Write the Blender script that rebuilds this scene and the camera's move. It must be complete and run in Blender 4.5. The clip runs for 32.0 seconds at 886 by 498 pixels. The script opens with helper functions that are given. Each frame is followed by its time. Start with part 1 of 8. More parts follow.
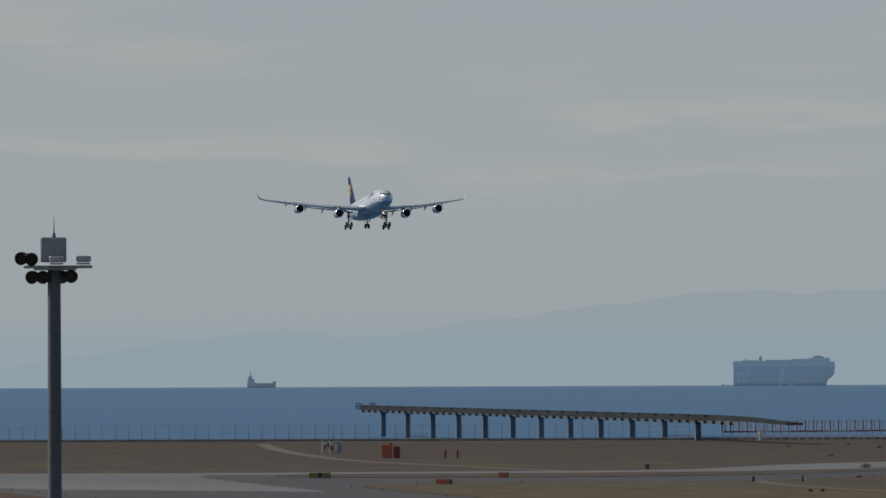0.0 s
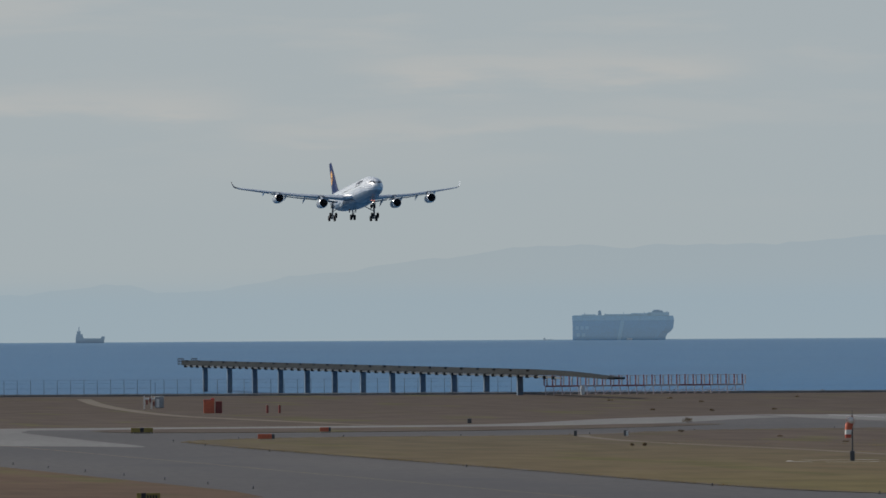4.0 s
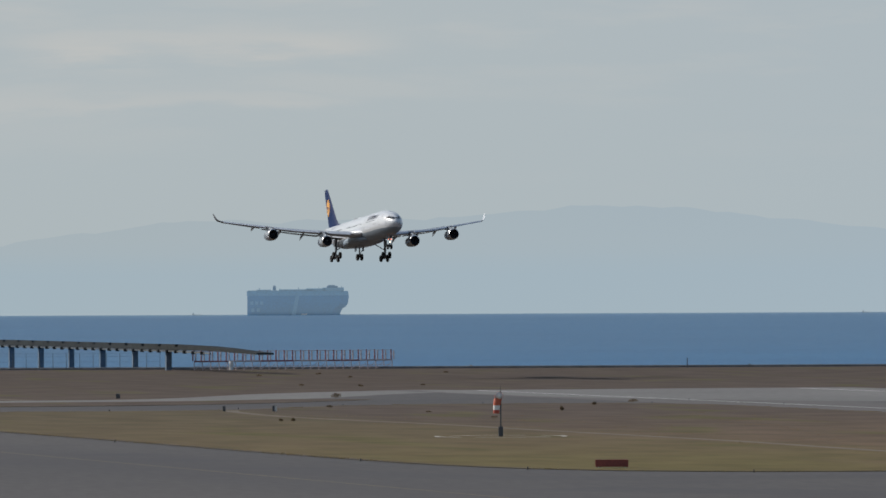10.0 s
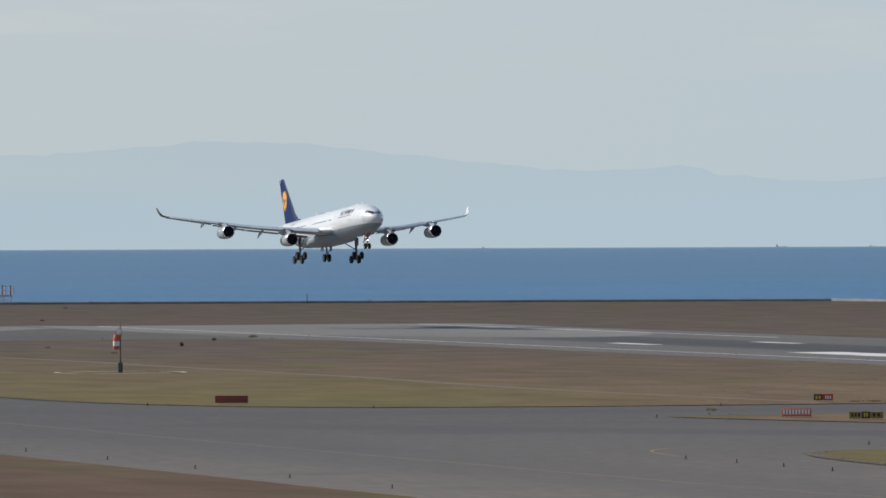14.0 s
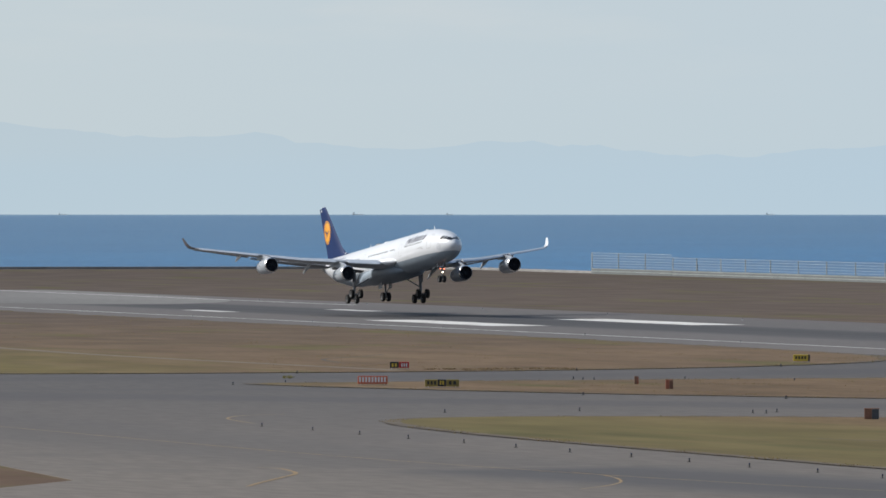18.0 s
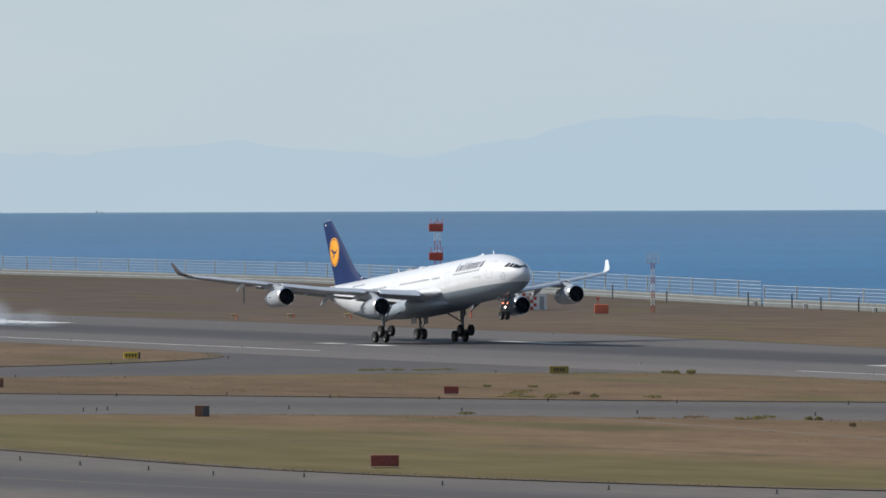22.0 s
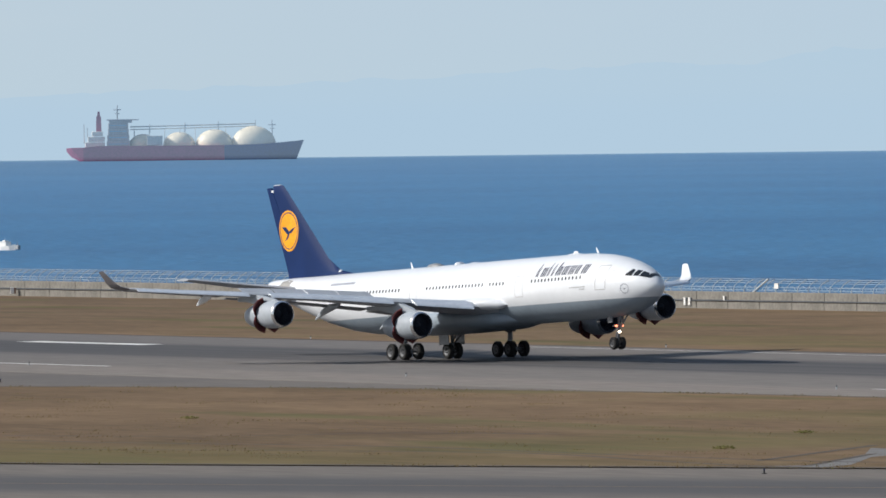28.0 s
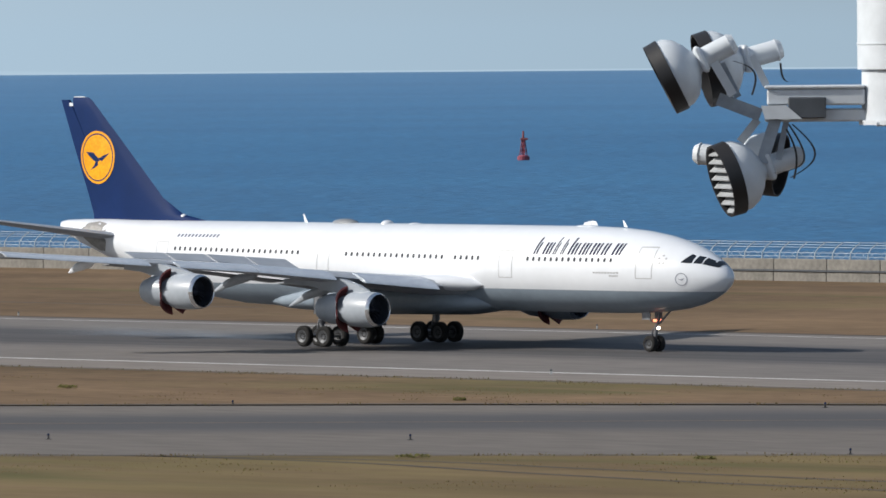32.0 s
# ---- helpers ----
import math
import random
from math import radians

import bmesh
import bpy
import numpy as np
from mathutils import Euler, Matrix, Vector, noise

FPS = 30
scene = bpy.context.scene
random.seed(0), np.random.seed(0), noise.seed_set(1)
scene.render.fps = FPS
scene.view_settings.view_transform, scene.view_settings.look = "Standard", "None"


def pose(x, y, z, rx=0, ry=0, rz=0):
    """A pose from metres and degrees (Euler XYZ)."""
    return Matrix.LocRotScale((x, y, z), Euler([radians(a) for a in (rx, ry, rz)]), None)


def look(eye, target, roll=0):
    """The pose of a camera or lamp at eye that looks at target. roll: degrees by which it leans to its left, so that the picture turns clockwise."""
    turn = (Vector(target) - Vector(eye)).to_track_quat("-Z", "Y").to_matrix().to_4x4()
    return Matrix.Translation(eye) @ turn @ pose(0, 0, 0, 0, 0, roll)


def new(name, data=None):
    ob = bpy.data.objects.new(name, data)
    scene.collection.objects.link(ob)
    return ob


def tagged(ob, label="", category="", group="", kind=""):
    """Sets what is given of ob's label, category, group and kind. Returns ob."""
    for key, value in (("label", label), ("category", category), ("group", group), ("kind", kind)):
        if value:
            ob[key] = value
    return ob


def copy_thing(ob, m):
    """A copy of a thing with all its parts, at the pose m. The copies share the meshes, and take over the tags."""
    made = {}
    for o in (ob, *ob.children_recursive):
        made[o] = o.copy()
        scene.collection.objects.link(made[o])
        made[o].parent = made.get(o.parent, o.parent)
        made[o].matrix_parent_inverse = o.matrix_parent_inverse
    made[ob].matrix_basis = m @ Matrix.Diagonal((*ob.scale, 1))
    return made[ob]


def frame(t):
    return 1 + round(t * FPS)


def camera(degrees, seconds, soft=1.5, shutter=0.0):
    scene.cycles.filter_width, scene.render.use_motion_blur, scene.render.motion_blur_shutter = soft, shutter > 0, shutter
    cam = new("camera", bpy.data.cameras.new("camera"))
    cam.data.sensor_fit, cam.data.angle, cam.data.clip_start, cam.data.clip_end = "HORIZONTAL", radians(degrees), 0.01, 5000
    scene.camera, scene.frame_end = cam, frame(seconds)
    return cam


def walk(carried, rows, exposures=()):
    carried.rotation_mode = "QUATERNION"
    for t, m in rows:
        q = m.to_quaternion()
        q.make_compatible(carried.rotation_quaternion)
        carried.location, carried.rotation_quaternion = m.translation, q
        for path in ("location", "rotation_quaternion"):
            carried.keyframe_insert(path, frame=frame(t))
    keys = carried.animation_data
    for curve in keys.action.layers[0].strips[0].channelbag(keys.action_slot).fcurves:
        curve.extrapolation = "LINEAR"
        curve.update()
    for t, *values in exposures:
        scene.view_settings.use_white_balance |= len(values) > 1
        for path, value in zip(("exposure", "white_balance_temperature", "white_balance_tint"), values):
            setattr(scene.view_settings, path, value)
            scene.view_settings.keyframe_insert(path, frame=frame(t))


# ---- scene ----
# ---- camera: a long lens on an observation deck, panning along the runway ----
# World: x runs along the runway in the landing direction, y towards the sea, the lens stands over the origin.
EYE_Z = 20.45
RUNWAY_Y = 442.0
cam = camera(5.37, 32.0, soft=1.6)


def aim(bearing, tilt, roll=0.0):
    """The lens's pose for a bearing from -x towards +y, a tilt above level and a roll, in degrees."""
    a, e = radians(bearing), radians(tilt)
    way = Vector((-math.cos(a) * math.cos(e), math.sin(a) * math.cos(e), math.sin(e)))
    eye = Vector((0, 0, EYE_Z))
    return look(eye, eye + way * 100, roll)


def polar(bearing, distance, z=0.0):
    a = radians(bearing)
    return Vector((-distance * math.cos(a), distance * math.sin(a), z))


PAN = [
    (0, 10.178, 0.630, -0.24), (0.5, 10.247, 0.593, -0.42), (1, 10.391, 0.574, -0.52), (1.5, 10.555, 0.565, -0.56), (2, 10.727, 0.576, -0.52),
    (2.5, 10.886, 0.564, -0.48), (3, 11.042, 0.521, -0.24), (3.5, 11.142, 0.425, -0.29), (5.5, 11.676, 0.249, -0.18), (6, 11.873, 0.273, -0.05),
    (6.5, 12.044, 0.280, -0.02), (7, 12.213, 0.295, -0.03), (7.5, 12.353, 0.276, 0.01), (8, 12.502, 0.240, -0.10), (8.5, 12.666, 0.231, -0.09),
    (9, 12.891, 0.242, -0.09), (9.5, 13.121, 0.225, -0.18), (10, 13.386, 0.190, -0.26), (10.5, 13.648, 0.152, -0.29), (11, 13.902, 0.102, -0.33),
    (11.5, 14.159, 0.061, -0.35), (12, 14.420, 0.002, -0.32), (12.5, 14.697, -0.057, -0.31), (13, 15.000, -0.122, -0.26), (13.5, 15.337, -0.166, -0.28),
    (14, 15.690, -0.208, -0.24), (14.5, 16.042, -0.239, -0.21), (16.5, 17.175, -0.328, -0.15), (17, 17.504, -0.337, -0.10), (17.5, 17.875, -0.351, -0.13),
    (18, 18.256, -0.412, 0.01), (18.5, 18.626, -0.470, -0.04), (19, 18.996, -0.486, -0.11), (19.5, 19.395, -0.488, -0.13), (20, 19.869, -0.481, -0.09),
    (20.5, 20.469, -0.459, -0.14), (21, 21.126, -0.434, -0.22), (21.5, 21.767, -0.406, -0.21), (22, 22.319, -0.432, -0.20), (22.5, 22.827, -0.491, -0.21),
    (23, 23.395, -0.532, -0.30), (23.5, 24.049, -0.585, -0.30), (24, 24.808, -0.593, -0.31), (24.5, 25.579, -0.596, -0.44), (25, 26.338, -0.600, -0.59),
    (25.5, 27.385, -0.605, -0.63), (27.5, 31.638, -0.752, -0.64), (28, 32.814, -0.769, -0.67), (28.5, 34.214, -0.841, -0.87), (29, 35.624, -0.943, -1.06),
    (29.5, 36.995, -1.041, -1.10), (30, 38.328, -1.121, -1.13), (30.5, 39.700, -1.182, -0.69), (31, 41.353, -1.231, -0.82), (31.5, 43.151, -1.251, -0.60), (32, 44.988, -1.278, -0.45),
]
EXPOSURES = [(0, -0.72), (3, -0.59), (6, -0.40), (9, -0.38), (11, -0.28), (13, -0.14), (17, 0.02), (19, 0.08), (23, 0.0), (25, 0.01), (28, 0.08), (32, 0.02)]
walk(cam, [(t, aim(b, e, r)) for t, b, e, r in PAN], EXPOSURES)

# ---- world, sun ----
SUN_ELEVATION, SUN_TO = radians(33), Vector((-0.60, -0.80, 0.0))
world = bpy.data.worlds.new("hazy_sky")
scene.world = world
world.use_nodes = True
wn, wl = world.node_tree.nodes, world.node_tree.links
wn.clear()


sky = wn.new("ShaderNodeTexSky")
sky.sky_type, sky.sun_disc = "NISHITA", False
sky.sun_elevation, sky.sun_rotation = SUN_ELEVATION, math.atan2(SUN_TO.x, SUN_TO.y)
sky.air_density, sky.dust_density, sky.ozone_density = 1.0, 2.5, 1.5
scaled = wn.new("ShaderNodeVectorMath")
scaled.operation = "SCALE"
scaled.inputs["Scale"].default_value = 0.085
wl.new(sky.outputs[0], scaled.inputs[0])
coord = wn.new("ShaderNodeTexCoord")
sep = wn.new("ShaderNodeSeparateXYZ")
wl.new(coord.outputs["Generated"], sep.inputs[0])
# haze over the bay: pale at the waterline, bluer with height and towards +x
def sky_ramp(low, middle, high, top):
    ramp = wn.new("ShaderNodeValToRGB")
    stops = ramp.color_ramp.elements
    stops[0].position, stops[0].color = 0.0, (*low, 1)
    stops[1].position, stops[1].color = 1.0, (*top, 1)
    stops.new(0.03).color = (*middle, 1)
    stops.new(0.075).color = (*high, 1)
    wl.new(sep.outputs["Z"], ramp.inputs[0])
    return ramp


# whiter and thicker towards the sun's side, bluer the other way
grey_side = sky_ramp((0.555, 0.632, 0.662), (0.562, 0.632, 0.665), (0.485, 0.575, 0.645), (0.20, 0.36, 0.60))
blue_side = sky_ramp((0.455, 0.605, 0.735), (0.455, 0.58, 0.715), (0.365, 0.495, 0.665), (0.20, 0.36, 0.60))
sidefac = wn.new("ShaderNodeMapRange")
sidefac.inputs["From Min"].default_value, sidefac.inputs["From Max"].default_value = 0.22, 0.68
wl.new(sep.outputs["Y"], sidefac.inputs[0])
ramp = wn.new("ShaderNodeMixRGB")
wl.new(sidefac.outputs[0], ramp.inputs[0])
wl.new(grey_side.outputs[0], ramp.inputs[1])
wl.new(blue_side.outputs[0], ramp.inputs[2])
cloudmap = wn.new("ShaderNodeMapping")
cloudmap.inputs["Scale"].default_value = (16, 16, 110)
cloudmap.inputs["Location"].default_value = (0.4, 1.3, 0.6)
wl.new(coord.outputs["Generated"], cloudmap.inputs[0])
cloudnoise = wn.new("ShaderNodeTexNoise")
cloudnoise.inputs["Scale"].default_value = 1.6
cloudnoise.inputs["Detail"].default_value = 7
cloudnoise.inputs["Roughness"].default_value = 0.55
wl.new(cloudmap.outputs[0], cloudnoise.inputs["Vector"])
cloudramp = wn.new("ShaderNodeMapRange")
cloudramp.inputs["From Min"].default_value = 0.5
cloudramp.inputs["From Max"].default_value = 0.66
cloudramp.inputs["To Max"].default_value = 0.4
wl.new(cloudnoise.outputs[0], cloudramp.inputs[0])
low = wn.new("ShaderNodeMapRange")
low.inputs["From Min"].default_value, low.inputs["From Max"].default_value = 0.008, 0.03
wl.new(sep.outputs["Z"], low.inputs[0])
cloudy = wn.new("ShaderNodeMath")
cloudy.operation = "MULTIPLY"
wl.new(cloudramp.outputs[0], cloudy.inputs[0])
thin = wn.new("ShaderNodeMapRange")
thin.inputs["To Min"].default_value, thin.inputs["To Max"].default_value = 1.0, 0.2
wl.new(sidefac.outputs[0], thin.inputs[0])
fewer = wn.new("ShaderNodeMath")
fewer.operation = "MULTIPLY"
wl.new(low.outputs[0], fewer.inputs[0])
wl.new(thin.outputs[0], fewer.inputs[1])
wl.new(fewer.outputs[0], cloudy.inputs[1])


def wmath(op, a, b=0.0):
    n = wn.new("ShaderNodeMath")
    n.operation = op
    for k, v in enumerate((a, b)):
        if isinstance(v, (int, float)):
            n.inputs[k].default_value = v
        else:
            wl.new(v, n.inputs[k])
    return n.outputs[0]


def wrange(socket, f0, f1, t0=0.0, t1=1.0):
    n = wn.new("ShaderNodeMapRange")
    n.interpolation_type = "SMOOTHSTEP"
    for key, v in (("From Min", f0), ("From Max", f1), ("To Min", t0), ("To Max", t1)):
        n.inputs[key].default_value = v
    wl.new(socket, n.inputs[0])
    return n.outputs[0]


# thin streaks of high cloud over the bay: height, half depth, from bearing, to bearing, strength
wisp = wrange(cloudnoise.outputs[0], 0.34, 0.62, 0.25, 1.0)
ragged = wmath("MULTIPLY", wmath("SUBTRACT", cloudnoise.outputs[0], 0.5), 0.012)
height = wmath("ADD", sep.outputs["Z"], ragged)
cover = cloudy.outputs[0]
for z0, half, b0, b1, k in ((0.0250, 0.0024, 10.4, 13.4, 0.8), (0.0219, 0.0020, 6.0, 10.4, 0.62), (0.0199, 0.0016, 9.6, 13.2, 0.4), (0.0292, 0.0016, 7.5, 9.8, 0.32)):
    y0, y1 = math.sin(radians(b0)), math.sin(radians(b1))
    band = wmath("MULTIPLY", wrange(height, z0 - half, z0), wrange(height, z0 + 1.6 * half, z0))
    span = wmath("MULTIPLY", wrange(sep.outputs["Y"], y0, y0 + 0.014), wrange(sep.outputs["Y"], y1, y1 - 0.014))
    cover = wmath("MAXIMUM", cover, wmath("MULTIPLY", wmath("MULTIPLY", band, span), wmath("MULTIPLY", wisp, k)))
clouds = wn.new("ShaderNodeMixRGB")
clouds.inputs[2].default_value = (0.72, 0.715, 0.69, 1)
wl.new(cover, clouds.inputs[0])
wl.new(ramp.outputs[0], clouds.inputs[1])
hazefac = wn.new("ShaderNodeMapRange")
hazefac.inputs["From Min"].default_value, hazefac.inputs["From Max"].default_value = 0.06, 0.4
hazefac.inputs["To Min"].default_value, hazefac.inputs["To Max"].default_value = 0.95, 0.25
wl.new(sep.outputs["Z"], hazefac.inputs[0])
mixed = wn.new("ShaderNodeMixRGB")
wl.new(hazefac.outputs[0], mixed.inputs[0])
wl.new(scaled.outputs[0], mixed.inputs[1])
wl.new(clouds.outputs[0], mixed.inputs[2])
# deeper tone away from the sun's side
away = wn.new("ShaderNodeMapRange")
away.inputs["From Min"].default_value, away.inputs["From Max"].default_value = 0.64, 0.75
away.inputs["To Min"].default_value, away.inputs["To Max"].default_value = 1.0, 0.76
wl.new(sep.outputs["Y"], away.inputs[0])
deeper = wn.new("ShaderNodeVectorMath")
deeper.operation = "MULTIPLY"
wl.new(mixed.outputs[0], deeper.inputs[0])
wl.new(away.outputs[0], deeper.inputs[1])
back = wn.new("ShaderNodeBackground")
wl.new(deeper.outputs[0], back.inputs[0])
wout = wn.new("ShaderNodeOutputWorld")
wl.new(back.outputs[0], wout.inputs[0])

sun = new("sun", bpy.data.lights.new("sun", "SUN"))
sun.data.energy, sun.data.angle, sun.data.color = 4.6, radians(0.55), (1.0, 0.95, 0.87)
sun_way = Vector((SUN_TO.x, SUN_TO.y, math.tan(SUN_ELEVATION)))
sun.matrix_world = look(sun_way * 200, (0, 0, 0))


# ---- materials ----
def surface(name, c1, c2=None, scale=1.0, rough=0.6, metal=0.0, bump=0.0, detail=5.0, spread=(0.35, 0.65), stretch=(1, 1, 1), fine=0.0, fleck=None, glow=0.0, coat=0.0, specular=0.5, grain=0.16):
    """A principled surface whose colour wanders between c1 and c2 over 1/scale metres, with finer grain and relief."""
    m = bpy.data.materials.new(name)
    m.use_nodes = True
    nt = m.node_tree
    b = nt.nodes["Principled BSDF"]
    b.inputs["Roughness"].default_value, b.inputs["Metallic"].default_value = rough, metal
    b.inputs["Specular IOR Level"].default_value = specular
    b.inputs["Coat Weight"].default_value = coat
    c2 = c2 or tuple(c * 0.82 for c in c1)
    tc = nt.nodes.new("ShaderNodeTexCoord")
    mp = nt.nodes.new("ShaderNodeMapping")
    mp.inputs["Scale"].default_value = stretch
    nt.links.new(tc.outputs["Object"], mp.inputs[0])
    nz = nt.nodes.new("ShaderNodeTexNoise")
    nz.inputs["Scale"].default_value, nz.inputs["Detail"].default_value = scale, detail
    nt.links.new(mp.outputs[0], nz.inputs["Vector"])
    rg = nt.nodes.new("ShaderNodeMapRange")
    rg.inputs["From Min"].default_value, rg.inputs["From Max"].default_value = spread
    nt.links.new(nz.outputs[0], rg.inputs[0])
    mx = nt.nodes.new("ShaderNodeMixRGB")
    mx.inputs[1].default_value, mx.inputs[2].default_value = (*c1, 1), (*c2, 1)
    nt.links.new(rg.outputs[0], mx.inputs[0])
    out = mx.outputs[0]
    n2 = nt.nodes.new("ShaderNodeTexNoise")
    n2.inputs["Scale"].default_value, n2.inputs["Detail"].default_value = (fine or scale * 9), 3
    nt.links.new(mp.outputs[0], n2.inputs["Vector"])
    r2 = nt.nodes.new("ShaderNodeMapRange")
    r2.inputs["From Min"].default_value, r2.inputs["From Max"].default_value = 0.3, 0.7
    r2.inputs["To Min"].default_value, r2.inputs["To Max"].default_value = 1 - grain, 1 + grain
    nt.links.new(n2.outputs[0], r2.inputs[0])
    mul = nt.nodes.new("ShaderNodeVectorMath")
    mul.operation = "MULTIPLY"
    nt.links.new(out, mul.inputs[0])
    nt.links.new(r2.outputs[0], mul.inputs[1])
    out = mul.outputs[0]
    if fleck:
        f3 = nt.nodes.new("ShaderNodeTexNoise")
        f3.inputs["Scale"].default_value, f3.inputs["Detail"].default_value = fleck[0], 4
        nt.links.new(tc.outputs["Object"], f3.inputs["Vector"])
        fr = nt.nodes.new("ShaderNodeMapRange")
        fr.inputs["From Min"].default_value, fr.inputs["From Max"].default_value = fleck[1], fleck[2]
        nt.links.new(f3.outputs[0], fr.inputs[0])
        fm = nt.nodes.new("ShaderNodeMixRGB")
        fm.inputs[2].default_value = (*fleck[3], 1)
        nt.links.new(fr.outputs[0], fm.inputs[0])
        nt.links.new(out, fm.inputs[1])
        out = fm.outputs[0]
    nt.links.new(out, b.inputs["Base Color"])
    if bump:
        bp = nt.nodes.new("ShaderNodeBump")
        bp.inputs["Strength"].default_value = bump
        bp.inputs["Distance"].default_value = 0.05
        nt.links.new(n2.outputs[0], bp.inputs["Height"])
        nt.links.new(bp.outputs[0], b.inputs["Normal"])
    if glow:
        b.inputs["Emission Color"].default_value = (*c1, 1)
        b.inputs["Emission Strength"].default_value = glow
    return m


def banded_asphalt(name, base, pale, rubber, centre, width, strength):
    """Asphalt with a dark, streaky rubber band along x around y = centre."""
    m = surface(name, base, pale, 0.012, 0.78, bump=0.15, fine=0.9, stretch=(0.25, 1, 1), spread=(0.3, 0.7), specular=0.3)
    nt = m.node_tree
    b = nt.nodes["Principled BSDF"]
    old = b.inputs["Base Color"].links[0].from_socket
    tc = nt.nodes.new("ShaderNodeTexCoord")
    sp = nt.nodes.new("ShaderNodeSeparateXYZ")
    nt.links.new(tc.outputs["Object"], sp.inputs[0])
    d = nt.nodes.new("ShaderNodeMath")
    d.operation = "SUBTRACT"
    d.inputs[1].default_value = centre
    nt.links.new(sp.outputs["Y"], d.inputs[0])
    ab = nt.nodes.new("ShaderNodeMath")
    ab.operation = "ABSOLUTE"
    nt.links.new(d.outputs[0], ab.inputs[0])
    r = nt.nodes.new("ShaderNodeMapRange")
    r.interpolation_type = "SMOOTHSTEP"
    r.inputs["From Min"].default_value, r.inputs["From Max"].default_value = width * 0.45, width
    r.inputs["To Min"].default_value, r.inputs["To Max"].default_value = strength, 0.0
    nt.links.new(ab.outputs[0], r.inputs[0])
    mp = nt.nodes.new("ShaderNodeMapping")
    mp.inputs["Scale"].default_value = (0.004, 0.45, 1)
    nt.links.new(tc.outputs["Object"], mp.inputs[0])
    nz = nt.nodes.new("ShaderNodeTexNoise")
    nz.inputs["Scale"].default_value, nz.inputs["Detail"].default_value = 1.0, 4
    nt.links.new(mp.outputs[0], nz.inputs["Vector"])
    k = nt.nodes.new("ShaderNodeMapRange")
    k.inputs["From Min"].default_value, k.inputs["From Max"].default_value = 0.3, 0.6
    k.inputs["To Min"].default_value, k.inputs["To Max"].default_value = 0.55, 1.0
    nt.links.new(nz.outputs[0], k.inputs[0])
    mu = nt.nodes.new("ShaderNodeMath")
    mu.operation = "MULTIPLY"
    nt.links.new(r.outputs[0], mu.inputs[0])
    nt.links.new(k.outputs[0], mu.inputs[1])
    mx = nt.nodes.new("ShaderNodeMixRGB")
    mx.inputs[2].default_value = (*rubber, 1)
    nt.links.new(mu.outputs[0], mx.inputs[0])
    nt.links.new(old, mx.inputs[1])
    nt.links.new(mx.outputs[0], b.inputs["Base Color"])
    return m


GRASS = surface("dry_grass", (0.185, 0.124, 0.069), (0.134, 0.091, 0.051), 0.02, 0.95, bump=0.5, fine=0.8, stretch=(0.5, 1, 1), fleck=(0.017, 0.56, 0.75, (0.13, 0.112, 0.045)), specular=0.1)


def link_position(nt):
    sp = nt.nodes.new("ShaderNodeSeparateXYZ")
    tc = nt.nodes.new("ShaderNodeTexCoord")
    nt.links.new(tc.outputs["Object"], sp.inputs[0])
    return tc, sp


def ranged(nt, socket, f0, f1, t0=0.0, t1=1.0, smooth=False):
    r = nt.nodes.new("ShaderNodeMapRange")
    if smooth:
        r.interpolation_type = "SMOOTHSTEP"
    r.inputs["From Min"].default_value, r.inputs["From Max"].default_value = f0, f1
    r.inputs["To Min"].default_value, r.inputs["To Max"].default_value = t0, t1
    nt.links.new(socket, r.inputs[0])
    return r.outputs[0]


def maths(nt, op, a, b):
    n = nt.nodes.new("ShaderNodeMath")
    n.operation = op
    for k, v in enumerate((a, b)):
        if isinstance(v, (int, float)):
            n.inputs[k].default_value = v
        else:
            nt.links.new(v, n.inputs[k])
    return n.outputs[0]


def mixed_in(nt, fac, colour_a, colour_b):
    n = nt.nodes.new("ShaderNodeMixRGB")
    nt.links.new(fac, n.inputs[0])
    for k, v in ((1, colour_a), (2, colour_b)):
        if isinstance(v, tuple):
            n.inputs[k].default_value = (*v, 1)
        else:
            nt.links.new(v, n.inputs[k])
    return n.outputs[0]


def field_noise(nt, tc, stretch, scale, detail=5):
    mp = nt.nodes.new("ShaderNodeMapping")
    mp.inputs["Scale"].default_value = stretch
    nt.links.new(tc.outputs["Object"], mp.inputs[0])
    nz = nt.nodes.new("ShaderNodeTexNoise")
    nz.inputs["Scale"].default_value, nz.inputs["Detail"].default_value = scale, detail
    nt.links.new(mp.outputs[0], nz.inputs["Vector"])
    return nz.outputs[0]


# the grass: olive where it is mown beside the taxiway, streaked along the runway
_nt = GRASS.node_tree
_b = _nt.nodes["Principled BSDF"]
_old = _b.inputs["Base Color"].links[0].from_socket
_tc, _sp = link_position(_nt)
_limit = maths(_nt, "ADD", ranged(_nt, _sp.outputs["X"], -1040, -960, 309, 280), ranged(_nt, _sp.outputs["X"], -640, -300, 0, 58))
_wander = ranged(_nt, field_noise(_nt, _tc, (0.012, 0.05, 1), 1.0), 0.25, 0.75, -15, 15)
_off = maths(_nt, "SUBTRACT", maths(_nt, "ADD", _sp.outputs["Y"], _wander), _limit)
_green = maths(_nt, "MULTIPLY", ranged(_nt, _off, 18, -18, 0, 1, True), ranged(_nt, _sp.outputs["Y"], 225, 232))
_olive = mixed_in(_nt, field_noise(_nt, _tc, (0.05, 0.4, 1), 0.6), (0.112, 0.104, 0.036), (0.142, 0.110, 0.048))
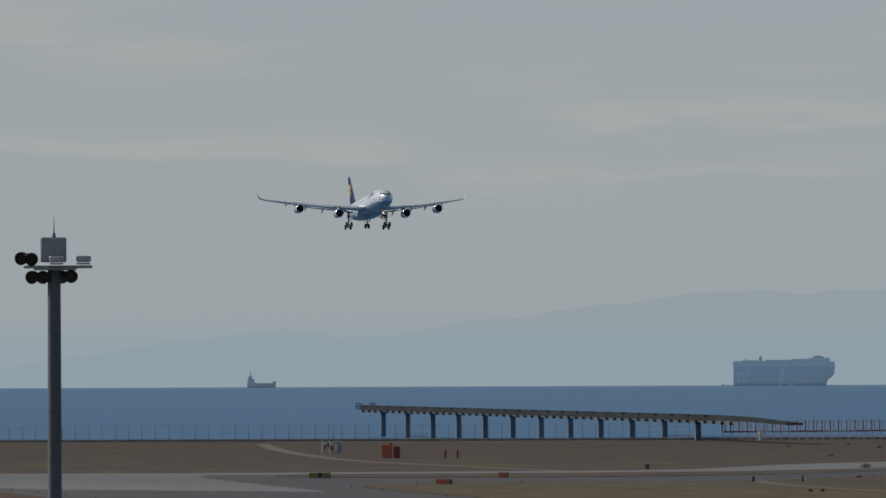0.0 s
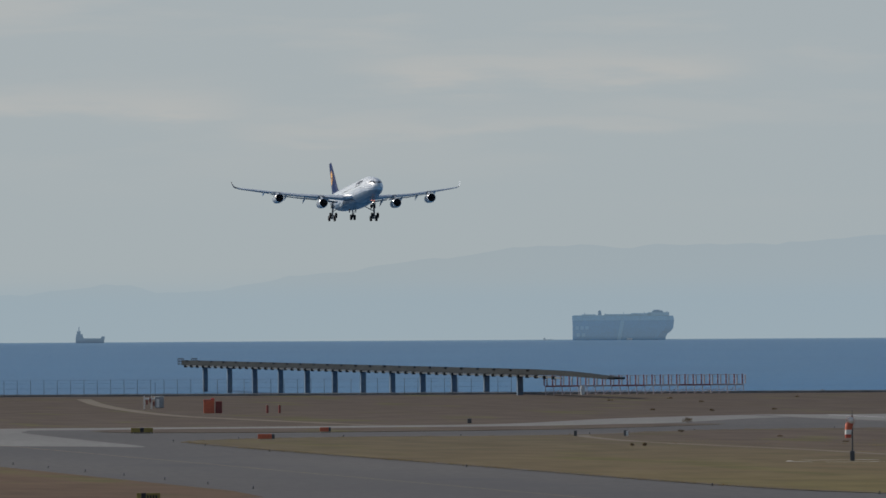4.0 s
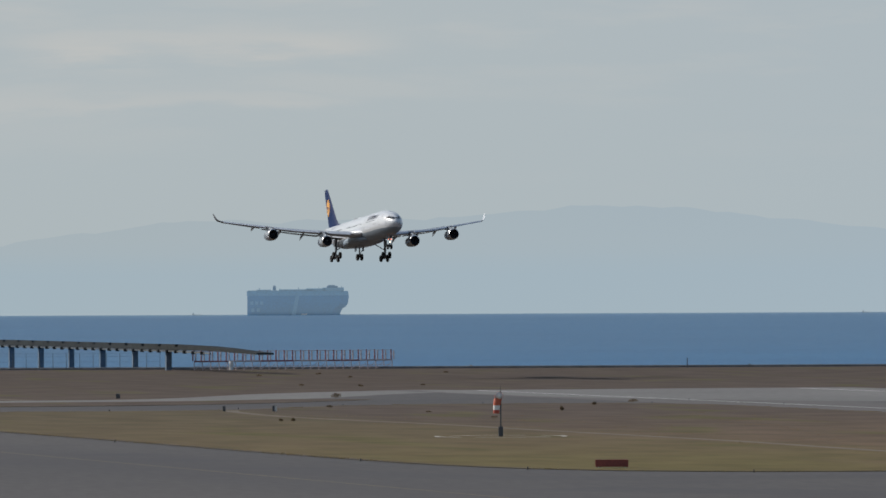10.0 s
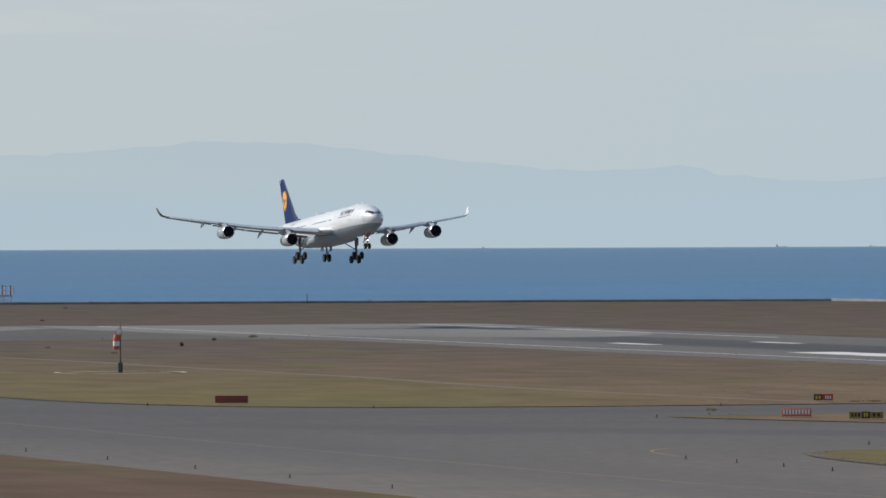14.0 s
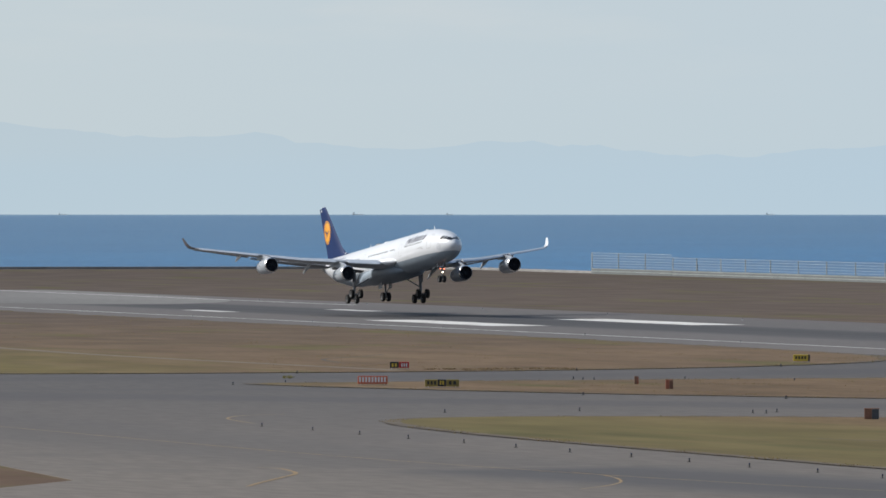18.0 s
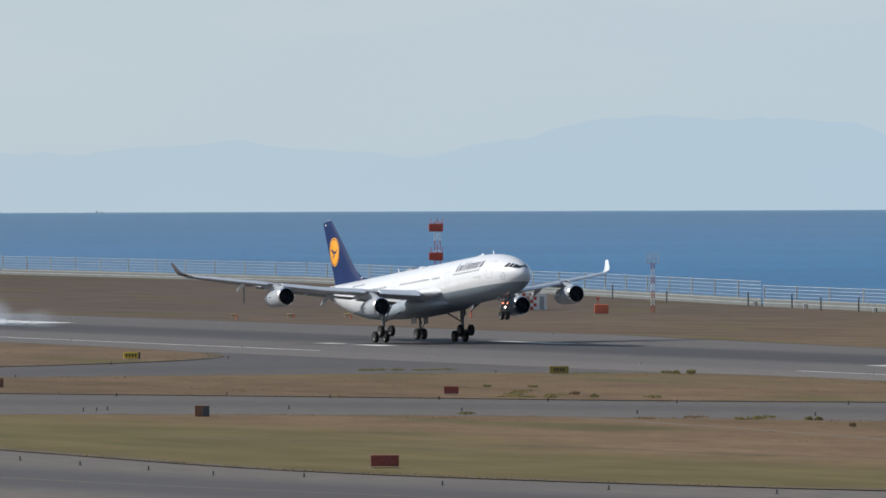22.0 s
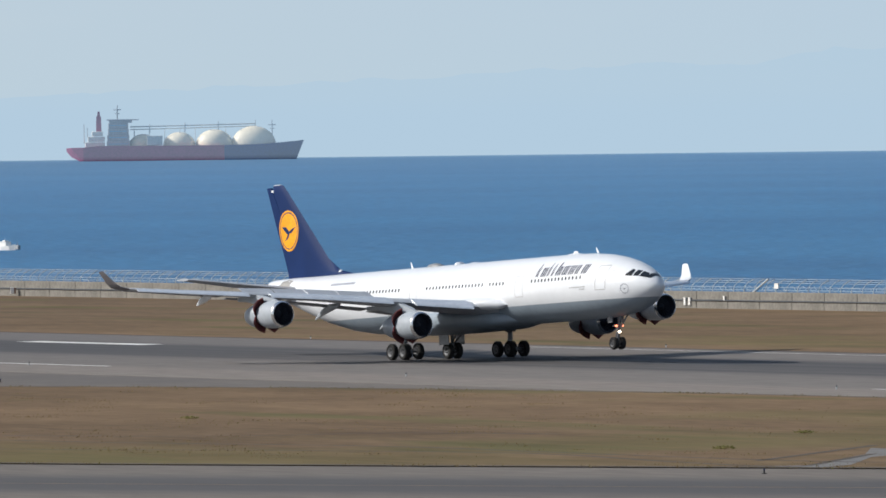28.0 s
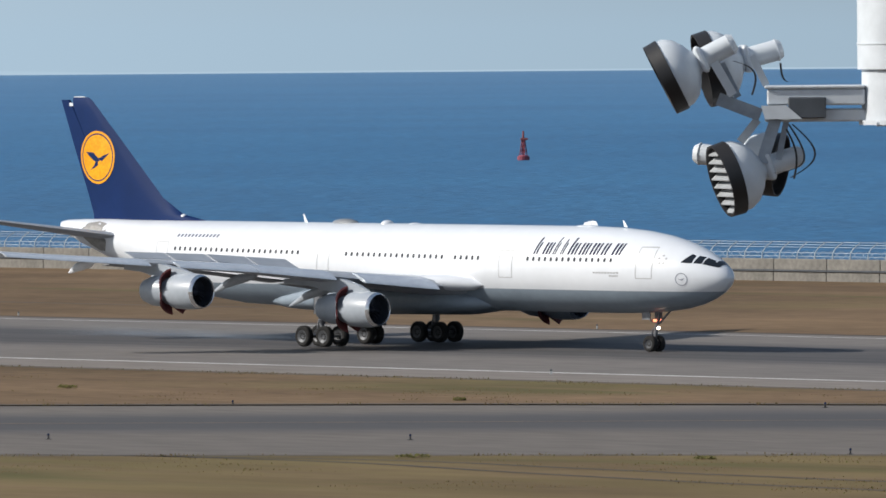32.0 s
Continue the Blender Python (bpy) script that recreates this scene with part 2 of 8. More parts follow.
_green = maths(_nt, "MULTIPLY", _green, ranged(_nt, _sp.outputs["X"], -480, -400, 0.85, 0.1))
_green = maths(_nt, "MULTIPLY", _green, maths(_nt, "MULTIPLY", ranged(_nt, _sp.outputs["X"], -1000, -1150, 1.0, 0.42), ranged(_nt, _sp.outputs["X"], -1540, -1490)))
# distance haze put into the colour: greyer towards the runway's end
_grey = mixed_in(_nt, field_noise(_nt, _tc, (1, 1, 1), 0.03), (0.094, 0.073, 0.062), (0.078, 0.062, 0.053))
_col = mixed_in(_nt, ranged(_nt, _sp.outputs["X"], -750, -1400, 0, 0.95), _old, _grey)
_col = mixed_in(_nt, _green, _col, _olive)
# greener sward on the island beside the exit
_exit = maths(_nt, "SUBTRACT", maths(_nt, "SUBTRACT", _sp.outputs["Y"], 330), maths(_nt, "MULTIPLY", maths(_nt, "ADD", _sp.outputs["X"], 350), 0.74))
_exit = maths(_nt, "MULTIPLY", ranged(_nt, _exit, 0, -6), ranged(_nt, _sp.outputs["X"], -412, -408))
_exit = maths(_nt, "MULTIPLY", _exit, ranged(_nt, field_noise(_nt, _tc, (0.06, 0.25, 1), 1.0), 0.35, 0.6, 0.25, 0.9))
_col = mixed_in(_nt, _exit, _col, mixed_in(_nt, ranged(_nt, _sp.outputs["X"], -370, -320), (0.150, 0.138, 0.052), (0.165, 0.125, 0.055)))
# reddish, trodden grass on the near side of the taxiway
_col = mixed_in(_nt, ranged(_nt, _sp.outputs["Y"], 225, 195, 0, 0.8), _col, (0.098, 0.064, 0.044))
_streak = ranged(_nt, field_noise(_nt, _tc, (0.02, 0.5, 1), 1.0, 6), 0.3, 0.7, 0.95, 1.05)
_streak = maths(_nt, "MULTIPLY", _streak, ranged(_nt, field_noise(_nt, _tc, (0.5, 1, 1), 0.11, 6), 0.35, 0.65, 0.84, 1.12))
_weedy = ranged(_nt, field_noise(_nt, _tc, (0.35, 1.3, 1), 0.05, 7), 0.55, 0.68, 0, 0.75, True)
_col = mixed_in(_nt, _weedy, _col, (0.098, 0.092, 0.036))
_mul = _nt.nodes.new("ShaderNodeVectorMath")
_mul.operation = "MULTIPLY"
_nt.links.new(_col, _mul.inputs[0])
_streak = maths(_nt, "MULTIPLY", _streak, ranged(_nt, _sp.outputs["X"], -1600, -1900, 1.12, 0.98))
_nt.links.new(_streak, _mul.inputs[1])
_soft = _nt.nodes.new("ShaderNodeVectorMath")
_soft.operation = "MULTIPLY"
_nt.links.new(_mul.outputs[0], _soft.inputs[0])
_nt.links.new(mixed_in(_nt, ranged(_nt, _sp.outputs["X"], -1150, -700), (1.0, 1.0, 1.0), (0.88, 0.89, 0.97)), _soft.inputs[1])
_nt.links.new(_soft.outputs[0], _b.inputs["Base Color"])
PALE_CONCRETE = surface("pale_concrete", (0.170, 0.166, 0.160), (0.132, 0.128, 0.125), 0.02, 0.8, fine=0.6, bump=0.1, stretch=(0.4, 1, 1))
RUNWAY = banded_asphalt("runway_asphalt", (0.142, 0.135, 0.131), (0.172, 0.162, 0.155), (0.042, 0.044, 0.052), RUNWAY_Y + 1, 17, 0.85)
TAXIWAY = surface("taxiway_asphalt", (0.098, 0.094, 0.094), (0.128, 0.121, 0.116), 0.01, 0.8, bump=0.15, fine=0.7, stretch=(0.35, 1, 1), fleck=(0.03, 0.57, 0.7, (0.095, 0.092, 0.095)), specular=0.3)
for _m, _near_tint in ((RUNWAY, (1.06, 1.01, 0.96)), (TAXIWAY, (1.22, 1.13, 1.02))):
    # warmer, paler asphalt towards the middle of the field, darker at the far end
    _nt = _m.node_tree
    _b = _nt.nodes["Principled BSDF"]
    _tc, _sp = link_position(_nt)
    _tint = mixed_in(_nt, ranged(_nt, _sp.outputs["X"], -1000, -500, 0, 1, True), (0.735, 0.725, 0.74), _near_tint)
    _mul = _nt.nodes.new("ShaderNodeVectorMath")
    _mul.operation = "MULTIPLY"
    _nt.links.new(_b.inputs["Base Color"].links[0].from_socket, _mul.inputs[0])
    _nt.links.new(_tint, _mul.inputs[1])
    _nt.links.new(_mul.outputs[0], _b.inputs["Base Color"])
_nt = RUNWAY.node_tree
_b = _nt.nodes["Principled BSDF"]
_tc, _sp = link_position(_nt)
_mul = _nt.nodes.new("ShaderNodeVectorMath")
_mul.operation = "MULTIPLY"
_nt.links.new(_b.inputs["Base Color"].links[0].from_socket, _mul.inputs[0])
_side = maths(_nt, "ABSOLUTE", maths(_nt, "SUBTRACT", _sp.outputs["Y"], RUNWAY_Y), 0)
_nt.links.new(mixed_in(_nt, maths(_nt, "MULTIPLY", ranged(_nt, _side, 29, 33), ranged(_nt, _sp.outputs["X"], -1150, -950)), (0.98, 0.98, 0.98), (1.22, 1.18, 1.14)), _mul.inputs[1])
_nt.links.new(_mul.outputs[0], _b.inputs["Base Color"])
WHITE_MARK = surface("white_marking", (0.72, 0.72, 0.70), (0.5, 0.49, 0.47), 0.15, 0.7, fine=1.5)
YELLOW_MARK = surface("yellow_marking", (0.31, 0.20, 0.075), (0.2, 0.145, 0.08), 0.3, 0.7, fine=2.0)
CONCRETE = surface("sea_wall_concrete", (0.235, 0.224, 0.204), (0.165, 0.158, 0.145), 0.35, 0.85, bump=0.2, fine=3, specular=0.3)
DARK_STONE = surface("dark_stone", (0.25, 0.25, 0.248), (0.19, 0.19, 0.19), 0.2, 0.9, bump=0.4, fine=2)
GALV = surface("galvanised_steel", (0.55, 0.57, 0.58), (0.42, 0.44, 0.46), 1.0, 0.5, 0.3, fine=8)
SLAT = surface("white_slat", (0.42, 0.45, 0.46), (0.35, 0.375, 0.385), 0.2, 0.6, fine=2)
RED = surface("aviation_red", (0.50, 0.085, 0.055), (0.40, 0.075, 0.055), 0.5, 0.55, fine=6)
ORANGE = surface("signal_orange", (0.62, 0.15, 0.075), (0.52, 0.125, 0.07), 0.5, 0.6, fine=6)
RUST = surface("faded_red_board", (0.26, 0.06, 0.05), (0.2, 0.05, 0.045), 0.5, 0.7, fine=6)
WHITE = surface("white_paint", (0.78, 0.78, 0.77), (0.72, 0.72, 0.71), 0.4, 0.4, fine=4, grain=0.04)
GREY = surface("grey_paint", (0.34, 0.36, 0.38), (0.29, 0.31, 0.33), 0.5, 0.5, fine=5)
DARK = surface("dark_steel", (0.072, 0.082, 0.096), (0.054, 0.062, 0.074), 0.6, 0.5, fine=5)
BLACK = surface("black_panel", (0.018, 0.018, 0.02), (0.012, 0.012, 0.014), 1, 0.5)
SIGN_YELLOW = surface("sign_yellow", (0.72, 0.50, 0.05), (0.6, 0.42, 0.06), 1.2, 0.5)
SIGN_DULL = surface("dull_sign_yellow", (0.30, 0.23, 0.055), (0.24, 0.18, 0.045), 1, 0.6)
SIGN_PALE = surface("pale_sign_yellow", (0.44, 0.38, 0.12), (0.37, 0.31, 0.09), 1, 0.6)
SIGN_RED = surface("sign_red", (0.5, 0.03, 0.03), (0.42, 0.03, 0.03), 1.2, 0.5)
BROWN = surface("brown_cabinet", (0.23, 0.11, 0.068), (0.17, 0.085, 0.055), 1.2, 0.7, fine=5)


def leafy(name, c1, c2):
    """Thin leaves that let some light through, each of its own tint."""
    m = bpy.data.materials.new(name)
    m.use_nodes = True
    nt = m.node_tree
    geo, ramp = nt.nodes.new("ShaderNodeNewGeometry"), nt.nodes.new("ShaderNodeValToRGB")
    ramp.color_ramp.elements[0].color, ramp.color_ramp.elements[1].color = (*c1, 1), (*c2, 1)
    nt.links.new(geo.outputs["Random Per Island"], ramp.inputs[0])
    df, tl, mx = nt.nodes.new("ShaderNodeBsdfDiffuse"), nt.nodes.new("ShaderNodeBsdfTranslucent"), nt.nodes.new("ShaderNodeMixShader")
    for n in (df, tl):
        nt.links.new(ramp.outputs[0], n.inputs[0])
    nt.links.new(df.outputs[0], mx.inputs[1])
    nt.links.new(tl.outputs[0], mx.inputs[2])
    nt.links.new(mx.outputs[0], nt.nodes["Material Output"].inputs[0])
    return m


LEAF = leafy("weed_leaf", (0.15, 0.155, 0.06), (0.25, 0.22, 0.10))
# sea: short wind waves, long swells of tone
SEA = surface("sea_water", (0.021, 0.110, 0.240), (0.028, 0.138, 0.286), 0.006, 0.45, detail=7, stretch=(1, 1, 1), fine=0.3, specular=0.28, grain=0.3)
_nt = SEA.node_tree
# sun sheen and haze put into the colour: darker off the airfield's middle, paler towards the bay
_tc, _sp = link_position(_nt)
_b = _nt.nodes["Principled BSDF"]
_mul = _nt.nodes.new("ShaderNodeVectorMath")
_mul.operation = "MULTIPLY"
_nt.links.new(_b.inputs["Base Color"].links[0].from_socket, _mul.inputs[0])
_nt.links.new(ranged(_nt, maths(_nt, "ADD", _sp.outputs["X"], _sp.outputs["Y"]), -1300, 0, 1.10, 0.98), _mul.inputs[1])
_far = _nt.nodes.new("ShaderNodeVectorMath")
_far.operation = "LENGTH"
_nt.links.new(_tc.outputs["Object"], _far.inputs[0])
_far_paler = _nt.nodes.new("ShaderNodeVectorMath")
_far_paler.operation = "MULTIPLY"
_nt.links.new(_mul.outputs[0], _far_paler.inputs[0])
_nt.links.new(ranged(_nt, _far.outputs["Value"], 1300, 4700, 1.0, 1.28), _far_paler.inputs[1])
# distance haze mixed into the water's colour
_hazy = mixed_in(_nt, ranged(_nt, _far.outputs["Value"], 2000, 4700, 0, 0.6), _far_paler.outputs[0], (0.10, 0.20, 0.335))
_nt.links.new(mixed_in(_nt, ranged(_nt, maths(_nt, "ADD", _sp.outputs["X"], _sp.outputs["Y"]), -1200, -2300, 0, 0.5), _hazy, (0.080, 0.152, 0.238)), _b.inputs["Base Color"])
_tc = _nt.nodes.new("ShaderNodeTexCoord")
_wv = _nt.nodes.new("ShaderNodeTexNoise")
_wv.inputs["Scale"].default_value, _wv.inputs["Detail"].default_value = 0.22, 6
_nt.links.new(_tc.outputs["Object"], _wv.inputs["Vector"])
_bp = _nt.nodes.new("ShaderNodeBump")
_bp.inputs["Strength"].default_value, _bp.inputs["Distance"].default_value = 0.7, 1.6
_nt.links.new(_wv.outputs[0], _bp.inputs["Height"])
_nt.links.new(_bp.outputs[0], _nt.nodes["Principled BSDF"].inputs["Normal"])


# ---- building helpers ----
def finish(bm, name, material, smooth=False, sharp=40):
    me = bpy.data.meshes.new(name)
    bm.normal_update()
    if smooth:
        for f in bm.faces:
            f.smooth = True
        for e in bm.edges:
            if len(e.link_faces) == 2 and e.calc_face_angle(0) > radians(sharp):
                e.smooth = False
    bm.to_mesh(me)
    bm.free()
    for m in material if isinstance(material, (list, tuple)) else (material,):
        me.materials.append(m)
    return me


def part(name, bm, material, parent, label="", at=None, smooth=False, kind=""):
    """One mesh object under a thing or under a part."""
    me = bm if isinstance(bm, bpy.types.Mesh) else finish(bm, name, material, smooth)
    ob = new(name, me)
    ob.parent = parent
    if at is not None:
        ob.matrix_basis = at
    return tagged(ob, label, kind=kind)


def thing(name, label, category, at=None, group="", kind=""):
    ob = new(name)
    ob.empty_display_size = 0.5
    if at is not None:
        ob.matrix_basis = at
    return tagged(ob, label, category, group, kind)


def box(bm, x0, x1, y0, y1, z0, z1, bevel=0.0, mi=0):
    r = bmesh.ops.create_cube(bm, size=1.0)
    for v in r["verts"]:
        v.co = Vector(((x0 + x1) / 2 + v.co.x * (x1 - x0), (y0 + y1) / 2 + v.co.y * (y1 - y0), (z0 + z1) / 2 + v.co.z * (z1 - z0)))
    faces = {f for v in r["verts"] for f in v.link_faces}
    for f in faces:
        f.material_index = mi
    if bevel:
        es = list({e for v in r["verts"] for e in v.link_edges})
        bmesh.ops.bevel(bm, geom=es, offset=bevel, segments=1, affect="EDGES")
    return bm


def rod(bm, a, b, r0, r1=None, seg=8, mi=0):
    """A tapered bar from a to b."""
    a, b = Vector(a), Vector(b)
    d = b - a
    r = bmesh.ops.create_cone(bm, cap_ends=True, segments=seg, radius1=r0, radius2=r0 if r1 is None else r1, depth=d.length)
    turn = d.to_track_quat("Z", "Y").to_matrix().to_4x4()
    m = Matrix.Translation((a + b) / 2) @ turn
    for v in r["verts"]:
        v.co = m @ v.co
    for f in {f for v in r["verts"] for f in v.link_faces}:
        f.material_index = mi
    return bm


def loft(bm, rings, caps=True, mi=0, closed=True):
    """Skin a row of equal rings of points."""
    vs = [[bm.verts.new(p) for p in ring] for ring in rings]
    n = len(vs[0])
    for a, b in zip(vs, vs[1:]):
        for i in range(n if closed else n - 1):
            j = (i + 1) % n
            f = bm.faces.new((a[i], a[j], b[j], b[i]))
            f.material_index = mi
    if caps:
        bm.faces.new(list(reversed(vs[0]))).material_index = mi
        bm.faces.new(vs[-1]).material_index = mi
    return bm


def flat_shape(points, z, thickness=0.0):
    """A flat sheet with the outline given, cut into triangles."""
    bm = bmesh.new()
    vs = [bm.verts.new((x, y, z)) for x, y in points]
    f = bm.faces.new(vs)
    f.normal_update()
    if f.normal.z < 0:
        f.normal_flip()
    if thickness:
        r = bmesh.ops.extrude_face_region(bm, geom=[f])
        for v in [g for g in r["geom"] if isinstance(g, bmesh.types.BMVert)]:
            v.co.z -= thickness
        bmesh.ops.recalc_face_normals(bm, faces=bm.faces)
    bmesh.ops.triangulate(bm, faces=[f for f in bm.faces if len(f.verts) > 4])
    return bm


def curve_through(points, steps=8, closed=False):
    """Points on a smooth curve through the given ones."""
    p = [Vector(q).to_2d() for q in points]
    n, out = len(p), []
    for i in range(n if closed else n - 1):
        if closed:
            a, b, c, d = p[i - 1], p[i], p[(i + 1) % n], p[(i + 2) % n]
        else:
            a, b, c, d = p[max(i - 1, 0)], p[i], p[i + 1], p[min(i + 2, n - 1)]
        for k in range(steps):
            t = k / steps
            out.append(0.5 * (2 * b + (c - a) * t + (2 * a - 5 * b + 4 * c - d) * t * t + (3 * b - a - 3 * c + d) * t ** 3))
    if not closed:
        out.append(p[-1])
    return [tuple(q) for q in out]


def ribbon(points, width, z):
    bm = bmesh.new()
    prev = None
    for i, q in enumerate(points):
        q = Vector(q)
        d = (Vector(points[min(i + 1, len(points) - 1)]) - Vector(points[max(i - 1, 0)])).normalized()
        s = Vector((-d.y, d.x)) * width / 2
        pair = [bm.verts.new((*(q + s), z)), bm.verts.new((*(q - s), z))]
        if prev:
            bm.faces.new((prev[0], prev[1], pair[1], pair[0]))
        prev = pair
    bmesh.ops.recalc_face_normals(bm, faces=bm.faces)
    return bm


def sheet(name, label, bm, material, category):
    return tagged(new(name, finish(bm, name, material)), label, category, kind="structure")

# ---- sea, far mountains, ground ----
def sea_level(r):
    """Height of the sea sheet at a distance from the deck: it climbs to the visible horizon."""
    return -4.0 + 7.1 * (max(r - 500.0, 0.0) / 4490.0) ** 2


bm = bmesh.new()
rings = []
for r in [60, 400, 700] + [700 + 4285 * (k / 60) ** 1.15 for k in range(1, 61)]:
    rings.append([(-r * math.cos(radians(a)), r * math.sin(radians(a)), sea_level(r)) for a in np.linspace(0, 360, 144, endpoint=False)])
loft(bm, rings, caps=False)
bmesh.ops.recalc_face_normals(bm, faces=bm.faces)
if sum(f.normal.z for f in bm.faces) < 0:
    bmesh.ops.reverse_faces(bm, faces=bm.faces)
for f in bm.faces:
    f.smooth = True
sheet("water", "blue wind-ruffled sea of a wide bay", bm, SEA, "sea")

# the haze is put into an even glow, bluer with growing y
MOUNTAIN = bpy.data.materials.new("hazy_mountain")
MOUNTAIN.use_nodes = True
_nt = MOUNTAIN.node_tree
_tc = _nt.nodes.new("ShaderNodeTexCoord")
_sp = _nt.nodes.new("ShaderNodeSeparateXYZ")
_nt.links.new(_tc.outputs["Object"], _sp.inputs[0])
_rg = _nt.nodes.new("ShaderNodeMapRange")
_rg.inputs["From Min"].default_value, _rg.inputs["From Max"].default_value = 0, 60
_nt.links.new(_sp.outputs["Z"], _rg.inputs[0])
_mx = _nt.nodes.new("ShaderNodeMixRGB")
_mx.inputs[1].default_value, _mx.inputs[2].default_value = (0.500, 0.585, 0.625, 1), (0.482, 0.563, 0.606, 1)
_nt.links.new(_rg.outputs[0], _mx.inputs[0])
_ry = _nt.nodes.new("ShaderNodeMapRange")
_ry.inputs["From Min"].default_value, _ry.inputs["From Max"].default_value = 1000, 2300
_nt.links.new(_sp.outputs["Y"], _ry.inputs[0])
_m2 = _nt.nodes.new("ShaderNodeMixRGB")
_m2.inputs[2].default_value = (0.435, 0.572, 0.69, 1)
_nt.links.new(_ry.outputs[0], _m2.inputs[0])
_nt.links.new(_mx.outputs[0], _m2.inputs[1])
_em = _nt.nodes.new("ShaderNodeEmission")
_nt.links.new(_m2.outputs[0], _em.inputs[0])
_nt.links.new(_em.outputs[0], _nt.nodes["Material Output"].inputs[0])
# crest: bearing in degrees and height in thousandths of the distance
CREST = [(-6, 1), (5, 1.0), (7.5, 2.1), (8.4, 4.2), (9.2, 6.2), (9.65, 5.1), (11.1, 8.4), (11.8, 9.8), (12.8, 9.9), (13.5, 10.4), (14.55, 11.6),
         (15.4, 10.0), (16.55, 8.0), (17.15, 8.6), (17.75, 6.7), (18.8, 7.6), (20.0, 6.2), (21.0, 7.4), (22.2, 6.0), (23.1, 9.0), (23.8, 10.3), (24.8, 9.0),
         (25.75, 5.1), (27.1, 6.9), (28.0, 8.4), (29.0, 7.8), (29.8, 6.3), (32.0, 7.8), (33.8, 9.3), (34.7, 9.5), (35.2, 11.0), (36.7, 10.2), (38.3, 9.5), (39.6, 7.0), (40.8, 3.5), (42, 0.6), (43, 0.1), (60, 0.1)]
bm = bmesh.new()
lines = []
for a in np.arange(-6, 60, 0.08):
    h = np.interp(a, [c[0] for c in CREST], [c[1] for c in CREST])
    fade = float(np.interp(a, (40.5, 42.5), (1, 0)))
    h += fade * (0.5 * noise.noise((a * 1.6, 3.1, 0)) + 0.42 * noise.noise((a * 5.1, 1.7, 0)) + 0.24 * noise.noise((a * 14.0, 8.7, 0)))
    top = sea_level(4960) + max(h, 0.15) / 1000 * 4960
    lines.append([tuple(polar(a, d, z)) for d, z in ((4930, -6), (4935, sea_level(4935) + 0.1), (4950, 0.55 * top + 1.5), (4965, top), (4975, -6))])
loft(bm, lines, caps=False, closed=False)
bmesh.ops.recalc_face_normals(bm, faces=bm.faces)
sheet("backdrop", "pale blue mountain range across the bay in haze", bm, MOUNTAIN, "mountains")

# added glowing sheet that stands for the air's haze, in front of the far shipping
HAZE_VEIL = bpy.data.materials.new("haze_veil")
HAZE_VEIL.use_nodes = True
_nt = HAZE_VEIL.node_tree
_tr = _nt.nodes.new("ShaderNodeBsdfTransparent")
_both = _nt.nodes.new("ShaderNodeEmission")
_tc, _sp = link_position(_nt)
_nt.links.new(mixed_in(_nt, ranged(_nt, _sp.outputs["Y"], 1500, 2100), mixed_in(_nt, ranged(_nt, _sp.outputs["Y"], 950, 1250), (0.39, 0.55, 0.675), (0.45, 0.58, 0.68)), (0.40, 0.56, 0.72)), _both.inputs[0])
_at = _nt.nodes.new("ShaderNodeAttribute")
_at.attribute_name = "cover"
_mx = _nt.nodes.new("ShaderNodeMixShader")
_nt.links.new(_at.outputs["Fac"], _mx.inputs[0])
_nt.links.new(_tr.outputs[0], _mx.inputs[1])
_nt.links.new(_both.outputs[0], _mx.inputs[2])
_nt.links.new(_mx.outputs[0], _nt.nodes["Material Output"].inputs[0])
bm = bmesh.new()
layer = bm.verts.layers.float.new("cover")
lines = []
for a in np.arange(-4, 60, 0.5):
    line = []
    for z, d in ((2.0, 0.0), (3.2, 0.06), (4.3, 0.3), (5.6, 0.42), (22, 0.42), (27, 0.3), (32, 0.1), (38, 0.0)):
        v = bm.verts.new(polar(a, 4300, sea_level(4300) + z))
        v[layer] = d * float(np.interp(a, (14, 26, 29.5, 33.5, 37), (0.8, 0.42, 0.62, 0.62, 0.42)))
        line.append(v)
    lines.append(line)
for p, q in zip(lines, lines[1:]):
    for k in range(len(p) - 1):
        bm.faces.new((p[k], q[k], q[k + 1], p[k + 1]))
sheet("backdrop_haze", "thin glowing sheet standing in for haze over the far bay", bm, HAZE_VEIL, "mist")

SHORE = [(1500, 577), (300, 577), (-400, 577), (-1050, 577), (-1280, 603), (-1500, 645), (-1720, 680), (-2060, 690), (-2092, 682), (-2102, 655), (-2180, 326), (-2260, 0), (-2260, -900), (1500, -900)]
bm = flat_shape(SHORE, 0.0, 8.0)
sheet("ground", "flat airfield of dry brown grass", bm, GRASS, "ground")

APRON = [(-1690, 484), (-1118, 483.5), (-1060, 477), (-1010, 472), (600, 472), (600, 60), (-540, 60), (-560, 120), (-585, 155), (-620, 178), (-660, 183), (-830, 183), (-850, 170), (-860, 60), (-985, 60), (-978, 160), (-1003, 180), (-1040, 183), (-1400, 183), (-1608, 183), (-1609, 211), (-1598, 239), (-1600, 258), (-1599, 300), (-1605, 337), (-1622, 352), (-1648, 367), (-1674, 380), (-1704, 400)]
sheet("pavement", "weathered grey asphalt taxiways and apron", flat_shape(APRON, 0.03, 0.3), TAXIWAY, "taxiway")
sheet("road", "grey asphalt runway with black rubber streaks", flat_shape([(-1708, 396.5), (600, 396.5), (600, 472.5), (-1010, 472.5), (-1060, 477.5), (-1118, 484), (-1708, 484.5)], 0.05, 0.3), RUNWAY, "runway")

